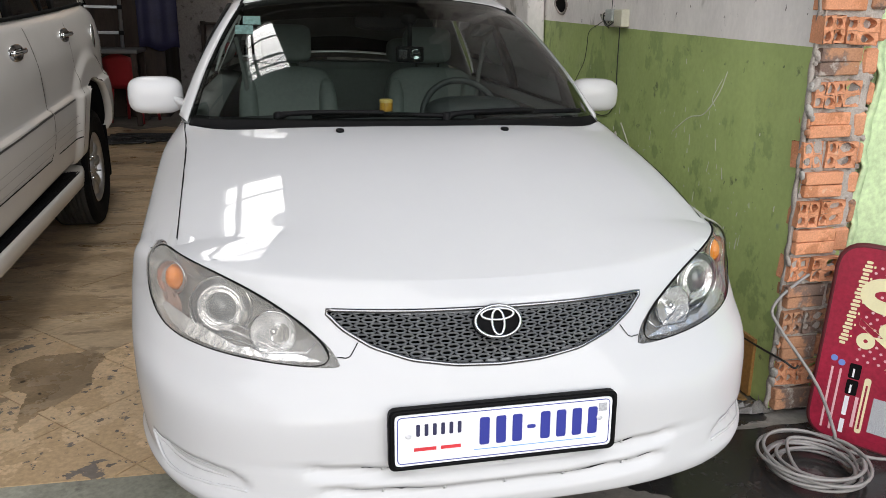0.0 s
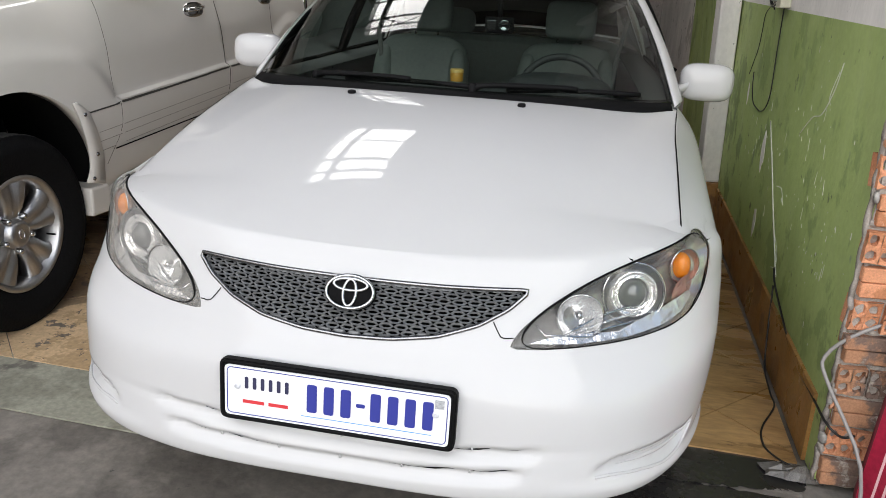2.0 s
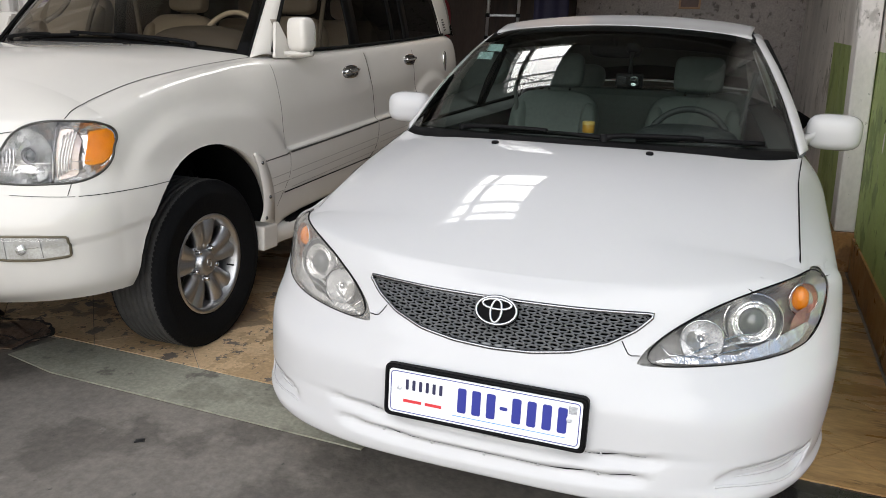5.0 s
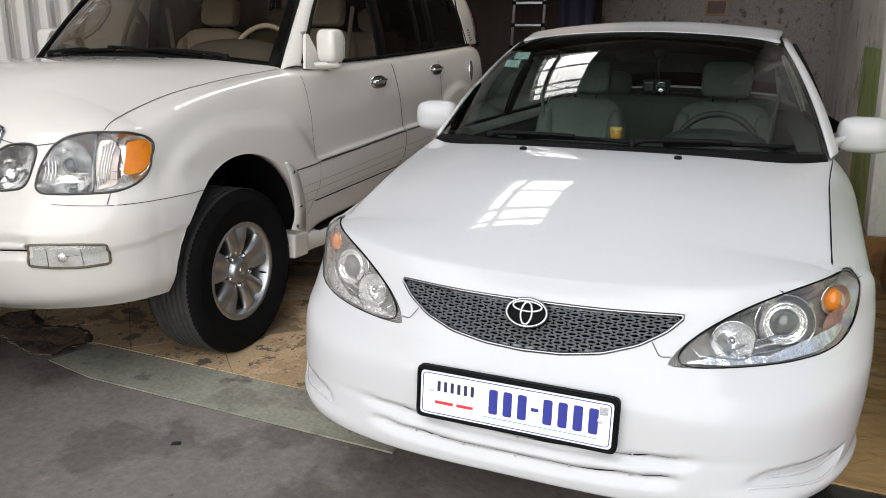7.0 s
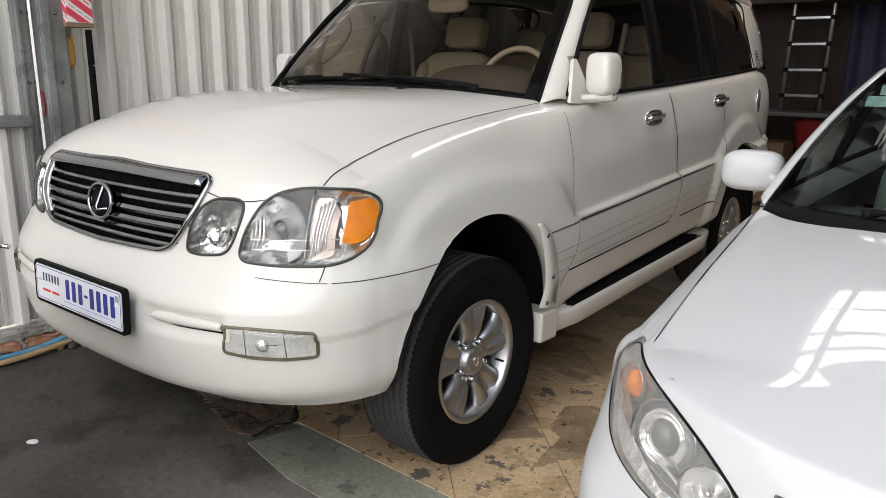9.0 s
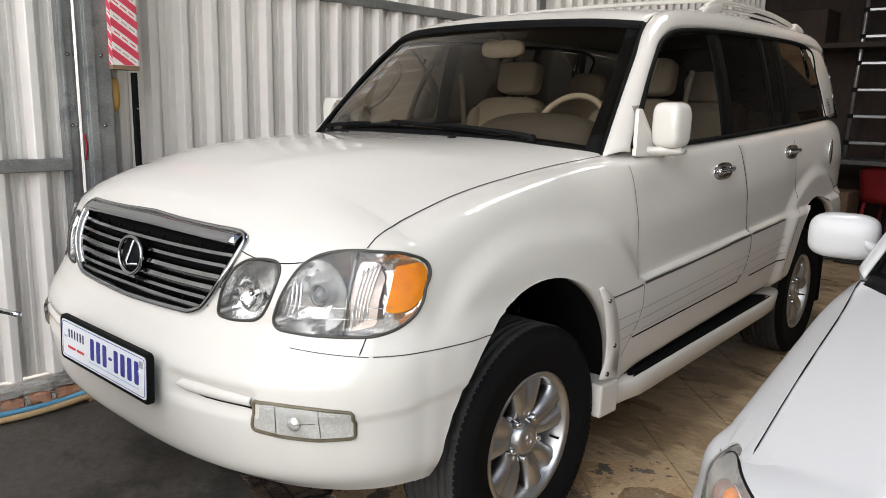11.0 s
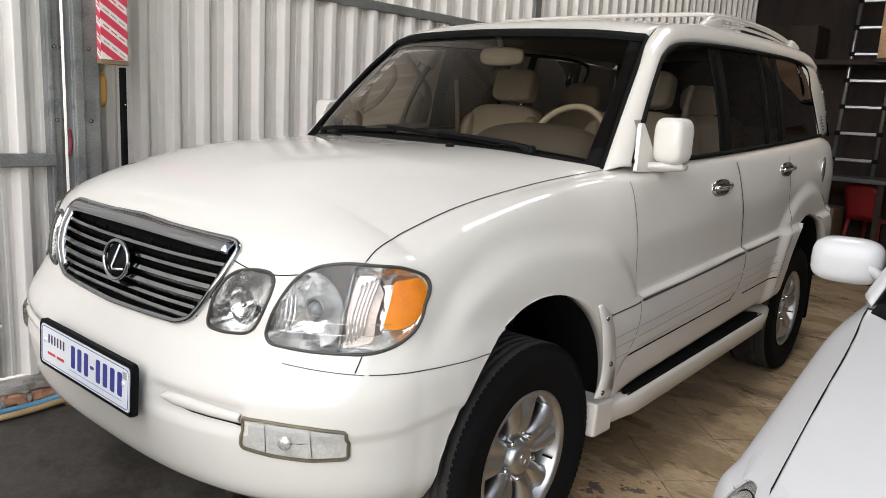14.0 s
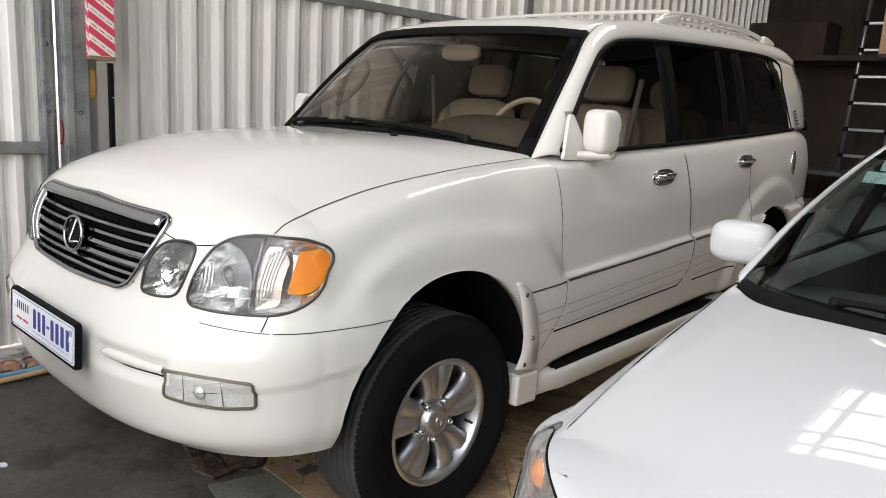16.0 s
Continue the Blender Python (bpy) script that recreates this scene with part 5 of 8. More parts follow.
        sh.seam("fender_gap", [sh.front(0.882 * s, b) for b in np.linspace(0.788, 0.83, 5)], 0.003, GASKET, car)
        hp = [np.array(q) for q in ((0.826, 0.362, 1.043), (0.818, 0.40, 1.062), (0.812, 0.44, 1.078), (0.806, 0.48, 1.09))] + [p for p in sh.rows[-1] if 0.50 < p[1] < 1.55]
        sh.seam("hood_gap", [(p[0] * s, p[1], p[2]) for p in hp], 0.0038, GASKET, car, 0.0015)
        sh.seam("hood_gap", [sh.front(a * s, 1.020 - 0.02 * math.sin((a - 0.49) * 12)) for a in np.linspace(0.49, 0.70, 14)], 0.003, GASKET, car)
        first = spline([(1.562, 1.185, 0), (1.565, 1.06, 0), (1.569, 0.95, 0), (1.577, 0.86, 0), (1.585, 0.78, 0), (1.588, 0.71, 0), (1.582, 0.65, 0), (1.550, 0.598, 0), (1.50, 0.545, 0), (1.452, 0.495, 0)], 80)
        second = spline([(2.640, 1.205, 0), (2.650, 1.05, 0), (2.678, 0.93, 0), (2.700, 0.80, 0), (2.692, 0.70, 0), (2.655, 0.62, 0), (2.56, 0.565, 0)], 70)
        sh.seam("door_gap", [sh.side(p[0], p[1], s) for p in first], 0.0034, SEAM_GREY, car)
        sh.seam("door_gap", [sh.side(p[0], p[1], s) for p in second], 0.006, GASKET, car)
        sh.seam("door_edge_guard", [sh.side(p[0] + 0.009, p[1], s) for p in second[:54]], 0.010, PEARL, car, 0.004)
        sh.seam("door_gap", [sh.side(a, b, s) for a, b in zip(spline([(3.44,), (3.40,), (3.42,), (3.28,), (3.2,)], 24)[:, 0], np.linspace(1.2, 0.5, 24))], 0.005, GASKET, car)
        for y0, y1 in ((1.36, 1.576), (1.595, 2.685), (2.715, 3.20)):
            zs = lambda b: 0.757 + (b - 1.6) * 0.0255
            pts = np.linspace(y0, y1, 20)
            sh.seam("side_moulding", [sh.side(b, zs(b) + 0.004, s) for b in pts], 0.024, PEARL, car, 0.006)
            sh.seam("moulding_groove", [sh.side(b, zs(b) - 0.010, s) for b in pts], 0.010, bpy.data.materials["lamp_trim"], car, 0.004)
            for k, dz in enumerate((0.100, 0.140, 0.182)):
                sh.seam("cladding_rib", [sh.side(b, zs(b) - dz, s) for b in (pts if y0 > 1.4 else np.linspace(1.41, 1.575 - 1.2 * max(0, dz - 0.14), 8))], 0.010, PEARL, car, 0.0035)
                # shade below the rib, laid on as a thin darker strip
                sh.seam("cladding_groove", [sh.side(b, zs(b) - dz - 0.006, s) for b in (pts if y0 > 1.4 else np.linspace(1.41, 1.575 - 1.2 * max(0, dz - 0.14), 8))], 0.0038, RIB_SHADE, car, 0.003)
        for y0, y1 in ((1.52, 2.57), (2.72, 3.2)):
            sh.seam("door_bottom_gap", [sh.side(b, 0.552 + 0.012 * (b - 1.5), s) for b in np.linspace(y0, y1, 20)], 0.007, GASKET, car, 0.003)
        # arches, mud guard and bolts
        for yw, yc, zc, wx, hub in ((0.922, AY, AZ, 0.868, 0.346), (3.75, BY, BZ, 0.855, 0.274)):
            arc = [sh.side(yc + AR * math.cos(a), zc + AR * math.sin(a), s) for a in np.radians(np.linspace(-6, 186, 44))]
            band("arch_lip", arc, [p - np.array((0.05 * s, 0, 0)) for p in arc], PEARL, car, 44, 2)
            band("arch_liner", [p - np.array((0.05 * s, 0, -0.01)) for p in arc], [p - np.array((0.42 * s, 0, -0.04)) for p in arc], BLACK_VOID, car, 44, 2)
            wheel(car, (wx * s, yw, hub), 0.380, 0.262, 0.216, s, turn=0.60)
        mf = strip("mud_flap", rounded([(-0.13, 0), (0.13, 0), (0.13, 0.42), (-0.13, 0.42)], 0.02, 4), 0.012, RUBBER, car, pose(0.83 * s, 4.26, 0.10, 90, 0, 0), "black rubber mud flap")
        tube("shock_absorber", [(0.62 * s, 1.02, 0.42), (0.60 * s, 1.08, 0.85)], 0.035, TRIM, car, 10)
        tube("arch_hose", spline([(0.72 * s, 1.16, 0.7), (0.70 * s, 1.2, 0.62), (0.66 * s, 1.16, 0.5)], 10), 0.012, TRIM, car, 6)
        into = [(1.262, 0.792), (1.285, 0.733), (1.311, 0.64), (1.323, 0.578), (1.321, 0.506), (1.29, 0.452)]
        rim = [(1.282, 0.796), (1.345, 0.748), (1.380, 0.68), (1.400, 0.618), (1.417, 0.553), (1.419, 0.495), (1.424, 0.418)]
        band("arch_guard", [sh.side(a, b, s, 0.006) for a, b in into], [sh.side(a, b, s, 0.006) for a, b in rim], PEARL, car, 24, 3, (0, 0, 0), 0.008)
        sh.seam("guard_gap", [sh.side(a, b, s) for a, b in rim[1:]], 0.004, SEAM_GREY, car, 0.003)
        block("mud_guard", (0.19, 0.13, 0.125), (0.918 * s, 1.372, 0.354), PEARL, car, 0.010, (-4, 0, 0))
        for a, b in ((1.318, 0.739), (1.372, 0.561), (1.335, 0.462), (1.400, 0.395)):
            q = sh.side(a, b, s, 0.011)
            lathe("bolt", [(0.009, 0), (0.009, 0.004), (0.005, 0.007), (0, 0.007)], SMOKED, car, 12, pose(q[0], q[1], q[2], 0, 90 * s, 0))
        # running board
        bv = []
        for b, w in zip(np.linspace(1.44, 3.28, 24), [0.02, 0.045, 0.06] + [0.062] * 18 + [0.06, 0.05, 0.03]):
            for px, pz in ((0.93, 0.392), (0.955, 0.389), (0.955 + w, 0.382), (0.963 + w, 0.367), (0.958 + w, 0.300), (0.94 + w, 0.288), (0.86, 0.295)):
                bv.append((px * s, b, pz - (0.012 if b < 1.5 else 0)))
        mesh("running_board", bv, grid_faces(24, 7), PEARL, car, "pearl white running board")
        fv = []
        for b in np.linspace(1.42, 3.3, 20):
            for px, pz in ((0.996, 0.55), (0.983, 0.50), (0.945, 0.43), (0.905, 0.388)):
                fv.append((px * s, b, pz))
        mesh("sill", fv, grid_faces(20, 4), PEARL, car)
        pad = loop(rounded([(0.918, 1.64), (0.995, 1.545), (1.013, 1.62), (1.013, 3.0), (0.992, 3.08), (0.918, 3.02)], 0.02, 3), 60)
        tread = strip("step_tread", [(p[0] * s, p[1]) for p in pad][::s], 0.008, RUBBER, car, pose(0, 0, 0.385), "black ribbed rubber tread")
        for k in range(7):
            a = 0.930 + k * 0.0125
            for b in np.linspace(1.62, 2.95, 6):
                block("tread_rib", (0.005, 0.2, 0.004), (a * s, b + 0.02, 0.394), RUBBER, tread, 0.0015, seg=1)

        # greenhouse side
        def f(pts):
            return [(p[0] * s, p[1], p[2]) for p in pts]
        a0 = f([(0.848, 1.52, 1.215), (0.810, 1.69, 1.39), (0.767, 1.88, 1.575), (0.722, 2.06, 1.727), (0.715, 2.3, 1.805), (0.718, 3.0, 1.832), (0.708, 4.2, 1.816), (0.688, 4.62, 1.76)])
        a1 = f([(0.903, 1.63, 1.228), (0.862, 1.77, 1.38), (0.822, 1.92, 1.545), (0.790, 2.075, 1.672), (0.782, 2.31, 1.725), (0.782, 2.95, 1.742), (0.767, 4.15, 1.725), (0.747, 4.50, 1.69)])
        band("roof_rail", a0, a1, PEARL, car, 70, 7, (0.015 * s, 0, 0.012), 0.006)
        tube("pillar_gasket", spline(f([(0.840, 1.53, 1.22), (0.802, 1.695, 1.395), (0.758, 1.885, 1.585), (0.712, 2.055, 1.732)]), 24), 0.010, GASKET, car, 6)
        belt = [(0.903, 1.66, 1.237), (0.903, 2.5, 1.247), (0.895, 3.4, 1.268), (0.880, 4.28, 1.295)]
        wtop = [(0.862, 1.79, 1.40), (0.790, 2.11, 1.672), (0.784, 2.55, 1.725), (0.782, 3.3, 1.735), (0.767, 4.18, 1.715)]

        def at(y0, v):
            b = keyed([(p[1], p[0]) for p in belt], y0), keyed([(p[1], p[2]) for p in belt], y0)
            t = np.interp(y0, [p[1] for p in wtop], [p[0] for p in wtop]), np.interp(y0, [p[1] for p in wtop], [p[2] for p in wtop])
            return ((b[0] + (t[0] - b[0]) * v + 0.05 * v * (1 - v)) * s, y0, b[1] + (t[1] - b[1]) * v)
        for nme, y0, y1, mt in (("front_window", 1.70, 2.53, CLEAR_SIDE), ("rear_window", 2.64, 3.2, DARK_GLASS), ("vent_window", 3.22, 3.42, DARK_GLASS), ("quarter_window", 3.5, 4.22, DARK_GLASS)):
            sl = 0.0 if nme != "quarter_window" else -0.1
            g = [[at(yy + sl * v * (yy > 4.0), v) for yy in np.linspace(y0, y1, 14)] for v in np.linspace(0, 1, 10)]
            g = np.array(g).reshape(-1, 3)
            o = mesh(nme, g, outward(g, grid_faces(10, 14)), mt, car, "tinted window glass")
            o.visible_shadow = False
        for y0, y1 in ((2.52, 2.66), (3.18, 3.24), (3.40, 3.52)):
            g = [[np.array(at(yy, v)) + np.array((0.004 * s, 0, 0)) for yy in (y0, (y0 + y1) / 2, y1)] for v in np.linspace(-0.02, 1.02, 10)]
            mesh("window_pillar", np.array(g).reshape(-1, 3), grid_faces(10, 3), PILLAR_BLACK, car).modifiers.new("thickness", "SOLIDIFY").thickness = 0.008
        tube("window_frame", spline(f([(0.903, 1.64, 1.24), (0.862, 1.78, 1.40), (0.822, 1.935, 1.56), (0.792, 2.09, 1.672), (0.787, 2.36, 1.72), (0.784, 3.15, 1.738), (0.768, 4.10, 1.718), (0.815, 4.18, 1.55), (0.875, 4.25, 1.30)]), 60), 0.012, GASKET, car, 6)
        tube("belt_trim", spline(f([(p[0] + 0.004, p[1], p[2]) for p in belt]), 30), 0.011, GASKET, car, 6)
        band("rear_pillar", f([(0.882, 4.23, 1.29), (0.822, 4.16, 1.52), (0.768, 4.08, 1.725)]), f([(0.82, 4.70, 1.30), (0.79, 4.64, 1.52), (0.735, 4.56, 1.70)]), PEARL, car, 20, 6, (0.012 * s, 0, 0), 0.006)
        for k in range(5):
            tube("vent_slat", f([(0.884 - 0.005 * k, 4.33 - 0.004 * k, 1.33 + 0.020 * k), (0.866 - 0.005 * k, 4.41 - 0.004 * k, 1.332 + 0.020 * k)]), 0.006, SMOKED, car, 6)
        band("belt_shelf", f([(0.85, 1.55, 1.215), (0.903, 1.8, 1.238), (0.903, 2.6, 1.245), (0.88, 4.3, 1.29), (0.7, 4.78, 1.31)]), f([(0.70, 1.55, 1.21), (0.74, 1.8, 1.21), (0.74, 2.6, 1.22), (0.72, 4.3, 1.26), (0.6, 4.74, 1.28)]), LINING_BEIGE, car, 24, 2)
        # mirror
        door_mirror(car, (0.982 * s, 1.80, 1.327), (0.122, 0.12, 0.175), s, PEARL, 4.2)
        sail = [(1.625, 1.215), (1.70, 1.385), (1.725, 1.392), (1.80, 1.245), (1.86, 1.222), (1.80, 1.205)]
        sv = [(0.912 - 0.30 * max(0, zz - 1.24) ** 1.15 + o, yy, zz) for o in (0.0, 0.016) for yy, zz in rounded(sail, 0.012, 4)]
        nn = len(sv) // 2
        sv = [(q[0] * s, q[1], q[2]) for q in sv]
        mesh("mirror_sail", sv, [tuple(range(nn)), tuple(range(nn, 2 * nn))] + [(i, (i + 1) % nn, nn + (i + 1) % nn, nn + i) for i in range(nn)], PEARL, car, "", False)
        band("mirror_arm", f([(0.915, 1.72, 1.235), (0.965, 1.75, 1.238), (1.03, 1.79, 1.240)]), f([(0.915, 1.86, 1.215), (0.97, 1.86, 1.222), (1.03, 1.84, 1.238)]), PEARL, car, 10, 4, (0, 0, -0.012), 0.022)
        for yh, zh in ((2.395, 1.103), (3.355, 1.133)):
            q = sh.side(yh, zh, s, 0.0)
            hd = pillow("door_handle", (0.026, 0.215, 0.082), (q[0], yh, zh), CHROME, car, 2.4, label="oval chrome door handle")
            pillow("handle_recess", (0.014, 0.12, 0.05), (q[0] + 0.009 * s, yh - 0.02, zh - 0.002), SMOKED, hd, 2.4)
            tube("handle_grip", spline([(q[0] + 0.012 * s, yh - 0.085, zh + 0.004), (q[0] + 0.038 * s, yh, zh + 0.012), (q[0] + 0.012 * s, yh + 0.09, zh + 0.014)], 12), 0.012, CHROME, hd, 8)
        q = sh.side(4.11, 1.085, s, 0.0)
        pillow("side_marker", (0.02, 0.07, 0.17), tuple(q), CHROME, car, 2.5)
        sh.seam("rear_bumper_gap", [sh.side(b, 0.86, s) for b in np.linspace(4.24, 4.7, 10)], 0.006, GASKET, car)
        # roof rack
        rack = tube("roof_rack_bar", spline(f([(0.655, 2.78, 1.852), (0.658, 2.90, 1.892), (0.66, 3.2, 1.906), (0.655, 3.7, 1.898), (0.645, 4.1, 1.868), (0.635, 4.34, 1.826)]), 40), 0.014, PEARL, car, 10, False, "white roof rail")
        tube("lower_bar", spline(f([(0.655, 2.95, 1.862), (0.658, 3.3, 1.872), (0.652, 3.8, 1.862), (0.64, 4.28, 1.824)]), 24), 0.009, PEARL, rack, 8)
        for yy, h0, ln, tl in ((2.88, 1.856, 0.26, 12), (4.26, 1.834, 0.20, -12)):
            pillow("rack_foot", (0.05, ln, 0.062), (0.652 * s, yy, h0), PEARL, rack, 3.4, (tl, 0, 0))
        seat(car, (0.39 if s > 0 else -0.45, 2.46, 0.85), BEIGE_SEAT, 0.55, 0.54)
        tube("seat_belt", spline(f([(0.72, 2.56, 1.55), (0.68, 2.54, 1.25), (0.66, 2.5, 0.95)]), 10), 0.014, LINING_BEIGE, car, 6)
        if s < 0:
            tube("grab_handle", spline(f([(0.72, 1.80, 1.36), (0.66, 1.86, 1.42), (0.64, 1.95, 1.53), (0.68, 1.98, 1.6)]), 14), 0.014, LINING_BEIGE, car, 8)
    licence_plate(car, tuple(sh.front(0.043, 0.655, 0.02)), 4, 0, INK_BLUE, 1.12, 1.03)
    for a in (-0.33, 0.31):
        q = sh.above(a, 1.29, 0.004)
        pillow("washer_nozzle", (0.03, 0.035, 0.016), tuple(q), TRIM, car, 2.6)
    bot = [(-0.835, 1.55, 1.218), (-0.62, 1.435, 1.25), (-0.3, 1.375, 1.268), (0, 1.355, 1.275), (0.3, 1.375, 1.268), (0.62, 1.435, 1.25), (0.835, 1.55, 1.218)]
    top = [(-0.708, 2.070, 1.730), (-0.52, 1.985, 1.744), (-0.26, 1.935, 1.750), (0, 1.917, 1.752), (0.26, 1.935, 1.750), (0.52, 1.985, 1.744), (0.708, 2.070, 1.730)]
    ws = band("windshield", bot, top, thin_glass("wagon_windshield", (0.58, 0.545, 0.48), 0.0, 0.5), car, 40, 14, (0, -0.02, 0.015), 0, "brown-tinted windshield")
    ws.visible_shadow = False
    band("cowl_panel", [(p[0] * 1.02, p[1] - 0.03, p[2] - 0.012) for p in bot], [(p[0] * 0.985, p[1] + 0.03, p[2] + 0.022) for p in bot], MATT, car, 40, 3, (0, 0.0, 0.0))
    band("glass_band_top", [(p[0], p[1] - 0.010, p[2] + 0.012) for p in top], [(p[0] * 1.015, p[1] - 0.046, p[2] - 0.022) for p in top], MATT, car, 40, 2, thick=0.005)
    for s in (-1, 1):
        band("glass_band_side", [(0.835 * s, 1.54, 1.222), (0.770 * s, 1.81, 1.482), (0.707 * s, 2.066, 1.732)], [(0.775 * s, 1.515, 1.236), (0.717 * s, 1.785, 1.492), (0.655 * s, 2.03, 1.738)], MATT, car, 16, 2, thick=0.005)
    rows = [np.array(top) + np.array((0, 0.004, 0.004))]
    for yy, zz, w in ((2.15, 1.822, 0.715), (2.6, 1.858, 0.718), (3.3, 1.870, 0.718), (4.1, 1.858, 0.71), (4.6, 1.80, 0.688)):
        rows.append(np.array([(q * w, yy + (0 if yy > 2.2 else 0.03 * q * q), zz - 0.038 * abs(q) ** 3) for q in (-1, -0.74, -0.37, 0, 0.37, 0.74, 1)]))
    R = np.stack([spline(np.array(rows)[:, k], 36) for k in range(7)], 1)
    R = np.stack([spline(R[i], 37) for i in range(36)], 0)
    mesh("roof", R.reshape(-1, 3), grid_faces(36, 37), PEARL, car, "pearl white roof").modifiers.new("thickness", "SOLIDIFY").thickness = 0.006
    band("headliner", [(-0.64, 2.1, 1.74), (0, 2.0, 1.775), (0.64, 2.1, 1.74)], [(-0.64, 4.5, 1.73), (0, 4.5, 1.77), (0.64, 4.5, 1.73)], LINING_BEIGE, car, 14, 6, (0, 0, 0.03))
    band("tailgate", [(-0.84, 4.69, 1.28), (-0.6, 4.79, 1.30), (0, 4.82, 1.31), (0.6, 4.79, 1.30), (0.84, 4.69, 1.28)], [(-0.735, 4.56, 1.74), (-0.5, 4.63, 1.77), (0, 4.64, 1.79), (0.5, 4.63, 1.77), (0.735, 4.56, 1.74)], DARK_GLASS, car, 14, 5, (0, 0.02, 0), 0.006)
    dash = [[(px * 0.78, yy, zz - 0.03 * px * px) for px in np.linspace(-1, 1, 9)] for yy, zz in ((1.42, 1.235), (1.6, 1.25), (1.80, 1.24), (1.93, 1.18), (1.96, 0.95))]
    mesh("dashboard", np.array(dash).reshape(-1, 3), grid_faces(5, 9), DASH_BROWN, car, "brown dashboard").modifiers.new("thickness", "SOLIDIFY").thickness = 0.02
    pillow("instrument_hood", (0.66, 0.36, 0.27), (0.36, 1.83, 1.225), DASH_BROWN, car, 2.4)
    tube("rack_crossbar", spline([(-0.655, 2.88, 1.885), (-0.6, 2.88, 1.905), (0, 2.88, 1.914), (0.6, 2.88, 1.905), (0.655, 2.88, 1.885)], 24), 0.011, PEARL, car, 8)
    steering_wheel(car, (0.36, 2.06, 1.255), BEIGE_SEAT, 0.195, -65)
    pillow("rear_view_mirror", (0.25, 0.05, 0.085), (0.0, 2.02, 1.65), BEIGE_SEAT, car, 3.2)
    tube("mirror_stalk", [(0, 2.02, 1.68), (0, 1.97, 1.755)], 0.014, LINING_BEIGE, car, 8)
    block("rear_bench", (1.35, 0.18, 0.6), (0, 3.4, 1.1), BEIGE_SEAT, car, 0.07, (-14, 0, 0))
    for a in (-0.4, 0.4):
        pillow("rear_headrest", (0.26, 0.1, 0.18), (a, 3.5, 1.48), BEIGE_SEAT, car, 3)
    block("cabin_floor", (1.6, 3.2, 0.04), (0, 3.0, 0.6), LINING_BEIGE, car, 0.01)
    block("bulkhead", (1.6, 0.04, 0.7), (0, 1.5, 0.85), BLACK_VOID, car, 0.01)
    wiper(car, (-0.58, 1.43, 1.262), (-0.06, 1.375, 1.297))
    wiper(car, (0.60, 1.43, 1.262), (-0.10, 1.375, 1.310))
    white = material("sticker_white", (0.88, 0.88, 0.90), 0.5, var=0.12, vs=60)
    tints = [material("sticker_violet", (0.30, 0.24, 0.40), 0.5, var=0.3, vs=80), material("sticker_blue", (0.20, 0.32, 0.45), 0.5, var=0.3, vs=80)]
    for i in range(4):
        up, nm = Vector((0.03, 0.755, 0.655)).normalized(), Vector((-0.21, -0.61, 0.764)).normalized()
        up = (up - nm * up.dot(nm)).normalized()
        rt = up.cross(nm)
        at0 = Vector((-0.535, 1.625, 1.463)) + Vector((0.013, 0.229, 0.191)) * (i / 3) - nm * 0.004
        m2 = Matrix(((rt.x, up.x, nm.x, at0.x), (rt.y, up.y, nm.y, at0.y), (rt.z, up.z, nm.z, at0.z), (0, 0, 0, 1)))
        st = strip("registration_sticker", rounded([(-0.032, -0.034), (0.032, -0.034), (0.032, 0.034), (-0.032, 0.034)], 0.006, 3), 0.001, white, car, m2)
        strip("print", [(-0.027, 0.008), (0.027, 0.008), (0.027, 0.028), (-0.027, 0.028)], 0.0004, tints[i % 2], st, m2 @ pose(0, 0, 0.0011))
        for q in range(3):
            strip("bar", [(-0.024, -0.004 - 0.01 * q), (0.018 - 0.008 * q, -0.004 - 0.01 * q), (0.018 - 0.008 * q, -0.008 - 0.01 * q), (-0.024, -0.008 - 0.01 * q)], 0.0004, INK_DARK, st, m2 @ pose(0, 0, 0.0011))
    return car, sh


suv, suv_shell = wagon(pose(-2.555, 0.12, 0, 1.5, 0, 0.8))


# ---- the garage ----
def setting(ob, label, category, kind="structure"):
    return tagged(ob, label, category, "", kind)


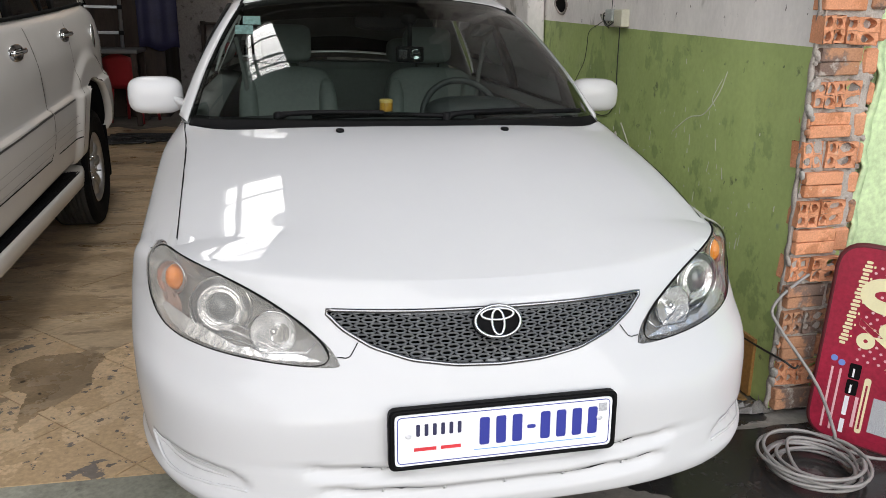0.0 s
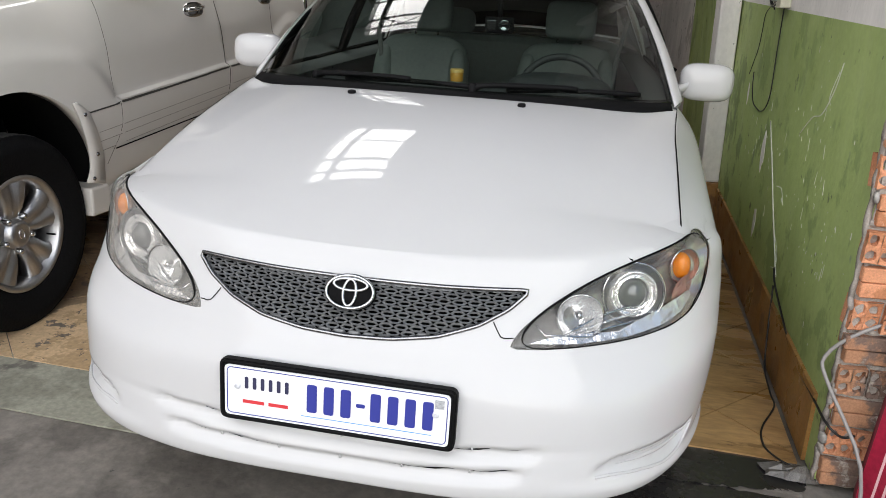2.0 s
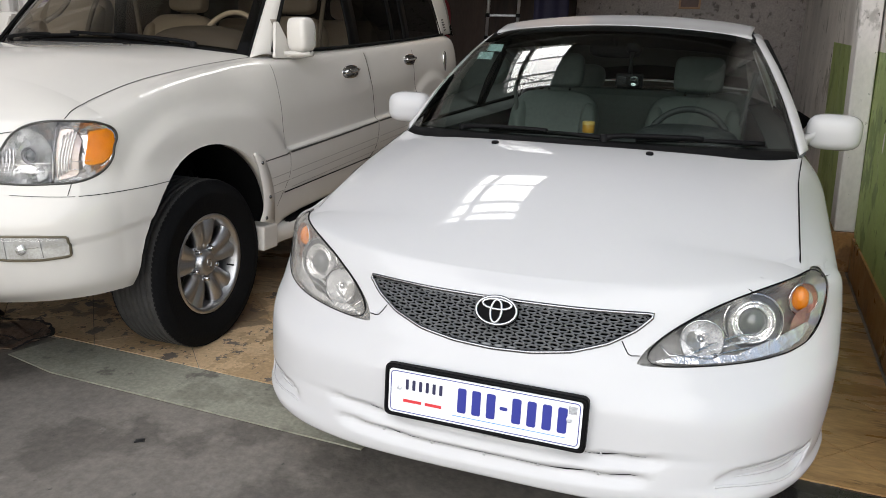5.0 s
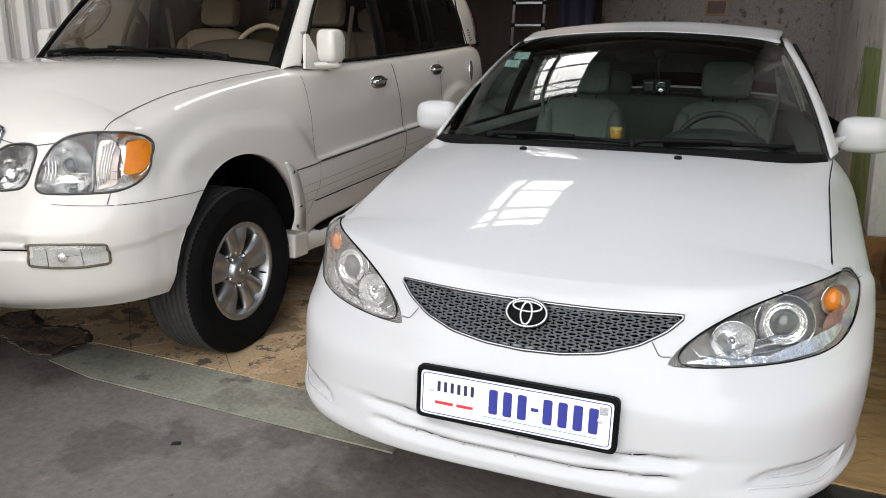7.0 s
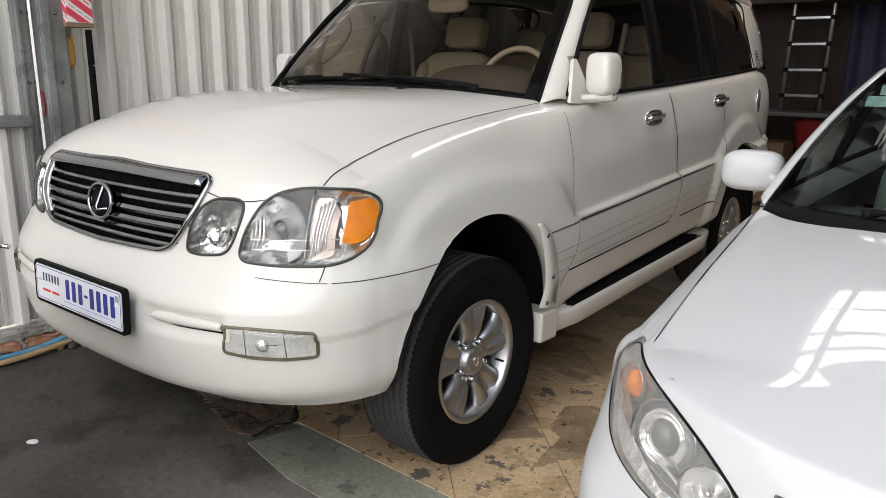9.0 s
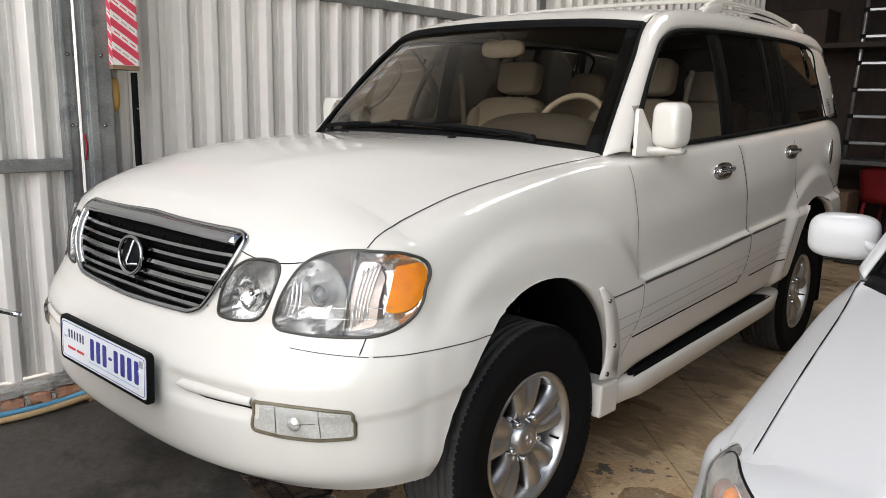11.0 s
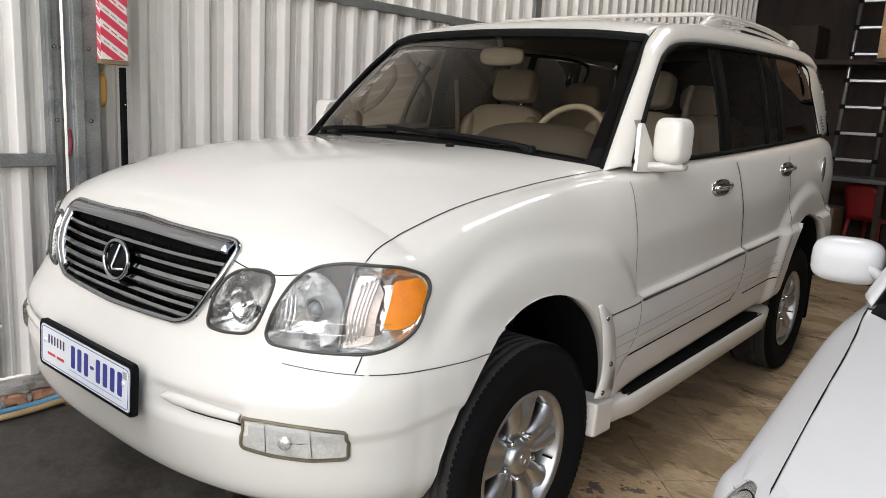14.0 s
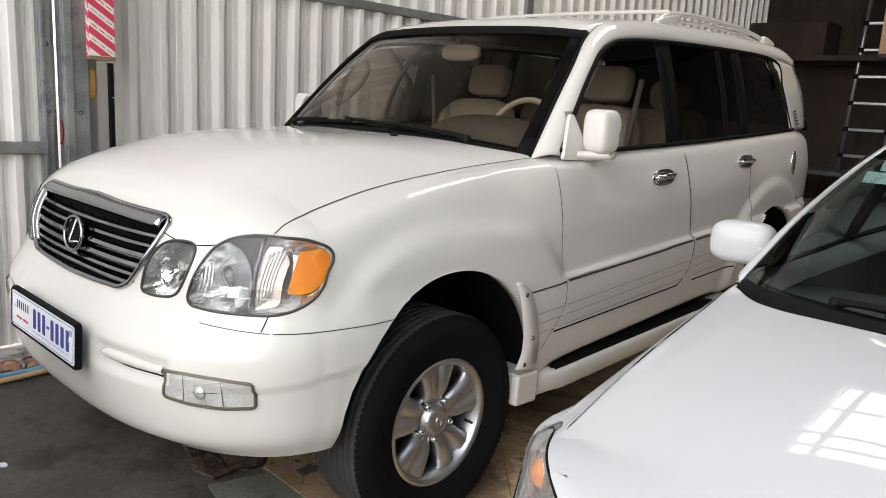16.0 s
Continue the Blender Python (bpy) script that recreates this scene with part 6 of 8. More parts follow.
def layered(name, base, spots, rough=0.6, scale=3.0, cut=0.6, bump=0.3, soft=0.06, stretch=(1, 1, 1), grain=(0.82, 1.12), metal=0.0):
    """Base paint broken by patches of a second colour, with fine grain and relief at two scales."""
    m = material(name, base, rough, metal, bump=bump, bs=30, bd=0.006)
    t = m.node_tree
    b = t.nodes["Principled BSDF"]
    geo = t.nodes.new("ShaderNodeNewGeometry")
    mp = t.nodes.new("ShaderNodeMapping")
    mp.inputs["Scale"].default_value = stretch
    t.links.new(geo.outputs["Position"], mp.inputs[0])

    def noise_tex(sc, detail=8.0, rough_=0.6):
        n = t.nodes.new("ShaderNodeTexNoise")
        n.inputs["Scale"].default_value, n.inputs["Detail"].default_value, n.inputs["Roughness"].default_value = sc, detail, rough_
        t.links.new(mp.outputs[0], n.inputs["Vector"])
        return n.outputs["Fac"]

    def ramp(fac, lo, hi):
        r = t.nodes.new("ShaderNodeMapRange")
        r.inputs[1].default_value, r.inputs[2].default_value = lo, hi
        t.links.new(fac, r.inputs[0])
        return r.outputs[0]

    def mix(fac, a, c):
        x = t.nodes.new("ShaderNodeMix")
        x.data_type = "RGBA"
        t.links.new(fac, x.inputs[0])
        for k, v in ((6, a), (7, c)):
            if isinstance(v, tuple):
                x.inputs[k].default_value = (*v, 1)
            else:
                t.links.new(v, x.inputs[k])
        return x.outputs[2]
    col = mix(ramp(noise_tex(scale * 0.4), 0.3, 0.7), tuple(c * 0.72 for c in base), tuple(min(1, c * 1.22) for c in base))
    for k, (spot, sc, ct) in enumerate(spots):
        col = mix(ramp(noise_tex(sc, 6.0 + k, 0.62), ct, ct + soft), col, spot)
    fine = mix(ramp(noise_tex(scale * 18), 0.35, 0.65), (grain[0],) * 3, (grain[1],) * 3)
    mul = t.nodes.new("ShaderNodeMix")
    mul.data_type, mul.blend_type = "RGBA", "MULTIPLY"
    mul.inputs[0].default_value = 1.0
    t.links.new(col, mul.inputs[6])
    t.links.new(fine, mul.inputs[7])
    t.links.new(mul.outputs[2], b.inputs["Base Color"])
    rr = ramp(noise_tex(scale * 1.3), 0.3, 0.7)
    sc2 = t.nodes.new("ShaderNodeMapRange")
    sc2.inputs[3].default_value, sc2.inputs[4].default_value = max(0.05, rough - 0.15), min(1, rough + 0.15)
    t.links.new(rr, sc2.inputs[0])
    t.links.new(sc2.outputs[0], b.inputs["Roughness"])
    return m


TILE = layered("worn_tan_tile", (0.63, 0.455, 0.275), [((0.46, 0.32, 0.18), 2.3, 0.50), ((0.28, 0.20, 0.125), 1.3, 0.58), ((0.15, 0.125, 0.105), 8.0, 0.59), ((0.10, 0.08, 0.068), 21.0, 0.615)], 0.42, 3.0, bump=0.12, soft=0.014)
TILE_BROWN = layered("brown_worn_tile", (0.53, 0.40, 0.255), [((0.36, 0.26, 0.155), 2.9, 0.48), ((0.22, 0.16, 0.10), 1.7, 0.57), ((0.27, 0.195, 0.12), 9.0, 0.56), ((0.09, 0.07, 0.052), 20.0, 0.635)], 0.36, 3.0, bump=0.12, soft=0.06, stretch=(0.45, 1, 1))
TILE_EAST = layered("orange_brown_tile", (0.46, 0.285, 0.125), [((0.33, 0.19, 0.075), 2.6, 0.49), ((0.22, 0.125, 0.05), 6.0, 0.56), ((0.10, 0.065, 0.035), 12.0, 0.64)], 0.33, 3.0, bump=0.1, soft=0.04, stretch=(0.3, 1, 1))
OIL_STAIN = layered("brown_oil_stain", (0.34, 0.245, 0.15), [((0.24, 0.17, 0.10), 5.0, 0.5), ((0.05, 0.035, 0.025), 16.0, 0.62)], 0.25, 4.0, bump=0.08)
CONCRETE = layered("grey_concrete", (0.205, 0.185, 0.162), [((0.135, 0.121, 0.106), 1.6, 0.53), ((0.25, 0.233, 0.212), 7.0, 0.66), ((0.085, 0.079, 0.073), 16.0, 0.68), ((0.30, 0.28, 0.26), 40.0, 0.72)], 0.75, 2.0, bump=0.5)
CONCRETE_PALE = layered("rough_kerb_concrete", (0.34, 0.32, 0.295), [((0.22, 0.20, 0.18), 6.0, 0.54), ((0.12, 0.11, 0.10), 12.0, 0.62)], 0.9, 7.0, bump=0.9)
WET = layered("wet_concrete", (0.028, 0.026, 0.025), [((0.09, 0.085, 0.08), 6.0, 0.62)], 0.22, 3.0, bump=0.2)
STRIP = layered("green_grey_cement", (0.31, 0.305, 0.245), [((0.23, 0.225, 0.18), 2.4, 0.52), ((0.15, 0.14, 0.12), 6.0, 0.61), ((0.30, 0.29, 0.25), 18.0, 0.66)], 0.68, 3.0, bump=0.4)
GREEN = layered("scuffed_green_paint", (0.40, 0.50, 0.185), [((0.27, 0.35, 0.13), 4.2, 0.54), ((0.25, 0.32, 0.17), 5.0, 0.66), ((0.15, 0.19, 0.08), 9.0, 0.64), ((0.62, 0.63, 0.55), 13.0, 0.735), ((0.12, 0.15, 0.07), 27.0, 0.675)], 0.6, 2.5, soft=0.045, stretch=(1, 1, 0.85), grain=(0.94, 1.05))
PALE = layered("dirty_white_plaster", (0.80, 0.765, 0.735), [((0.52, 0.49, 0.46), 2.4, 0.58), ((0.15, 0.14, 0.13), 10.0, 0.665), ((0.09, 0.085, 0.08), 34.0, 0.665)], 0.8, 2.5, soft=0.03, stretch=(1, 1, 0.6), grain=(0.95, 1.03))
LIME = layered("light_green_paint", (0.60, 0.75, 0.43), [((0.56, 0.62, 0.47), 3.0, 0.58), ((0.25, 0.28, 0.2), 14.0, 0.72)], 0.6, 2.5)
BRICK = layered("orange_brick", (0.60, 0.27, 0.145), [((0.46, 0.19, 0.09), 8.0, 0.55), ((0.62, 0.38, 0.25), 20.0, 0.64)], 0.85, 10.0, bump=0.5)
MORTAR = layered("grey_mortar", (0.36, 0.32, 0.285), [((0.18, 0.155, 0.14), 9.0, 0.55), ((0.42, 0.38, 0.34), 24.0, 0.62)], 0.95, 9.0, bump=1.0)
SHEET = material("corrugated_sheet", (0.79, 0.75, 0.715), 0.38, 0.15, var=0.05, vs=1.5, bump=0.03, bs=8)
STEEL = layered("galvanised_steel", (0.30, 0.305, 0.30), [((0.22, 0.225, 0.23), 6.0, 0.55), ((0.30, 0.19, 0.11), 9.0, 0.70)], 0.45, 8.0, bump=0.08, metal=0.6)
SKIRT = layered("brown_skirting_tile", (0.36, 0.185, 0.06), [((0.22, 0.11, 0.04), 4.0, 0.55), ((0.12, 0.075, 0.05), 12.0, 0.66)], 0.35, 4.0, bump=0.08)
WALLPAPER = layered("patterned_wallpaper", (0.38, 0.345, 0.33), [((0.13, 0.115, 0.11), 4.5, 0.60), ((0.18, 0.16, 0.15), 9.0, 0.58)], 0.8, 2.0, bump=0.1)
DARKPLY = layered("dark_plywood", (0.042, 0.026, 0.020), [((0.022, 0.014, 0.012), 2.0, 0.52)], 0.75, 3.0, stretch=(1, 1, 0.2))
PLYWOOD = layered("bare_plywood", (0.50, 0.31, 0.18), [((0.40, 0.23, 0.13), 3.0, 0.55)], 0.7, 5.0, stretch=(0.3, 1, 1))
ROOFING = layered("roof_sheet_underside", (0.22, 0.22, 0.215), [((0.16, 0.155, 0.15), 2.0, 0.55)], 0.6, 2.0)
CARDBOARD = material("brown_cardboard", (0.22, 0.14, 0.085), 0.8, var=0.2, vs=4)
RED_PLASTIC = material("red_plastic", (0.30, 0.02, 0.025), 0.4, var=0.1, vs=5)
GREY_HOSE = material("grey_hose", (0.27, 0.255, 0.245), 0.45, var=0.1, vs=12)
BLACK_CABLE = material("black_cable", (0.015, 0.015, 0.016), 0.5)
BLUE_PIPE = material("blue_pipe", (0.10, 0.28, 0.42), 0.5, var=0.2, vs=10)
TAN_PIPE = material("tan_pipe", (0.42, 0.29, 0.15), 0.6, var=0.2, vs=10)



def darken_west(m, x0, x1, shade):
    """Darker area of the concrete, west of a ragged line."""
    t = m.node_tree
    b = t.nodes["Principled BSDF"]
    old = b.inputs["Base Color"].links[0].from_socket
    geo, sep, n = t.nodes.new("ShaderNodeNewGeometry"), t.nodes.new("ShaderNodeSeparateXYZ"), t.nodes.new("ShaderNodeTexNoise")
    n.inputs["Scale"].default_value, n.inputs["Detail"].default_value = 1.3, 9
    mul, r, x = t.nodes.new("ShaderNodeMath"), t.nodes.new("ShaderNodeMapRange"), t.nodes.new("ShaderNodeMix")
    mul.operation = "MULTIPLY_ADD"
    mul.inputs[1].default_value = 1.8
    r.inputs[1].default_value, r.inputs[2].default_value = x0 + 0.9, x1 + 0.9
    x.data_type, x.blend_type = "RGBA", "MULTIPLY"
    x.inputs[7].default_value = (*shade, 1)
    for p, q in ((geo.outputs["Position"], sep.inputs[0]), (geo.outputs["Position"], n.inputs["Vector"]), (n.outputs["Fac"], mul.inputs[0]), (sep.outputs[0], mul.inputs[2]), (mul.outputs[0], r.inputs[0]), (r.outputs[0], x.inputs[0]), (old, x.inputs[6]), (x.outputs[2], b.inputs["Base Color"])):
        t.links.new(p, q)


darken_west(CONCRETE, -1.95, -2.9, (0.33, 0.315, 0.30))
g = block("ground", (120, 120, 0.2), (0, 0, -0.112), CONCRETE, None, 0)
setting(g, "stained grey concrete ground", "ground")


def clip_line(poly, a, b, c):
    """Keeps the side a*x + b*y >= c of a polygon."""
    out = []
    for i in range(len(poly)):
        p, q = poly[i - 1], poly[i]
        dp, dq = a * p[0] + b * p[1] - c, a * q[0] + b * q[1] - c
        if (dp >= 0) != (dq >= 0):
            k = dp / (dp - dq)
            out.append((p[0] + (q[0] - p[0]) * k, p[1] + (q[1] - p[1]) * k))
        if dq >= 0:
            out.append(q)
    return out


WALL_TURN = -2.6
WALL_LEAN = -2.0


def wall_x(y):
    return 1.262 + (y - 0.72) * 0.0454


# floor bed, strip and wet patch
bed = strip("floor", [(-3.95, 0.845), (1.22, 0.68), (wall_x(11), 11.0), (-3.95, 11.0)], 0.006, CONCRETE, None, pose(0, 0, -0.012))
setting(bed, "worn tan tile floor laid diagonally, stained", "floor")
sp = strip("floor_strip", [(-2.312, 0.565), (-2.0, 0.50), (-0.55, 0.455), (-0.55, 0.775), (-2.235, 0.825)], 0.006, STRIP, None, pose(0, 0, -0.008))
setting(sp, "greenish grey cement strip in the floor", "floor")
rnd = random.Random(4)
for o in ([(0.48, 0.675), (0.60, 0.52), (0.52, 0.43), (0.68, 0.33), (0.62, 0.20), (0.78, 0.22), (0.86, 0.10), (1.05, 0.13), (1.2, -0.02), (1.75, 0.0), (1.78, 0.64), (1.2, 0.66)], [(0.02, 0.22), (0.22, 0.26), (0.42, 0.20), (0.40, 0.12), (0.2, 0.13), (0.05, 0.1)]):
    p = outline(o, 0.05, 160)
    p = p + np.array([[rnd.uniform(-0.007, 0.007), rnd.uniform(-0.007, 0.007)] for _ in p])
    setting(strip("water_stain", p, 0.0022, WET, None, pose(0, 0, -0.0122)), "dark wet patch on the concrete", "stain")

for o, mt, z0, what in (([(0.48, 0.715), (0.50, 0.83), (0.70, 0.846), (0.91, 0.850), (1.075, 0.858), (1.177, 0.846), (1.228, 0.81), (1.236, 0.70), (0.9, 0.655)], WET, -0.0058, "dark wet patch at the edge of the tiles"),
                        ([(-1.541, 1.60), (-1.46, 1.70), (-1.363, 1.69), (-1.266, 1.716), (-1.185, 1.64), (-1.22, 1.531), (-1.20, 1.40), (-1.268, 1.272), (-1.335, 1.20), (-1.375, 1.07), (-1.40, 1.22), (-1.405, 1.361), (-1.476, 1.394)], OIL_STAIN, 0.0012, "brown oil stain soaked into the tiles")):
    p = outline(o, 0.02, 170)
    p = p + np.array([[rnd.uniform(-0.008, 0.008), rnd.uniform(-0.008, 0.008)] for _ in p])
    setting(strip("water_stain", p, 0.0013, mt, None, pose(0, 0, z0)), what, "stain")

# back and side walls
def upright(name, y0, y1, z0, z1, th, mat, inset=0.0):
    """A piece of the slightly leaning east wall."""
    L = y1 - y0
    ob = block(name, (th, L, z1 - z0), (th / 2 + inset, L / 2, (z1 + z0) / 2), mat, None, 0)
    for q in ob.data.vertices:
        if abs(q.co.z - 1.30) < 0.01:
            q.co.z += 0.024 * q.co.y
    ob.matrix_world = pose(wall_x(y0), y0, 0, 0, WALL_LEAN, WALL_TURN)
    return ob


setting(upright("wall_east", 0.752, 6.9, 0, 1.30, 0.20, GREEN), "scuffed green painted wall", "wall")
setting(upright("wall_east_upper", 0.752, 6.9, 1.30, 4.9, 0.20, PALE), "dirty white plaster above the green paint", "wall")
setting(upright("skirting", 0.86, 3.52, 0, 0.235, 0.012, SKIRT, -0.012), "brown glazed skirting tiles", "skirting")
px = thing("pilaster", pose(wall_x(3.57), 3.57, 0, 0, WALL_LEAN - 0.6, WALL_TURN), "chipped white concrete pilaster on a brown tiled foot", "pilaster")
block("shaft", (0.12, 0.28, 4.5), (-0.055, 0.14, 2.25 + 0.26), PALE, px, 0.012)
block("foot", (0.14, 0.30, 0.26), (-0.06, 0.14, 0.13), SKIRT, px, 0.006)
setting(block("wall_north", (3.6, 0.15, 4.9), (-0.1, 11.08, 2.45), WALLPAPER, None, 0), "dark patterned wallpaper on the back wall", "wall")
setting(block("wall_north_west", (2.7, 0.12, 4.9), (-3.2, 9.46, 2.45), DARKPLY, None, 0), "dark plywood partition", "wall")
setting(block("partition_side", (0.1, 1.6, 4.9), (-1.9, 10.25, 2.45), DARKPLY, None, 0), "dark partition side", "wall")
setting(block("wall_east_back", (0.15, 4.2, 4.9), (1.62, 9.0, 2.45), PALE, None, 0), "dim plaster wall at the back", "wall")
setting(block("wall_front_east", (6.2, 0.2, 4.9), (4.56, 0.86, 2.45), LIME, None, 0), "light green painted wall beside the bricks", "wall")
setting(block("wall_outer_east", (0.2, 6.2, 2.4), (7.6, -2.2, 1.2), LIME, None, 0), "light green side wall", "wall")
setting(block("lintel", (8.2, 0.2, 0.5), (-0.3, 0.1, 4.55), PALE, None, 0), "plaster beam above the open shop front", "wall")
setting(block("wall_south", (30, 0.3, 3.2), (0, -14, 1.6), PALE, None, 0), "plaster wall across the street", "wall")

# roof with its light opening
rx0, rx1, ry0, ry1 = -2.11, -1.15, 2.8, 5.2
for nme, x0, x1, y0, y1 in (("ceiling", -4.2, rx0, 0.2, 11.2), ("ceiling_east", rx1, 3.8, 0.2, 11.2), ("ceiling_south", rx0, rx1, 0.2, ry0), ("ceiling_north", rx0, rx1, ry1, 11.2)):
    setting(block(nme, (x1 - x0, y1 - y0, 0.08), ((x0 + x1) / 2, (y0 + y1) / 2, 4.60), ROOFING, None, 0), "grey metal sheet ceiling", "ceiling")
frame_ = thing("roof_light", pose((rx0 + rx1) / 2, (ry0 + ry1) / 2, 4.5), "steel-framed roof light with purlins", "skylight")
for yy in (-1.2, -0.95, -0.62, 0.22, 1.2):
    block("purlin", (1.1, 0.07 if yy != -0.95 else 0.045, 0.05), (0, yy, -0.02), STEEL, frame_, 0.004)
block("pane", (1.0, 2.46, 0.02), (0, 0, 0.17), SHEET, frame_, 0.002)
block("rafter", (0.08, 2.5, 0.06), (-0.18, 0, -0.06), STEEL, frame_, 0.004)
for s in (-0.5, 0.5):
    block("kerb", (0.05, 2.5, 0.1), (s, 0, 0), STEEL, frame_, 0.004)
tube("brace", [(-0.18, -0.62, -0.04), (0.2, -0.95, -0.04), (0.5, -0.7, -0.04)], 0.015, STEEL, frame_, 6)
for k, yy in enumerate((0.4, 2.2, 6.0, 8.5)):
    e = thing("roof_beam", pose(-0.3, yy, 4.44), "galvanised steel roof beam", "beam", "roof beams")
    block("web", (7.9, 0.02, 0.16), (0, 0, 0), STEEL, e, 0)
    for dz in (-0.08, 0.08):
        block("flange", (7.9, 0.08, 0.012), (0, 0, dz), STEEL, e, 0)


# west wall of ribbed sheet
def ribbed(name, y0, y1, z0, z1, x, parent=None, period=0.174, depth=0.046):
    prof = []
    y = y0
    while y < y1:
        for a, d in ((0, 0), (0.019, depth), (0.023, depth + 0.002), (0.052, depth + 0.002), (0.056, depth), (0.068, 0), (0.090, 0), (0.093, 0.007), (0.105, 0.007), (0.108, 0), (0.132, 0), (0.135, 0.007), (0.147, 0.007), (0.150, 0)):
            if y + a <= y1:
                prof.append((x + d, y + a))
        y += period
    v = [(p[0], p[1], z) for z in (z0, z1) for p in prof]
    ob = mesh(name, v, grid_faces(2, len(prof)), SHEET, parent, "", False)
    ob.modifiers.new("thickness", "SOLIDIFY").thickness = -0.002
    return ob


setting(ribbed("wall_west", 0.667, 9.6, 0.13, 4.6, -4.06), "pale ribbed metal sheet wall", "wall")
setting(ribbed("wall_west_front", -5.68, 0.60, 0.13, 4.6, -3.97), "pale ribbed metal sheet wall, scuffed", "wall")
setting(block("wall_west_base", (0.26, 14.4, 0.13), (-4.03, 2.0, 0.065 - 0.012), MORTAR, None, 0.02), "rough concrete kerb below the sheet wall", "kerb")


def rough_block(name, size, at, mat, parent, jitter, rg, cuts=3):
    """A broken stone or brick: a box with uneven faces and edges."""
    bm = bmesh.new()
    bmesh.ops.create_cube(bm, size=1.0)
    bmesh.ops.subdivide_edges(bm, edges=bm.edges[:], cuts=cuts, use_grid_fill=True)
    for v in bm.verts:
        edge = sum(abs(abs(q) - 0.5) < 0.01 for q in v.co)
        k = jitter * (0.6 + 0.7 * (edge > 1))
        v.co = Vector([q * z + rg.uniform(-k, k) - (0.6 * k if edge > 1 else 0) * (1 if q > 0 else -1) for q, z in zip(v.co, size)]) + Vector(at)
    return part(name, bm, mat, parent)


PINK_BRICK = layered("broken_pink_brick", (0.52, 0.27, 0.17), [((0.36, 0.16, 0.085), 7.0, 0.52), ((0.33, 0.27, 0.23), 11.0, 0.58), ((0.12, 0.095, 0.08), 15.0, 0.63)], 0.9, 9.0, bump=0.9)
kerb = bpy.data.objects["wall_west_base"]
yy = -0.72
while yy < 1.2:
    ln = rnd.uniform(0.09, 0.21)
    rough_block("brick", (0.055, ln, rnd.uniform(0.050, 0.066)), (-3.892 + rnd.uniform(-0.012, 0.006), yy + ln / 2, 0.044 + rnd.uniform(-0.004, 0.006)), PINK_BRICK, kerb, 0.0065, rnd)
    rough_block("mortar_lump", (0.05, 0.030, 0.055), (-3.895, yy + ln + 0.008, 0.040), MORTAR, kerb, 0.006, rnd, 2)
    yy += ln + rnd.uniform(0.008, 0.022)
yy = -0.7
while yy < 1.2:
    ln = rnd.uniform(0.18, 0.4)
    rough_block("concrete_lump", (0.06, ln, 0.052), (-3.898, yy + ln / 2, 0.100 + rnd.uniform(-0.004, 0.004)), CONCRETE_PALE, kerb, 0.006, rnd)
    yy += ln - 0.01


def post(y, x, w, label="galvanised steel channel post"):
    e = thing("steel_post", pose(x, y, 0), label, "post", "wall posts")
    block("web", (0.014, w, 4.6), (0, 0, 2.3), STEEL, e, 0.003)
    for s in (-1, 1):
        block("flange", (0.07, 0.012, 4.6), (-0.035, s * w / 2, 2.3), STEEL, e, 0.003)
    block("lip", (0.016, w * 0.36, 4.6), (0.012, -w * 0.33, 2.3), STEEL, e, 0.004)
    for z in (1.30, 1.62, 2.1):
        lathe("bolt", [(0.009, 0), (0.009, 0.005), (0.005, 0.008), (0, 0.008)], SMOKED, e, 8, pose(0.007, w * 0.12, z, 0, 90, 0))
    return e


post(0.712, -3.88, 0.115)
post(0.588, -3.925, 0.05, "narrow steel channel beside the post")
post(0.622, -3.95, 0.02, "thin steel strip beside the post")
post(4.40, -4.0, 0.10)
post(-2.8, -3.93, 0.10)


def girt(y0, y1, z, x):
    e = thing("wall_rail", pose(x, (y0 + y1) / 2, z), "galvanised steel wall rail", "rail", "wall rails")
    block("face", (0.012, y1 - y0, 0.05), (0, 0, 0), STEEL, e, 0.002)
    for s in (-1, 1):
        block("lip", (0.045, y1 - y0, 0.008), (-0.02, 0, s * 0.025), STEEL, e, 0.002)


girt(-2.75, 0.575, 1.122, -3.90)
girt(0.85, 4.35, 2.065, -4.005)
girt(4.45, 9.3, 2.065, -4.005)




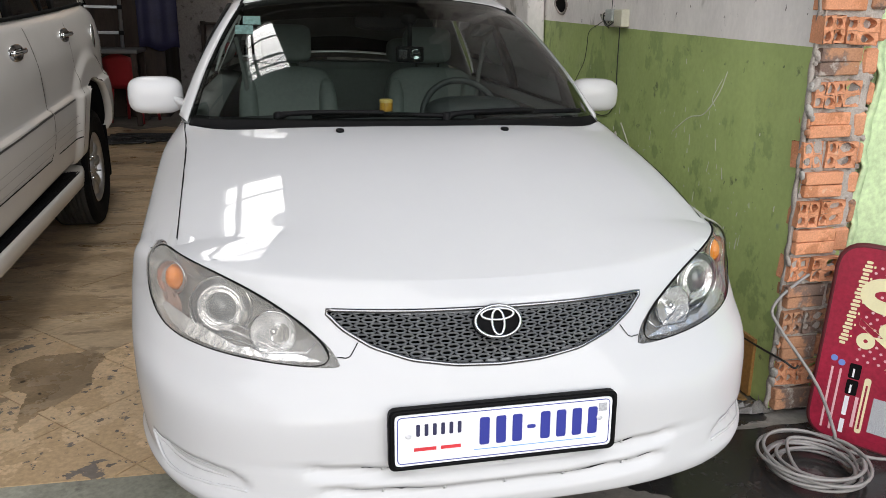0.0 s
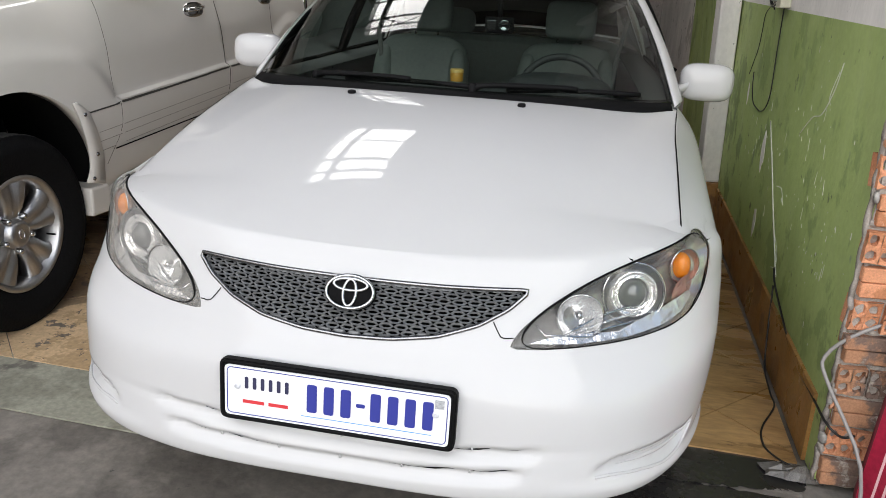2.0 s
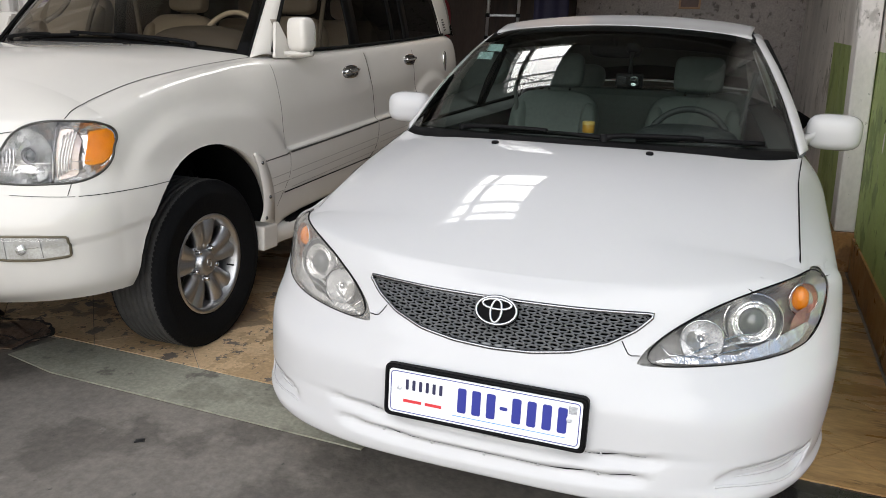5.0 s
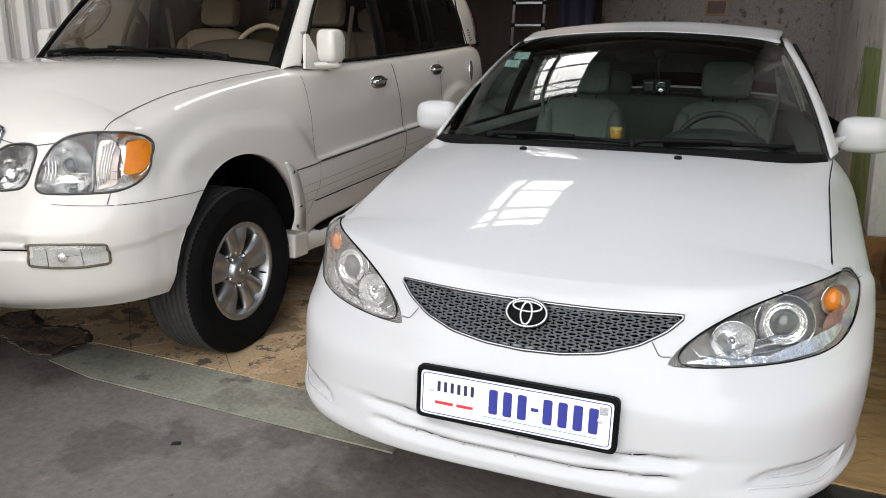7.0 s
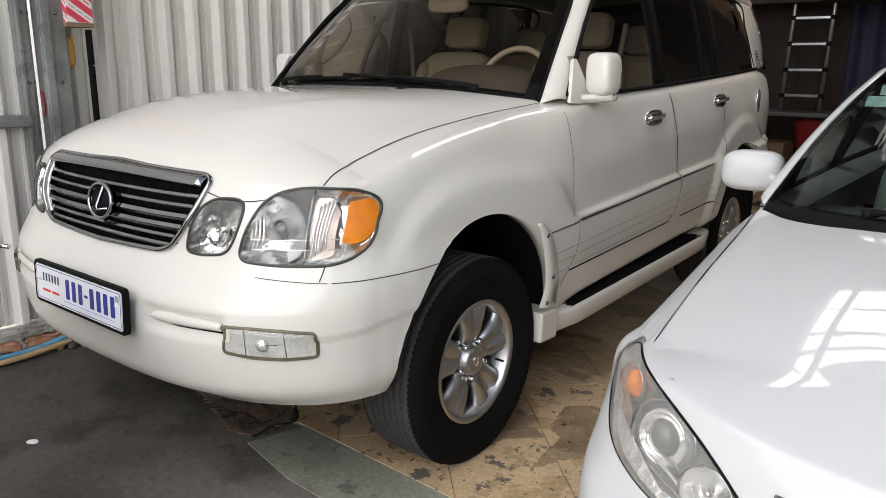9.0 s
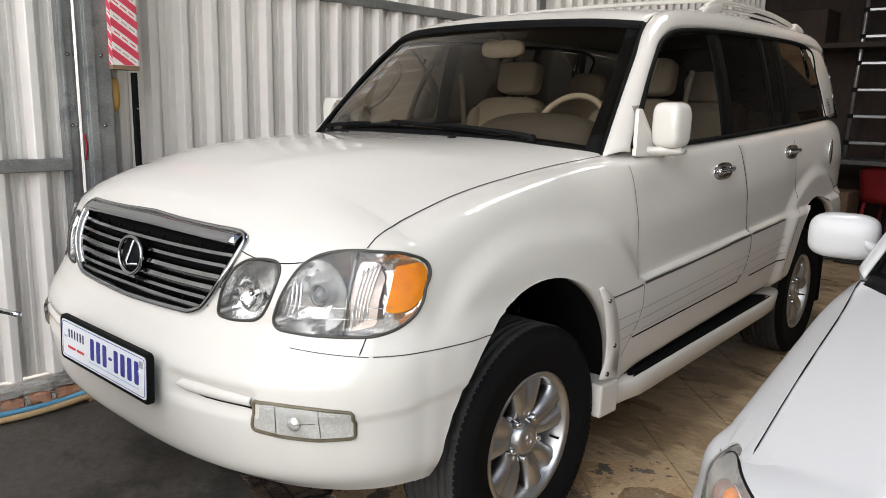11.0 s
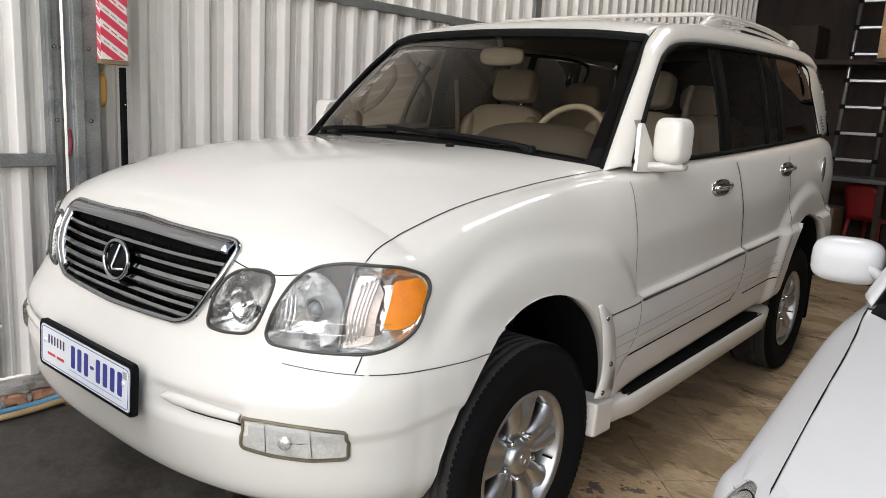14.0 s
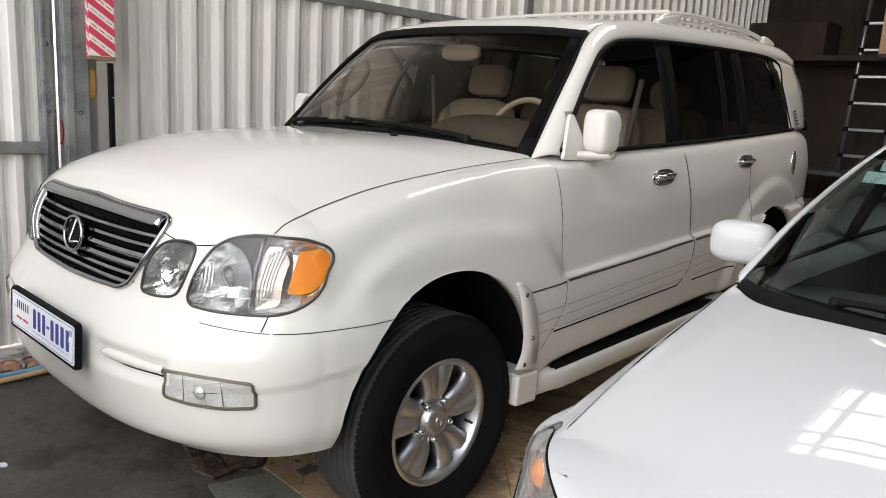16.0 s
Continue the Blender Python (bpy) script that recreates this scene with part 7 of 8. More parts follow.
def carton(m):
    """Tall box printed with slanting red and white bands and small plain bars."""
    e = thing("carton", m, "tall cardboard box with slanting red and white stripes", "box")
    white = material("printed_white", (0.75, 0.70, 0.66), 0.6, var=0.05, vs=20)
    red = material("printed_red", (0.62, 0.05, 0.09), 0.55, var=0.08, vs=20)
    grey = material("printed_grey", (0.35, 0.30, 0.32), 0.6)
    block("box", (0.10, 0.125, 0.72), (0, 0, 0.36), white, e, 0.003)
    for w, at in ((0.125, pose(0.0503, 0, 0, 90, 0, 90)), (0.10, pose(0, -0.0628, 0, 90, 0, 0))):
        h, k, z = 0.72, 0, -0.1
        while z < h + 0.06:
            poly = [(-w / 2, z), (w / 2, z - 0.085), (w / 2, z - 0.085 + 0.036), (-w / 2, z + 0.036)]
            poly = clip_line(clip_line(poly, 0, 1, 0.002), 0, -1, -(h - 0.002))
            if len(poly) > 2:
                strip("stripe", poly, 0.0008, red, e, at)
            for s in (-0.036, 0.0, 0.036):
                for d, mt in ((0.052, red if k % 2 else grey),):
                    zz = z + d - 0.0425 - 0.68 * s
                    if 0.02 < zz < h - 0.03:
                        strip("bar", [(s - 0.013, zz + 0.009 - 0.003), (s + 0.013, zz - 0.009 - 0.003), (s + 0.013, zz - 0.009 + 0.003), (s - 0.013, zz + 0.009 + 0.003)], 0.0012, mt, e, at)
            z += 0.070
            k += 1
    block("bracket", (0.10, 0.13, 0.02), (0, 0, -0.01), CARDBOARD, e, 0.002)
    return e


carton(pose(-3.885, 0.826, 1.580))
e = thing("yellow_bag", pose(-3.92, 0.79, 1.365), "crumpled yellow plastic bag hanging by the post", "bag")
pillow("bag", (0.06, 0.06, 0.16), (0, 0, 0.08), material("yellow_plastic", (0.42, 0.24, 0.05), 0.5, var=0.2, vs=15), e, 3)
e = thing("door_track", pose(-3.86, 0.872, 0), "black steel channel standing by the wall", "channel")
block("channel", (0.03, 0.022, 1.55), (0, 0, 0.775), TRIM, e, 0.003)
lathe("rivet", [(0.005, 0), (0.004, 0.003), (0, 0.003)], CHROME, e, 8, pose(0.015, 0.004, 1.38, 0, 90, 0))
e = thing("red_strap", pose(-3.90, 0.638, 1.14), "short dark red strap hanging in the gap by the post", "strap")
tube("strap", spline([(0, 0, 0.12), (0.006, 0.004, 0.06), (0.002, -0.002, 0.0)], 10), 0.006, material("strap_red", (0.22, 0.015, 0.03), 0.8, var=0.2, vs=20), e, 6)
e = thing("red_rag", pose(-3.90, 0.08, 1.17), "dark red rag on the wall rail", "rag")
pillow("rag", (0.05, 0.07, 0.06), (0, 0, 0.03), material("dark_red_cloth", (0.14, 0.02, 0.02), 0.9, var=0.2, vs=20), e, 2.5)
for pts, mat, nme, lab in (([(-3.86, -0.5, 0.014), (-3.85, 0.1, 0.02), (-3.84, 0.42, 0.018), (-3.83, 0.68, 0.06)], BLUE_PIPE, "water_pipe", "blue plastic pipe along the kerb"),
                           ([(-3.80, -0.5, 0.006), (-3.82, 0.0, 0.008), (-3.80, 0.35, 0.01), (-3.82, 0.70, 0.03)], TAN_PIPE, "hose_pipe", "tan hose lying along the kerb")):
    tagged(tube(nme, spline(pts, 40), 0.014, mat, None, 10), lab, "pipe")
for k in range(6):
    o = pillow("rubble", (rnd.uniform(0.03, 0.07), rnd.uniform(0.03, 0.07), rnd.uniform(0.02, 0.04)), (0, 0, 0), CONCRETE if k % 2 else SKIRT, None, 2.4, n=6)
    o.matrix_world = pose(-3.80 + rnd.uniform(-0.04, 0.06), 0.55 + 0.05 * k, 0.002, 0, 0, 40 * k)
    tagged(o, "small broken piece of brick and mortar", "rubble", "rubble by the kerb")


# broken end of the east wall: hollow bricks in courses
def brick_end():
    m = pose(1.268, 0.72, 0, 0, WALL_LEAN + 1.0, 0)
    e = thing("wall_end", m, "broken wall end of hollow orange bricks in rough mortar", "brick wall", "", "structure")
    rg = random.Random(11)
    bv, bf = [], []
    for i in range(60):
        z = 4.5 * i / 59
        for k in range(9):
            bv.append((0.002 - 0.0175 * z + (0.221 + 0.0175 * z) * k / 8 + (rg.uniform(-0.008, 0.008) if k else 0), 0.022 + rg.uniform(-0.007, 0.007) + (0.05 if k == 8 else 0), z))
    mesh("mortar", bv, grid_faces(60, 9), MORTAR, e, "", True)
    block("core", (0.215, 0.05, 4.5), (0.105, 0.075, 2.25), MORTAR, e, 0.01)

    def header(w, h, d, cuts):
        """A hollow brick seen end on: ragged holes in a grid; cuts are the columns' edges as shares of the width."""
        v, f = [], []
        for i in range(len(cuts) - 1):
            for j in range(2):
                x0, x1, z0, z1 = w * cuts[i], w * cuts[i + 1], h * j / 2, h * (j + 1) / 2
                cx, cz = (x0 + x1) / 2 + rg.uniform(-0.002, 0.002), (z0 + z1) / 2 + rg.uniform(-0.002, 0.002)
                rx, rz = (x1 - x0) * rg.uniform(0.33, 0.43), (z1 - z0) * rg.uniform(0.31, 0.42)
                b = len(v)
                sq = [(x1, cz), (x1, z1), (cx, z1), (x0, z1), (x0, cz), (x0, z0), (cx, z0), (x1, z0)]
                v += [(p[0], rg.uniform(-0.003, 0.004), p[1]) for p in sq]
                jag = [rg.uniform(0.82, 1.12) for _ in range(8)]
                v += [(cx + rx * jag[k] * math.cos(k * math.pi / 4), rg.uniform(-0.001, 0.005), cz + rz * jag[k] * math.sin(k * math.pi / 4)) for k in range(8)]
                v += [(cx + rx * 0.85 * math.cos(k * math.pi / 4), d, cz + rz * 0.85 * math.sin(k * math.pi / 4)) for k in range(8)]
                for k in range(8):
                    n = (k + 1) % 8
                    f += [(b + k, b + n, b + 8 + n, b + 8 + k), (b + 8 + k, b + 8 + n, b + 16 + n, b + 16 + k)]
                f.append(tuple(b + 16 + k for k in range(8)))
        b = len(v)
        v += [(0, 0, 0), (w, 0, 0), (w, 0, h), (0, 0, h), (0, 0.06, 0), (w, 0.06, 0), (w, 0.06, h), (0, 0.06, h)]
        f += [(b, b + 4, b + 5, b + 1), (b + 1, b + 5, b + 6, b + 2), (b + 2, b + 6, b + 7, b + 3), (b + 3, b + 7, b + 4, b)]
        return v, f
    z, k = 0.012, 0
    soot = layered("sooty_brick", (0.40, 0.20, 0.11), [((0.17, 0.11, 0.085), 7.0, 0.5), ((0.36, 0.31, 0.27), 14.0, 0.6)], 0.9, 9.0, bump=0.6)
    pink = layered("broken_brick_face", (0.56, 0.27, 0.15), [((0.44, 0.19, 0.10), 6.0, 0.55), ((0.42, 0.37, 0.32), 9.0, 0.62)], 0.9, 9.0, bump=0.7)
    while z < 4.4:
        h = 0.085 + rg.uniform(-0.004, 0.004)
        if k % 2:
            for x0, w, cuts in ((0.0, 0.074, (0, 0.5, 1)), (0.084, 0.108 if k % 4 == 1 else 0.098, (0, 0.34, 1))):
                v, f = header(w, h, 0.045, cuts)
                v = [(p[0] + rg.uniform(-0.002, 0.002), p[1], p[2] + rg.uniform(-0.002, 0.002)) for p in v]
                o = mesh("brick", v, f, BRICK if z > 0.5 or rg.random() < 0.35 else soot, e, "", False)
                o.matrix_local = pose(x0 - 0.0175 * z - 0.006 + rg.uniform(-0.006, 0.006), 0.004 + rg.uniform(-0.008, 0.010), z, rg.uniform(-4, 4), rg.uniform(-3, 3), rg.uniform(-6, 6))
        else:
            n = 2
            mat = rg.choice((BRICK, BRICK, soot)) if z > 0.55 else soot
            for q in range(n):
                o = block("brick", (0.146 + rg.uniform(-0.01, 0.008), 0.06, h / n * 0.95), (0.072 - 0.0175 * z, 0.034, h / n * 0.5), mat, e, 0.003, seg=1)
                o.matrix_local = pose(rg.uniform(-0.006, 0.004), rg.uniform(-0.006, 0.006), z + h / n * q, 0, rg.uniform(-1, 1), rg.uniform(-2, 2))
        # broken outer half of the course, set back
        wd = rg.uniform(0.045, 0.068) if k % 2 == 0 else rg.uniform(0.020, 0.034)
        o = block("brick", (wd, 0.05, h * rg.uniform(0.8, 1.02)), ((0.150 if k % 2 == 0 else 0.184) + wd / 2, 0.030, h / 2), rg.choice((pink, pink, BRICK, soot)), e, 0.008, (rg.uniform(-5, 5), rg.uniform(-4, 4), rg.uniform(-18, 4)), seg=1)
        o.matrix_local = pose(rg.uniform(-0.004, 0.008), rg.uniform(0.0, 0.014), z)
        # mortar squeezed from the bed joint
        lv = []
        for i in range(15):
            x = -0.004 - 0.0175 * z + 0.222 * i / 14
            r = 0.007 + 0.008 * rg.random()
            yy = 0.024 + rg.uniform(-0.006, 0.010)
            zz = z + h + 0.011 + rg.uniform(-0.006, 0.006)
            lv += [(x, yy + 0.03, zz - r), (x, yy, zz - r * 0.8), (x, yy - r * 0.5, zz), (x, yy, zz + r * 0.8), (x, yy + 0.03, zz + r)]
        mesh("mortar_bed", lv, grid_faces(15, 5), MORTAR, e)
        z += 0.1
        k += 1
    # lumps of old plaster and mortar that cling to the painted face's edge
    for _ in range(26):
        zz, big = rg.uniform(0.1, 2.6), rg.uniform(0.012, 0.030)
        o = pillow("plaster_lump", (big * rg.uniform(0.5, 0.9), 0.03, big * rg.uniform(1.0, 2.4)), (0, 0, 0), rg.choice((CONCRETE_PALE, MORTAR, pink)), e, 2.6, n=5)
        o.matrix_local = pose(-0.004 - 0.0175 * zz + rg.uniform(-0.008, 0.004), 0.018 + rg.uniform(-0.006, 0.012), zz, rg.uniform(-20, 20), rg.uniform(-25, 25), rg.uniform(-30, 30))
    ev = []
    for i in range(160):
        zz = 4.5 * i / 159
        x0 = -0.0175 * zz
        ev += [(x0 - 0.007 - rg.uniform(0, 0.010), 0.040, zz), (x0 - 0.006 - rg.uniform(0, 0.006), 0.026 + rg.uniform(-0.006, 0.006), zz), (x0 + rg.uniform(-0.004, 0.006), 0.026 + rg.uniform(-0.006, 0.006), zz)]
    mesh("mortar_edge", ev, grid_faces(160, 3), MORTAR, e).modifiers.new("thickness", "SOLIDIFY").thickness = 0.006
    # plaster edge on both sides
    for x0, mat, sgn in ((0.222, LIME, 1),):
        pv = []
        for i in range(90):
            zz = 4.5 * i / 89
            j = rg.uniform(0, 0.03)
            pv += [(x0 - (0.036 if sgn < 0 else 0.0) * -1, 0.13, zz), (x0 + 0.004, 0.016 + j * 0.8, zz), (x0 - sgn * (0.012 + j * 0.5), 0.012 + j, zz)]
        mesh("plaster_edge", pv, grid_faces(90, 3), mat, e).modifiers.new("thickness", "SOLIDIFY").thickness = 0.01


brick_end()


# wall fittings
def on_wall(y, z, out=0.0):
    return Matrix(pose(wall_x(y), y, 0, 0, WALL_LEAN, WALL_TURN)) @ pose(-out, 0, z)


e = thing("junction_box", on_wall(2.30, 1.385), "old cream junction box with loose wires", "socket")
cream = material("cream_plastic", (0.55, 0.53, 0.42), 0.5, var=0.1, vs=12)
block("box", (0.045, 0.10, 0.085), (-0.022, -0.05, 0.0), cream, e, 0.006)
block("switch", (0.05, 0.09, 0.06), (-0.025, 0.06, 0.015), material("grey_plastic", (0.4, 0.42, 0.4), 0.5, var=0.2, vs=12), e, 0.006)
for k in range(5):
    tube("wire", spline([(-0.03, 0.09, 0.03 - 0.02 * k), (-0.05, 0.12 + 0.012 * k, 0.02), (-0.04, 0.10, -0.04), (-0.03, 0.03 * k - 0.04, 0.0)], 16), 0.0035, cream if k % 2 else BLACK_CABLE, e, 5)
def on_face(pts, out=0.008):
    return [(wall_x(y) - 0.035 * z - out, y, z) for y, z in pts]


e = thing("wall_cable", pose(0, 0, 0), "black cable hanging in a loop from the junction box", "cable")
tube("cable", spline(on_face([(2.30, 1.38), (2.302, 1.305), (2.306, 1.132), (2.30, 0.983), (2.36, 0.905), (2.467, 0.87), (2.60, 0.868), (2.713, 0.882), (2.79, 0.94), (2.822, 1.022)]), 60), 0.0026, BLACK_CABLE, e, 6)
tube("thin_wire", spline(on_face([(2.40, 2.4), (2.44, 1.75), (2.42, 1.42), (2.56, 1.36), (2.729, 1.311), (2.76, 1.22), (2.791, 1.144), (2.86, 1.08), (2.956, 1.0)]), 50), 0.002, BLACK_CABLE, e, 5)
e = thing("skirting_cable", pose(0, 0, 0), "black cable hanging along the skirting to the wall end", "cable")
tube("cable", spline([(1.284, 1.66, 0.36), (1.28, 1.60, 0.32), (1.275, 1.442, 0.272), (1.267, 1.168, 0.207), (1.25, 0.865, 0.218), (1.232, 0.68, 0.24), (1.27, 0.66, 0.215), (1.32, 0.70, 0.20)], 50), 0.004, BLACK_CABLE, e, 6)
e = thing("floor_wire", pose(0, 0, 0), "thin dark wire lying over the floor tiles", "cable")
tube("wire", spline([(1.283, 1.62, 0.30), (1.28, 1.56, 0.15), (1.27, 1.46, 0.02), (1.254, 1.28, 0.005), (1.245, 1.174, 0.005), (1.172, 1.017, 0.005), (1.154, 0.908, 0.005), (1.18, 0.842, 0.005), (1.235, 0.793, 0.004)], 60), 0.0035, BLACK_CABLE, e, 6)
hole = thing("wall_hole", on_wall(3.24, 1.475), "ragged hole knocked through the plaster", "hole")
o = loop([(0.10 * (0.75 + 0.5 * rnd.random()) * math.cos(a), 0.055 * (0.75 + 0.5 * rnd.random()) * math.sin(a)) for a in np.linspace(0, 2 * math.pi, 12)[:-1]], 40)
strip("opening", o, 0.004, BLACK_VOID, hole, pose(-0.001, 0, 0, 90, 0, -90))
tube("broken_edge", [pose(-0.002, 0, 0, 90, 0, -90) @ Vector((p[0], p[1], 0.003)) for p in o], 0.008, MORTAR, hole, 6, True)
# scratches and patches on the green paint
scr = thing("scratches", on_wall(1.3, 0), "pale scratches and filler dabs on the green wall", "scratches", "", "structure")
chalk = material("pale_scratch", (0.58, 0.60, 0.50), 0.8, var=0.15, vs=30)
tube("scratch", spline([(0, -0.05, 1.19), (0, 0.0, 1.10), (0, 0.10, 1.01), (0, 0.22, 0.98), (0, 0.36, 0.90)], 40), 0.0028, chalk, scr, 5)
tube("scratch", spline([(0, -0.02, 1.16), (0, 0.04, 1.08), (0, 0.02, 1.05)], 14), 0.0022, chalk, scr, 5)
tube("scratch", spline([(0, 0.93, 0.86), (0, 0.75, 0.7), (0, 0.58, 0.54), (0, 0.42, 0.40), (0, 0.34, 0.33)], 24), 0.0045, chalk, scr, 5)
tube("scratch", spline([(0, 0.60, 0.64), (0, 0.50, 0.65), (0, 0.44, 0.60)], 14), 0.002, chalk, scr, 5)
tube("scratch", spline([(0, 0.52, 0.48), (0, 0.40, 0.42), (0, 0.38, 0.36), (0, 0.46, 0.33)], 20), 0.0015, chalk, scr, 5)
for k in range(110):
    cy_, cz_ = ((-0.05, 0.62), (0.25, 0.78), (0.75, 0.7), (0.2, 1.0), (-0.2, 0.5), (1.2, 0.8))[k % 6]
    y, z, h = max(-0.44, rnd.gauss(cy_, 0.17)), min(1.2, max(0.27, rnd.gauss(cz_, 0.12))), rnd.choice((0.004, 0.007, 0.012, 0.02, 0.045))
    w = rnd.uniform(0.0012, 0.0035)
    lean = rnd.uniform(-0.35, 0.25) * h
    strip("scratch", [(y - w, z), (y + w, z + 0.002), (y + w * 0.8 + lean, z + h), (y - w * 0.4 + lean, z + h * 1.05)], 0.0012, chalk, scr, pose(0.0004, 0, 0, 90, 0, 90) @ pose(0, 0, -0.0014))
for y, z, w, h in ((1.0, 0.72, 0.035, 0.11), (0.95, 0.38, 0.03, 0.08), (1.65, 0.9, 0.02, 0.05)):
    o = loop([(y + w * (0.7 + 0.6 * rnd.random()) * math.cos(a), z + h * (0.7 + 0.6 * rnd.random()) * math.sin(a)) for a in np.linspace(0, 2 * math.pi, 10)[:-1]], 30)
    strip("filler_dab", o, 0.0012, PALE, scr, pose(0.0004, 0, 0, 90, 0, 90) @ pose(0, 0, -0.0014))


# red advertising board on its side
def advert(m):
    e = thing("advertising_board", m, "red advertising board lying on its side, with cream percent figures", "sign")
    red = layered("board_red", (0.34, 0.016, 0.045), [((0.27, 0.012, 0.035), 3.0, 0.55), ((0.62, 0.2, 0.22), 30.0, 0.76)], 0.4, 4.0, bump=0.1)
    board_cream = material("board_cream", (0.78, 0.72, 0.45), 0.45, var=0.05, vs=20)
    pale = material("board_pink", (0.72, 0.45, 0.47), 0.5)
    dark = material("board_edge", (0.10, 0.015, 0.02), 0.5)
    W, H = 0.80, 0.685
    o = rounded([(-0.038, 0), (W, 0), (W, H), (-0.038, H)], 0.085, 8)
    strip("panel", o, 0.022, red, e, pose(0, 0, 0, 90, 0, 0))
    tube("edge", [(p[0], -0.011, p[1]) for p in o], 0.012, dark, e, 8, True)
    flat = pose(0, -0.0222, 0, 90, 0, 0)
    for body, x, z, size, fat in (("0", 0.055, 0.592, 0.235, 0.010), ("%", 0.066, 0.446, 0.150, 0.005)):
        cu = bpy.data.curves.new("figure", "FONT")
        cu.body, cu.size, cu.extrude, cu.offset = body, size, 0.001, fat
        f = new("figure", cu)
        cu.materials.append(board_cream)
        f.parent = e
        f.matrix_local = pose(x, -0.0235, z, 90, 90, 0)
    for k in range(22):
        t = k / 21
        a, z0 = 0.052 - 0.032 * t, 0.640 - 0.288 * t
        h = 0.019 + 0.005 * ((k * 7) % 3)
        strip("bar", rounded([(a - h / 2, z0 - 0.0095), (a + h / 2, z0 - 0.0095), (a + h / 2, z0), (a - h / 2, z0)], 0.004, 3), 0.001, board_cream, e, flat)
        if k % 3 == 1:
            strip("bar", rounded([(a + 0.016, z0 - 0.008), (a + 0.022, z0 - 0.008), (a + 0.022, z0), (a + 0.016, z0)], 0.002, 3), 0.001, board_cream, e, flat)
    for x0, z0, w, h, mt in ((0.004, 0.03, 0.007, 0.225, pale), (0.030, 0.03, 0.007, 0.225, pale), (0.062, 0.095, 0.014, 0.07, PLATE_WHITE), (0.062, 0.03, 0.014, 0.05, PLATE_WHITE), (0.094, 0.06, 0.010, 0.11, pale)):
        strip("bar", [(x0, z0), (x0 + w, z0), (x0 + w, z0 + h), (x0, z0 + h)], 0.001, mt, e, flat)
    blue = material("mark_blue", (0.16, 0.26, 0.62), 0.5)
    for cx, cz in ((0.007, 0.287), (0.032, 0.277)):
        strip("round_mark", [(cx + 0.011 * math.cos(q), cz + 0.011 * math.sin(q)) for q in np.linspace(0, 2 * math.pi, 16)[:-1]], 0.001, blue, e, flat)
    for z0 in (0.172, 0.230):
        strip("black_label", rounded([(0.058, z0), (0.094, z0), (0.094, z0 + 0.054), (0.058, z0 + 0.054)], 0.006, 3), 0.001, TRIM, e, flat)
        strip("bar", [(0.070, z0 + 0.006), (0.076, z0 + 0.006), (0.076, z0 + 0.036), (0.070, z0 + 0.036)], 0.0014, PLATE_WHITE, e, flat)
    strip("cream_label", rounded([(0.110, 0.045), (0.130, 0.045), (0.130, 0.246), (0.110, 0.246)], 0.010, 3), 0.001, board_cream, e, flat)
    strip("bar", [(0.117, 0.06), (0.123, 0.06), (0.123, 0.22), (0.117, 0.22)], 0.0014, red, e, flat)
    strip("pale_label", [(0.147, 0.06), (0.247, 0.06), (0.247, 0.184), (0.147, 0.184)], 0.001, PLATE_GREY, e, flat)
    for q in (0.35, 0.62, 0.9):
        strip("ray_mark", [(0.138 + 0.03 * math.cos(q), 0.262 + 0.03 * math.sin(q)), (0.138 + 0.052 * math.cos(q - 0.05), 0.262 + 0.052 * math.sin(q - 0.05)), (0.138 + 0.052 * math.cos(q + 0.05), 0.262 + 0.052 * math.sin(q + 0.05))], 0.001, board_cream, e, flat)
    dv, df = [], []
    for i in range(16):
        for j in range(18):
            if (i + j) % 2 == 0:
                cx, cz, r = 0.075 + i * 0.016, 0.30 + j * 0.019, 0.0050
                b = len(dv)
                dv += [(cx + r * math.cos(k), -0.0224, cz + r * math.sin(k)) for k in np.linspace(0, 2 * math.pi, 7)[:-1]]
                df.append(tuple(range(b, b + 6)))
    mesh("dot_pattern", dv, df, pale, e, "", False)["kind"] = "stuff"


advert(pose(1.365, 0.60, -0.008, -4, 0, -53))


# coil of grey hose
def hose():
    e = thing("hose_coil", pose(1.165, 0.375, 0), "coil of grey plastic air hose on the floor", "hose", "")
    rg = random.Random(3)
    pts = []
    for k in range(150):
        a = 2 * math.pi * k / 21
        n = k / 21
        rx, ry = 0.138 + 0.022 * math.sin(n * 2.3), 0.128 + 0.02 * math.cos(n * 1.9)
        pts.append((rx * math.cos(a) + 0.02 * math.sin(n * 3), ry * math.sin(a) + 0.02 * math.cos(n * 2.1), 0.004 + 0.013 * (n % 4) + 0.012 * (1 + math.sin(a + n)) * (n / 7)))
    pts += [(0.10, 0.05, 0.10), (0.13, 0.20, 0.20), (0.05, 0.33, 0.36), (0.04, 0.36, 0.42), (0.10, 0.35, 0.50), (0.22, 0.36, 0.56), (0.34, 0.36, 0.57)]
    tube("hose", spline(pts, 520), 0.0055, GREY_HOSE, e, 8)
    tube("hose", spline([(0.155, 0.0, 0.012), (0.05, -0.10, 0.016), (-0.08, -0.04, 0.03), (-0.02, 0.11, 0.05), (0.10, 0.09, 0.04), (0.22, 0.0, 0.02), (0.4, -0.02, 0.01)], 90), 0.0055, GREY_HOSE, e, 8)


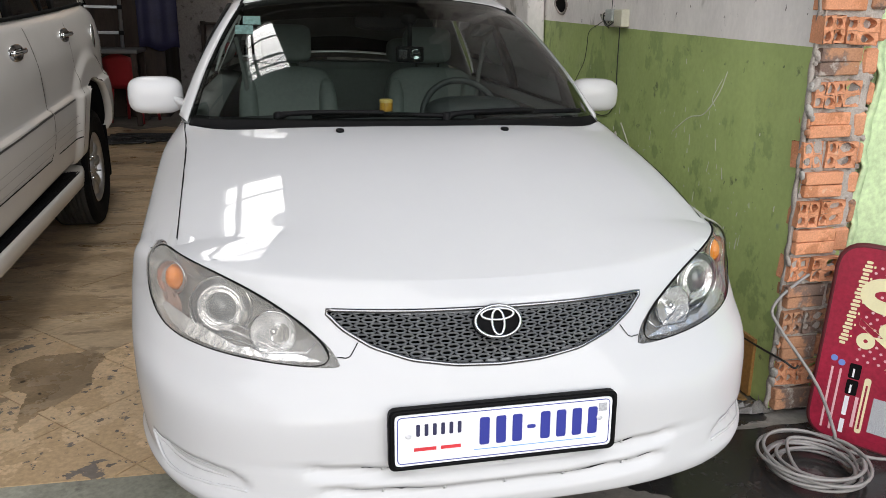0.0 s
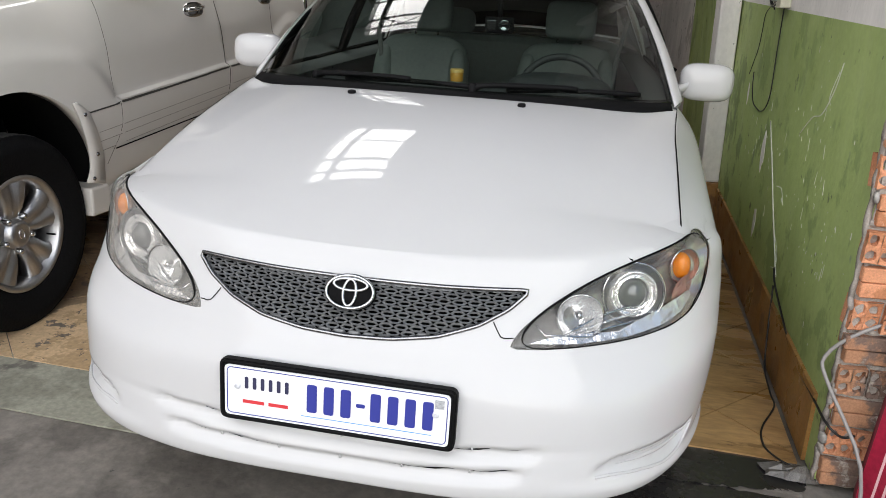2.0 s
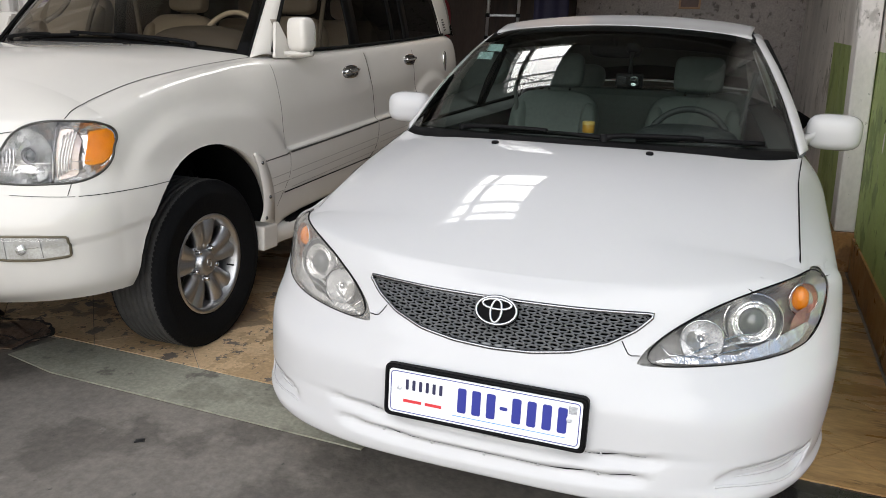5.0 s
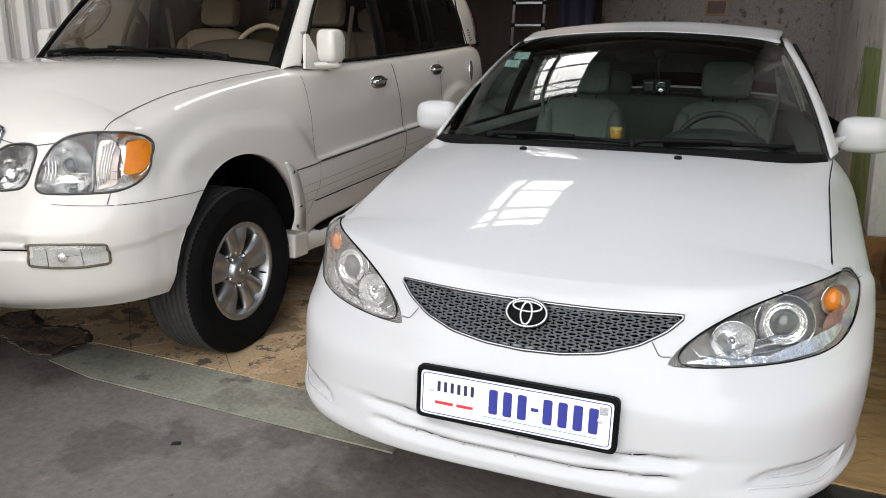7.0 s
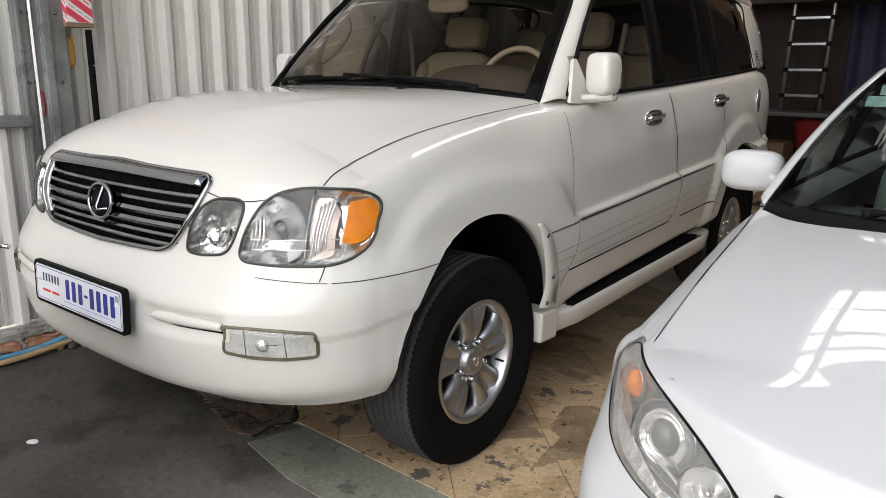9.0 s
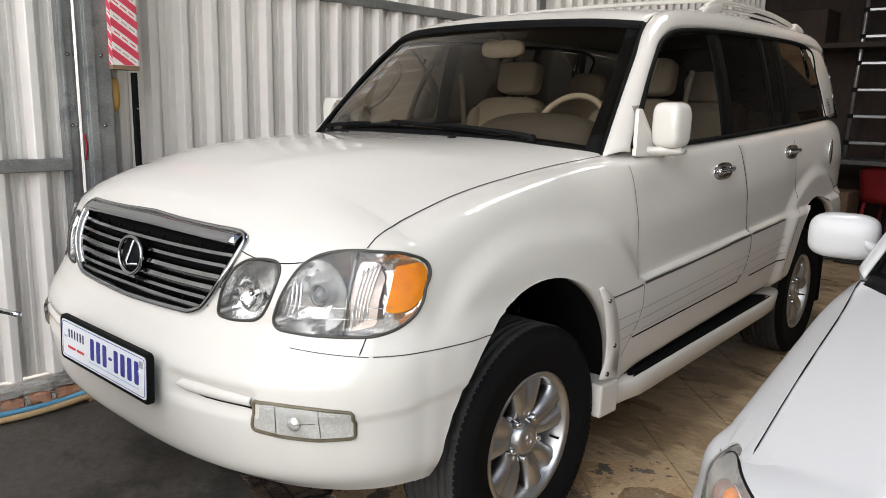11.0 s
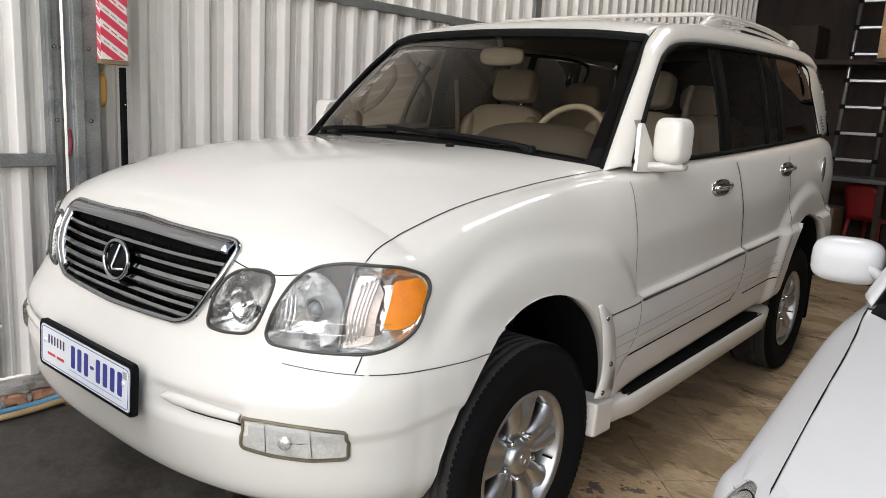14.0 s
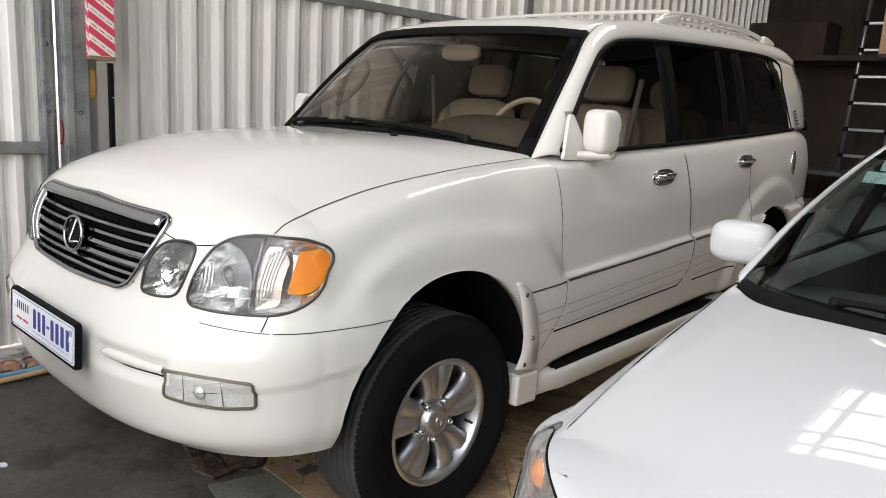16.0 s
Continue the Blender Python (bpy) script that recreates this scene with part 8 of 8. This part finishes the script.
hose()
e = thing("crumpled_wrap", pose(1.205, 0.775, -0.002), "crumpled clear plastic wrap on the floor", "litter")
rg = random.Random(8)
wv = [(0.085 * (i / 7 - 0.5) * 2 + rg.uniform(-0.01, 0.01), 0.04 * (j / 5 - 0.5) * 2 + rg.uniform(-0.008, 0.008), 0.004 + rg.random() * 0.045 * math.sin(math.pi * i / 7) * math.sin(math.pi * j / 5)) for i in range(8) for j in range(6)]
mesh("wrap", wv, grid_faces(8, 6), material("clear_wrap", (0.13, 0.12, 0.11), 0.25, var=0.5, vs=30), e, "", False)


# ---- the dim back of the garage ----
def ladder(m):
    e = thing("ladder", m, "telescopic aluminium ladder leaning on the partition", "ladder")
    alu = material("aluminium_tube", (0.5, 0.51, 0.53), 0.3, 0.9, var=0.1, vs=8)
    for s in (-0.215, 0.215):
        tube("rail", [(s, 0, 0), (s, 0.45, 2.9)], 0.022, alu, e, 10)
    for k in range(9):
        z = 0.18 + k * 0.30
        block("rung", (0.40, 0.04, 0.035), (0, z * 0.155, z), alu, e, 0.006)
        for s in (-0.215, 0.215):
            block("rung_collar", (0.06, 0.055, 0.05), (s, z * 0.155, z), TRIM, e, 0.006)


ladder(pose(-2.47, 8.72, 0.93, 0, 0, 3))
e = thing("workbench", pose(-2.9, 8.8, 0), "low dark bench with a grey top", "bench")
block("top", (1.5, 0.7, 0.05), (0.1, 0, 0.90), material("bench_grey", (0.10, 0.10, 0.10), 0.5, var=0.2), e, 0.006)
for a in (-0.6, 0.8):
    for b in (-0.3, 0.3):
        block("leg", (0.06, 0.06, 0.875), (a, b, 0.4375), DARKPLY, e, 0.004)
block("box", (0.5, 0.5, 0.55), (0.1, 0.0, 0.275), CARDBOARD, e, 0.01)
e = thing("overhead_shelf", pose(-3.0, 9.0, 2.2), "dark timber shelf under the roof", "shelf")
block("board", (2.3, 0.75, 0.06), (0, 0, 0), DARKPLY, e, 0.004)
block("crate", (0.9, 0.5, 0.4), (-0.5, 0, 0.23), DARKPLY, e, 0.01)
e = thing("plywood_cabinet", pose(-1.62, 7.75, 2.13), "bare plywood cabinet hanging from the roof", "cabinet")
block("carcass", (1.05, 0.45, 1.3), (0, 0, 0.65), PLYWOOD, e, 0.006)
block("base", (1.07, 0.47, 0.04), (0, 0, 0.0), DARKPLY, e, 0.004)
for a in (-0.5, 0.5):
    tube("hanger", [(a, 0, 1.3), (a, 0, 2.47)], 0.012, STEEL, e, 6)
e = thing("blue_tarpaulin", pose(-2.15, 9.32, 0.9), "dark blue tarpaulin hanging on the partition", "tarpaulin")
tv = [(0.5 * i / 11, 0.02 * math.sin(i * 1.3) - 0.02, 1.5 * j / 11 + 0.03 * math.sin(i * 0.8)) for i in range(12) for j in range(12)]
mesh("sheet", tv, grid_faces(12, 12), material("blue_tarp", (0.02, 0.018, 0.06), 0.6, var=0.3, vs=5), e).modifiers.new("thickness", "SOLIDIFY").thickness = 0.004
e = thing("hanging_jacket", pose(-3.62, 9.33, 1.25), "dark red jacket hanging on the partition", "jacket")
pillow("jacket", (0.4, 0.14, 0.75), (0, 0, 0.35), material("jacket_red", (0.16, 0.015, 0.02), 0.85, var=0.3, vs=9), e, 2.8)
pillow("lining", (0.14, 0.05, 0.6), (0.03, -0.06, 0.36), material("jacket_grey", (0.18, 0.17, 0.17), 0.85, var=0.2, vs=9), e, 2.8)


def plastic_chair(m):
    e = thing("plastic_chair", m, "red plastic chair standing at the back", "chair")
    v = [(0.42 * (i / 6 - 0.5), 0.40 * (j / 6 - 0.5), 0.43 - 0.02 * math.cos((i / 6 - 0.5) * 3) * math.cos((j / 6 - 0.5) * 3)) for i in range(7) for j in range(7)]
    mesh("seat", v, grid_faces(7, 7), RED_PLASTIC, e).modifiers.new("thickness", "SOLIDIFY").thickness = 0.012
    v = [(0.42 * (i / 6 - 0.5), 0.20 + 0.10 * (j / 6) - 0.06 * (1 - ((i / 6 - 0.5) * 2) ** 2) * -0.5, 0.44 + 0.42 * j / 6 - 0.06 * ((i / 6 - 0.5) * 2) ** 2 * (j / 6)) for i in range(7) for j in range(7)]
    mesh("backrest", v, grid_faces(7, 7), RED_PLASTIC, e).modifiers.new("thickness", "SOLIDIFY").thickness = 0.012
    for a in (-0.18, 0.18):
        for b in (-0.17, 0.17):
            tube("leg", [(a, b, 0.43), (a * 1.2, b * 1.25, 0.0)], 0.02, RED_PLASTIC, e, 8)


plastic_chair(pose(-2.22, 8.95, 0, 0, 0, 160))
e = thing("floor_cables", pose(-2.0, 7.4, 0), "tangle of dark cables on the tiles", "cable")
for k in range(4):
    rg = random.Random(20 + k)
    tube("cable", spline([(rg.uniform(-0.5, 0.6), rg.uniform(-0.35, 0.35), 0.012 + 0.01 * rg.random()) for _ in range(8)], 70), 0.012, BLACK_CABLE, e, 6)
e = thing("storage_rack", pose(-0.55, 10.75, 0), "dark storage rack with small boxes against the wallpaper", "rack")
for a in (-0.9, 0.9):
    block("upright", (0.05, 0.4, 1.25), (a, 0, 0.625), DARKPLY, e, 0.004)
for z in (0.25, 0.75, 1.22):
    block("shelf", (1.85, 0.4, 0.03), (0, 0, z), DARKPLY, e, 0.004)
for k in range(8):
    block("small_box", (0.16, 0.2, 0.14 + 0.04 * (k % 3)), (-0.72 + 0.2 * k, 0, 0.765 + 0.07 + 0.02 * (k % 3)), (CARDBOARD, RED_PLASTIC, DARKPLY)[k % 3], e, 0.006)
e = thing("picture_frame", pose(-0.1, 10.98, 1.92), "small picture in a light wooden frame", "picture")
block("frame", (0.32, 0.03, 0.24), (0, 0, 0.12), PLYWOOD, e, 0.006)
block("sheet", (0.26, 0.032, 0.18), (0, -0.002, 0.12), material("picture_brown", (0.12, 0.06, 0.05), 0.5, var=0.4, vs=12), e, 0.002)
e = thing("black_stool", pose(1.05, 5.6, 0), "black folding stool with clutter by the wall", "stool")
block("seat", (0.34, 0.34, 0.04), (0, 0, 0.62), TRIM, e, 0.01, (0, 10, 20))
for a in (-0.14, 0.14):
    tube("leg", [(a, -0.15, 0.0), (-a, 0.13, 0.6)], 0.012, TRIM, e, 8)
    tube("leg", [(a, 0.15, 0.0), (-a, -0.13, 0.6)], 0.012, TRIM, e, 8)
block("folder", (0.3, 0.02, 0.24), (0.02, 0.0, 0.76), TRIM, e, 0.004, (20, 30, 10))


# ---- motor scooter by the sheet wall, mostly out of view ----
def scooter(m):
    e = thing("motor_scooter", m, "black motor scooter with round mirror and rubber grip", "scooter")
    gloss = material("gloss_black", (0.012, 0.012, 0.013), 0.15, coat=1.0)
    v = []
    for j, z in enumerate(np.linspace(0.42, 0.93, 14)):
        w = 0.235 + 0.06 * math.sin(j / 13 * math.pi)
        for i in range(15):
            a = (i / 14 - 0.5) * math.pi
            v.append((w * math.sin(a), 0.14 * math.cos(a) + 0.06 * j / 13, z))
    mesh("front_shield", v, grid_faces(14, 15), gloss, e).modifiers.new("thickness", "SOLIDIFY").thickness = 0.012
    tube("handlebar", spline([(-0.36, 0.02, 1.0), (-0.2, 0.06, 1.0), (0, 0.08, 0.96), (0.2, 0.06, 1.0), (0.36, 0.02, 1.0)], 24), 0.012, CHROME, e, 10)
    for s in (-1, 1):
        tube("grip", [(0.25 * s, 0.045, 1.0), (0.375 * s, 0.018, 1.0)], 0.019, RUBBER, e, 14)
        tube("brake_lever", spline([(0.2 * s, 0.10, 0.99), (0.3 * s, 0.10, 0.985), (0.42 * s, 0.05, 0.985)], 12), 0.006, CHROME, e, 8)
        tube("mirror_stalk", spline([(0.17 * s, 0.06, 1.0), (0.25 * s, 0.06, 1.04), (0.315 * s, 0.05, 1.12)], 12), 0.006, TRIM, e, 8)
        mm = pose(0.308 * s, 0.05, 1.166, 80, 0, 18) @ Matrix.Diagonal((0.82, 0.82, 0.9, 1))
        lathe("mirror_shell", [(0.0, 0.03), (0.04, 0.022), (0.062, 0.004), (0.063, -0.004), (0.058, -0.006)], TRIM, e, 32, mm @ pose(0, 0, 0, 180, 0, 0))
        lathe("mirror_face", [(0.059, 0.005), (0.0, 0.006)], MIRROR, e, 32, mm)
    pillow("head_unit", (0.3, 0.2, 0.14), (0, 0.06, 0.95), gloss, e, 2.6)
    pillow("seat", (0.28, 0.7, 0.14), (0, -0.75, 0.74), TRIM, e, 3)
    pillow("rear_body", (0.3, 0.75, 0.34), (0, -0.85, 0.52), gloss, e, 2.8)
    block("footboard", (0.28, 0.45, 0.06), (0, -0.25, 0.30), TRIM, e, 0.02)
    pillow("front_mudguard", (0.14, 0.46, 0.2), (0, 0.2, 0.47), gloss, e, 2.4)
    for y in (0.2, -1.05):
        lathe("wheel", [(0.17, -0.04), (0.22, -0.05), (0.262, -0.03), (0.27, 0), (0.262, 0.03), (0.22, 0.05), (0.17, 0.04)], RUBBER, e, 40, pose(0, y, 0.27, 0, 90, 0), "", True)
        lathe("hub", [(0.17, -0.03), (0.05, -0.04), (0.05, 0.04), (0.17, 0.03)], ALLOY, e, 24, pose(0, y, 0.27, 0, 90, 0))
    tube("fork", [(0, 0.08, 0.95), (0, 0.2, 0.27)], 0.022, STEEL, e, 10)
    tube("stand", [(0.08, -0.5, 0.3), (0.2, -0.55, 0.0)], 0.012, STEEL, e, 8)


scooter(pose(-2.275, -0.602, -0.012, 0, 0, 40))

# little things on the concrete
for x, y, r, nme, lab in ((-1.292, 0.22, 0.014, "leaf", "small dark leaf on the concrete"), (-2.95, 0.05, 0.018, "paper_scrap", "small scrap of pale paper")):
    o = loop([(r * 1.6 * math.cos(a) * (0.6 + 0.5 * rnd.random()), r * math.sin(a) * (0.6 + 0.5 * rnd.random())) for a in np.linspace(0, 2 * math.pi, 9)[:-1]], 24)
    tagged(strip(nme, o, 0.003, BLACK_CABLE if nme == "leaf" else PLATE_WHITE, None, pose(x, y, -0.0115, 0, 0, 30)), lab, "litter")
# crack in the cement before the wagon
for pts, w in (([(-3.0, 0.90), (-2.92, 0.99), (-2.83, 0.92), (-2.68, 0.855), (-2.55, 0.90), (-2.43, 0.885), (-2.31, 0.80), (-2.34, 0.70), (-2.32, 0.60)], 0.011), ([(-2.99, 0.88), (-2.9, 0.80), (-2.76, 0.78), (-2.66, 0.86)], 0.008), ([(-2.62, 0.64), (-2.5, 0.70), (-2.36, 0.68)], 0.006), ([(-3.1, 0.62), (-2.9, 0.66), (-2.75, 0.61), (-2.6, 0.67), (-2.42, 0.62)], 0.004), ([(-2.9, 0.66), (-2.82, 0.74), (-2.86, 0.83)], 0.003), ([(-2.45, 0.63), (-2.38, 0.74), (-2.41, 0.84)], 0.003)):
    c = spline(pts, 60)
    c = c + np.array([[rnd.uniform(-0.006, 0.006), rnd.uniform(-0.006, 0.006)] for _ in c])
    n = np.gradient(c, axis=0)
    n = np.stack([-n[:, 1], n[:, 0]], 1) / (np.linalg.norm(n, axis=1)[:, None] + 1e-9)
    ws = np.array([w * rnd.uniform(0.3, 1.2) for _ in c])[:, None]
    v = [(p[0], p[1], 0.0022) for q in zip(c - n * ws, c + n * ws) for p in q]
    setting(mesh("floor_crack", v, grid_faces(len(c), 2), BLACK_CABLE, None, "", False), "dark crack in the cement", "crack")

# broken, oil-soaked cement where the tiles end before the wagon
OILY = layered("oil_soaked_cement", (0.19, 0.132, 0.095), [((0.085, 0.064, 0.052), 6.0, 0.52), ((0.018, 0.014, 0.012), 7.0, 0.57)], 0.5, 5.0, bump=0.9)
p = outline([(-3.02, 0.74), (-2.99, 0.906), (-2.92, 1.0), (-2.82, 0.93), (-2.67, 0.86), (-2.55, 0.90), (-2.43, 0.885), (-2.30, 0.80), (-2.34, 0.70), (-2.325, 0.60), (-2.44, 0.58), (-2.62, 0.64), (-2.84, 0.70)], 0.02, 150)
p = p + np.array([[rnd.uniform(-0.012, 0.012), rnd.uniform(-0.012, 0.012)] for _ in p])
setting(strip("broken_cement", p, 0.004, OILY, None, pose(0, 0, -0.003)), "dark broken cement soaked with oil", "stain")
# floor tiles, laid at forty-five degrees
SIDE, GAP = 0.40, 0.004
u0 = (-1.228, 1.662)
count = 0
for i in range(-24, 25):
    for j in range(-24, 25):
        cx = u0[0] + (i + 0.5 - (j + 0.5)) * SIDE / math.sqrt(2)
        cy = u0[1] + (i + 0.5 + (j + 0.5)) * SIDE / math.sqrt(2)
        hw = (SIDE - GAP) / math.sqrt(2)
        if cy > 8.2 or abs(cx + 1.3) > 3.0 or cy < 0.4 or (cx < -2.45 and 1.5 < cy < 4.5) or cx < -3.4:
            continue
        poly = [(cx + hw, cy), (cx, cy + hw), (cx - hw, cy), (cx, cy - hw)]
        poly = clip_line(poly, 0.0319, 1, 0.722 if cx < 0.5 else 0.878)
        poly = clip_line(poly, -1, 0.0454, -1.235 + 0.0454 * 0.72) if poly else poly
        if len(poly) < 3 or count >= 320:
            continue
        count += 1
        t = strip("tile", poly, 0.007, TILE_EAST if cx > 0.6 else TILE if cy < 1.5 + 0.5 * rnd.random() else TILE_BROWN, bed, pose(0, 0, -0.0065 + rnd.uniform(0, 0.0012)))
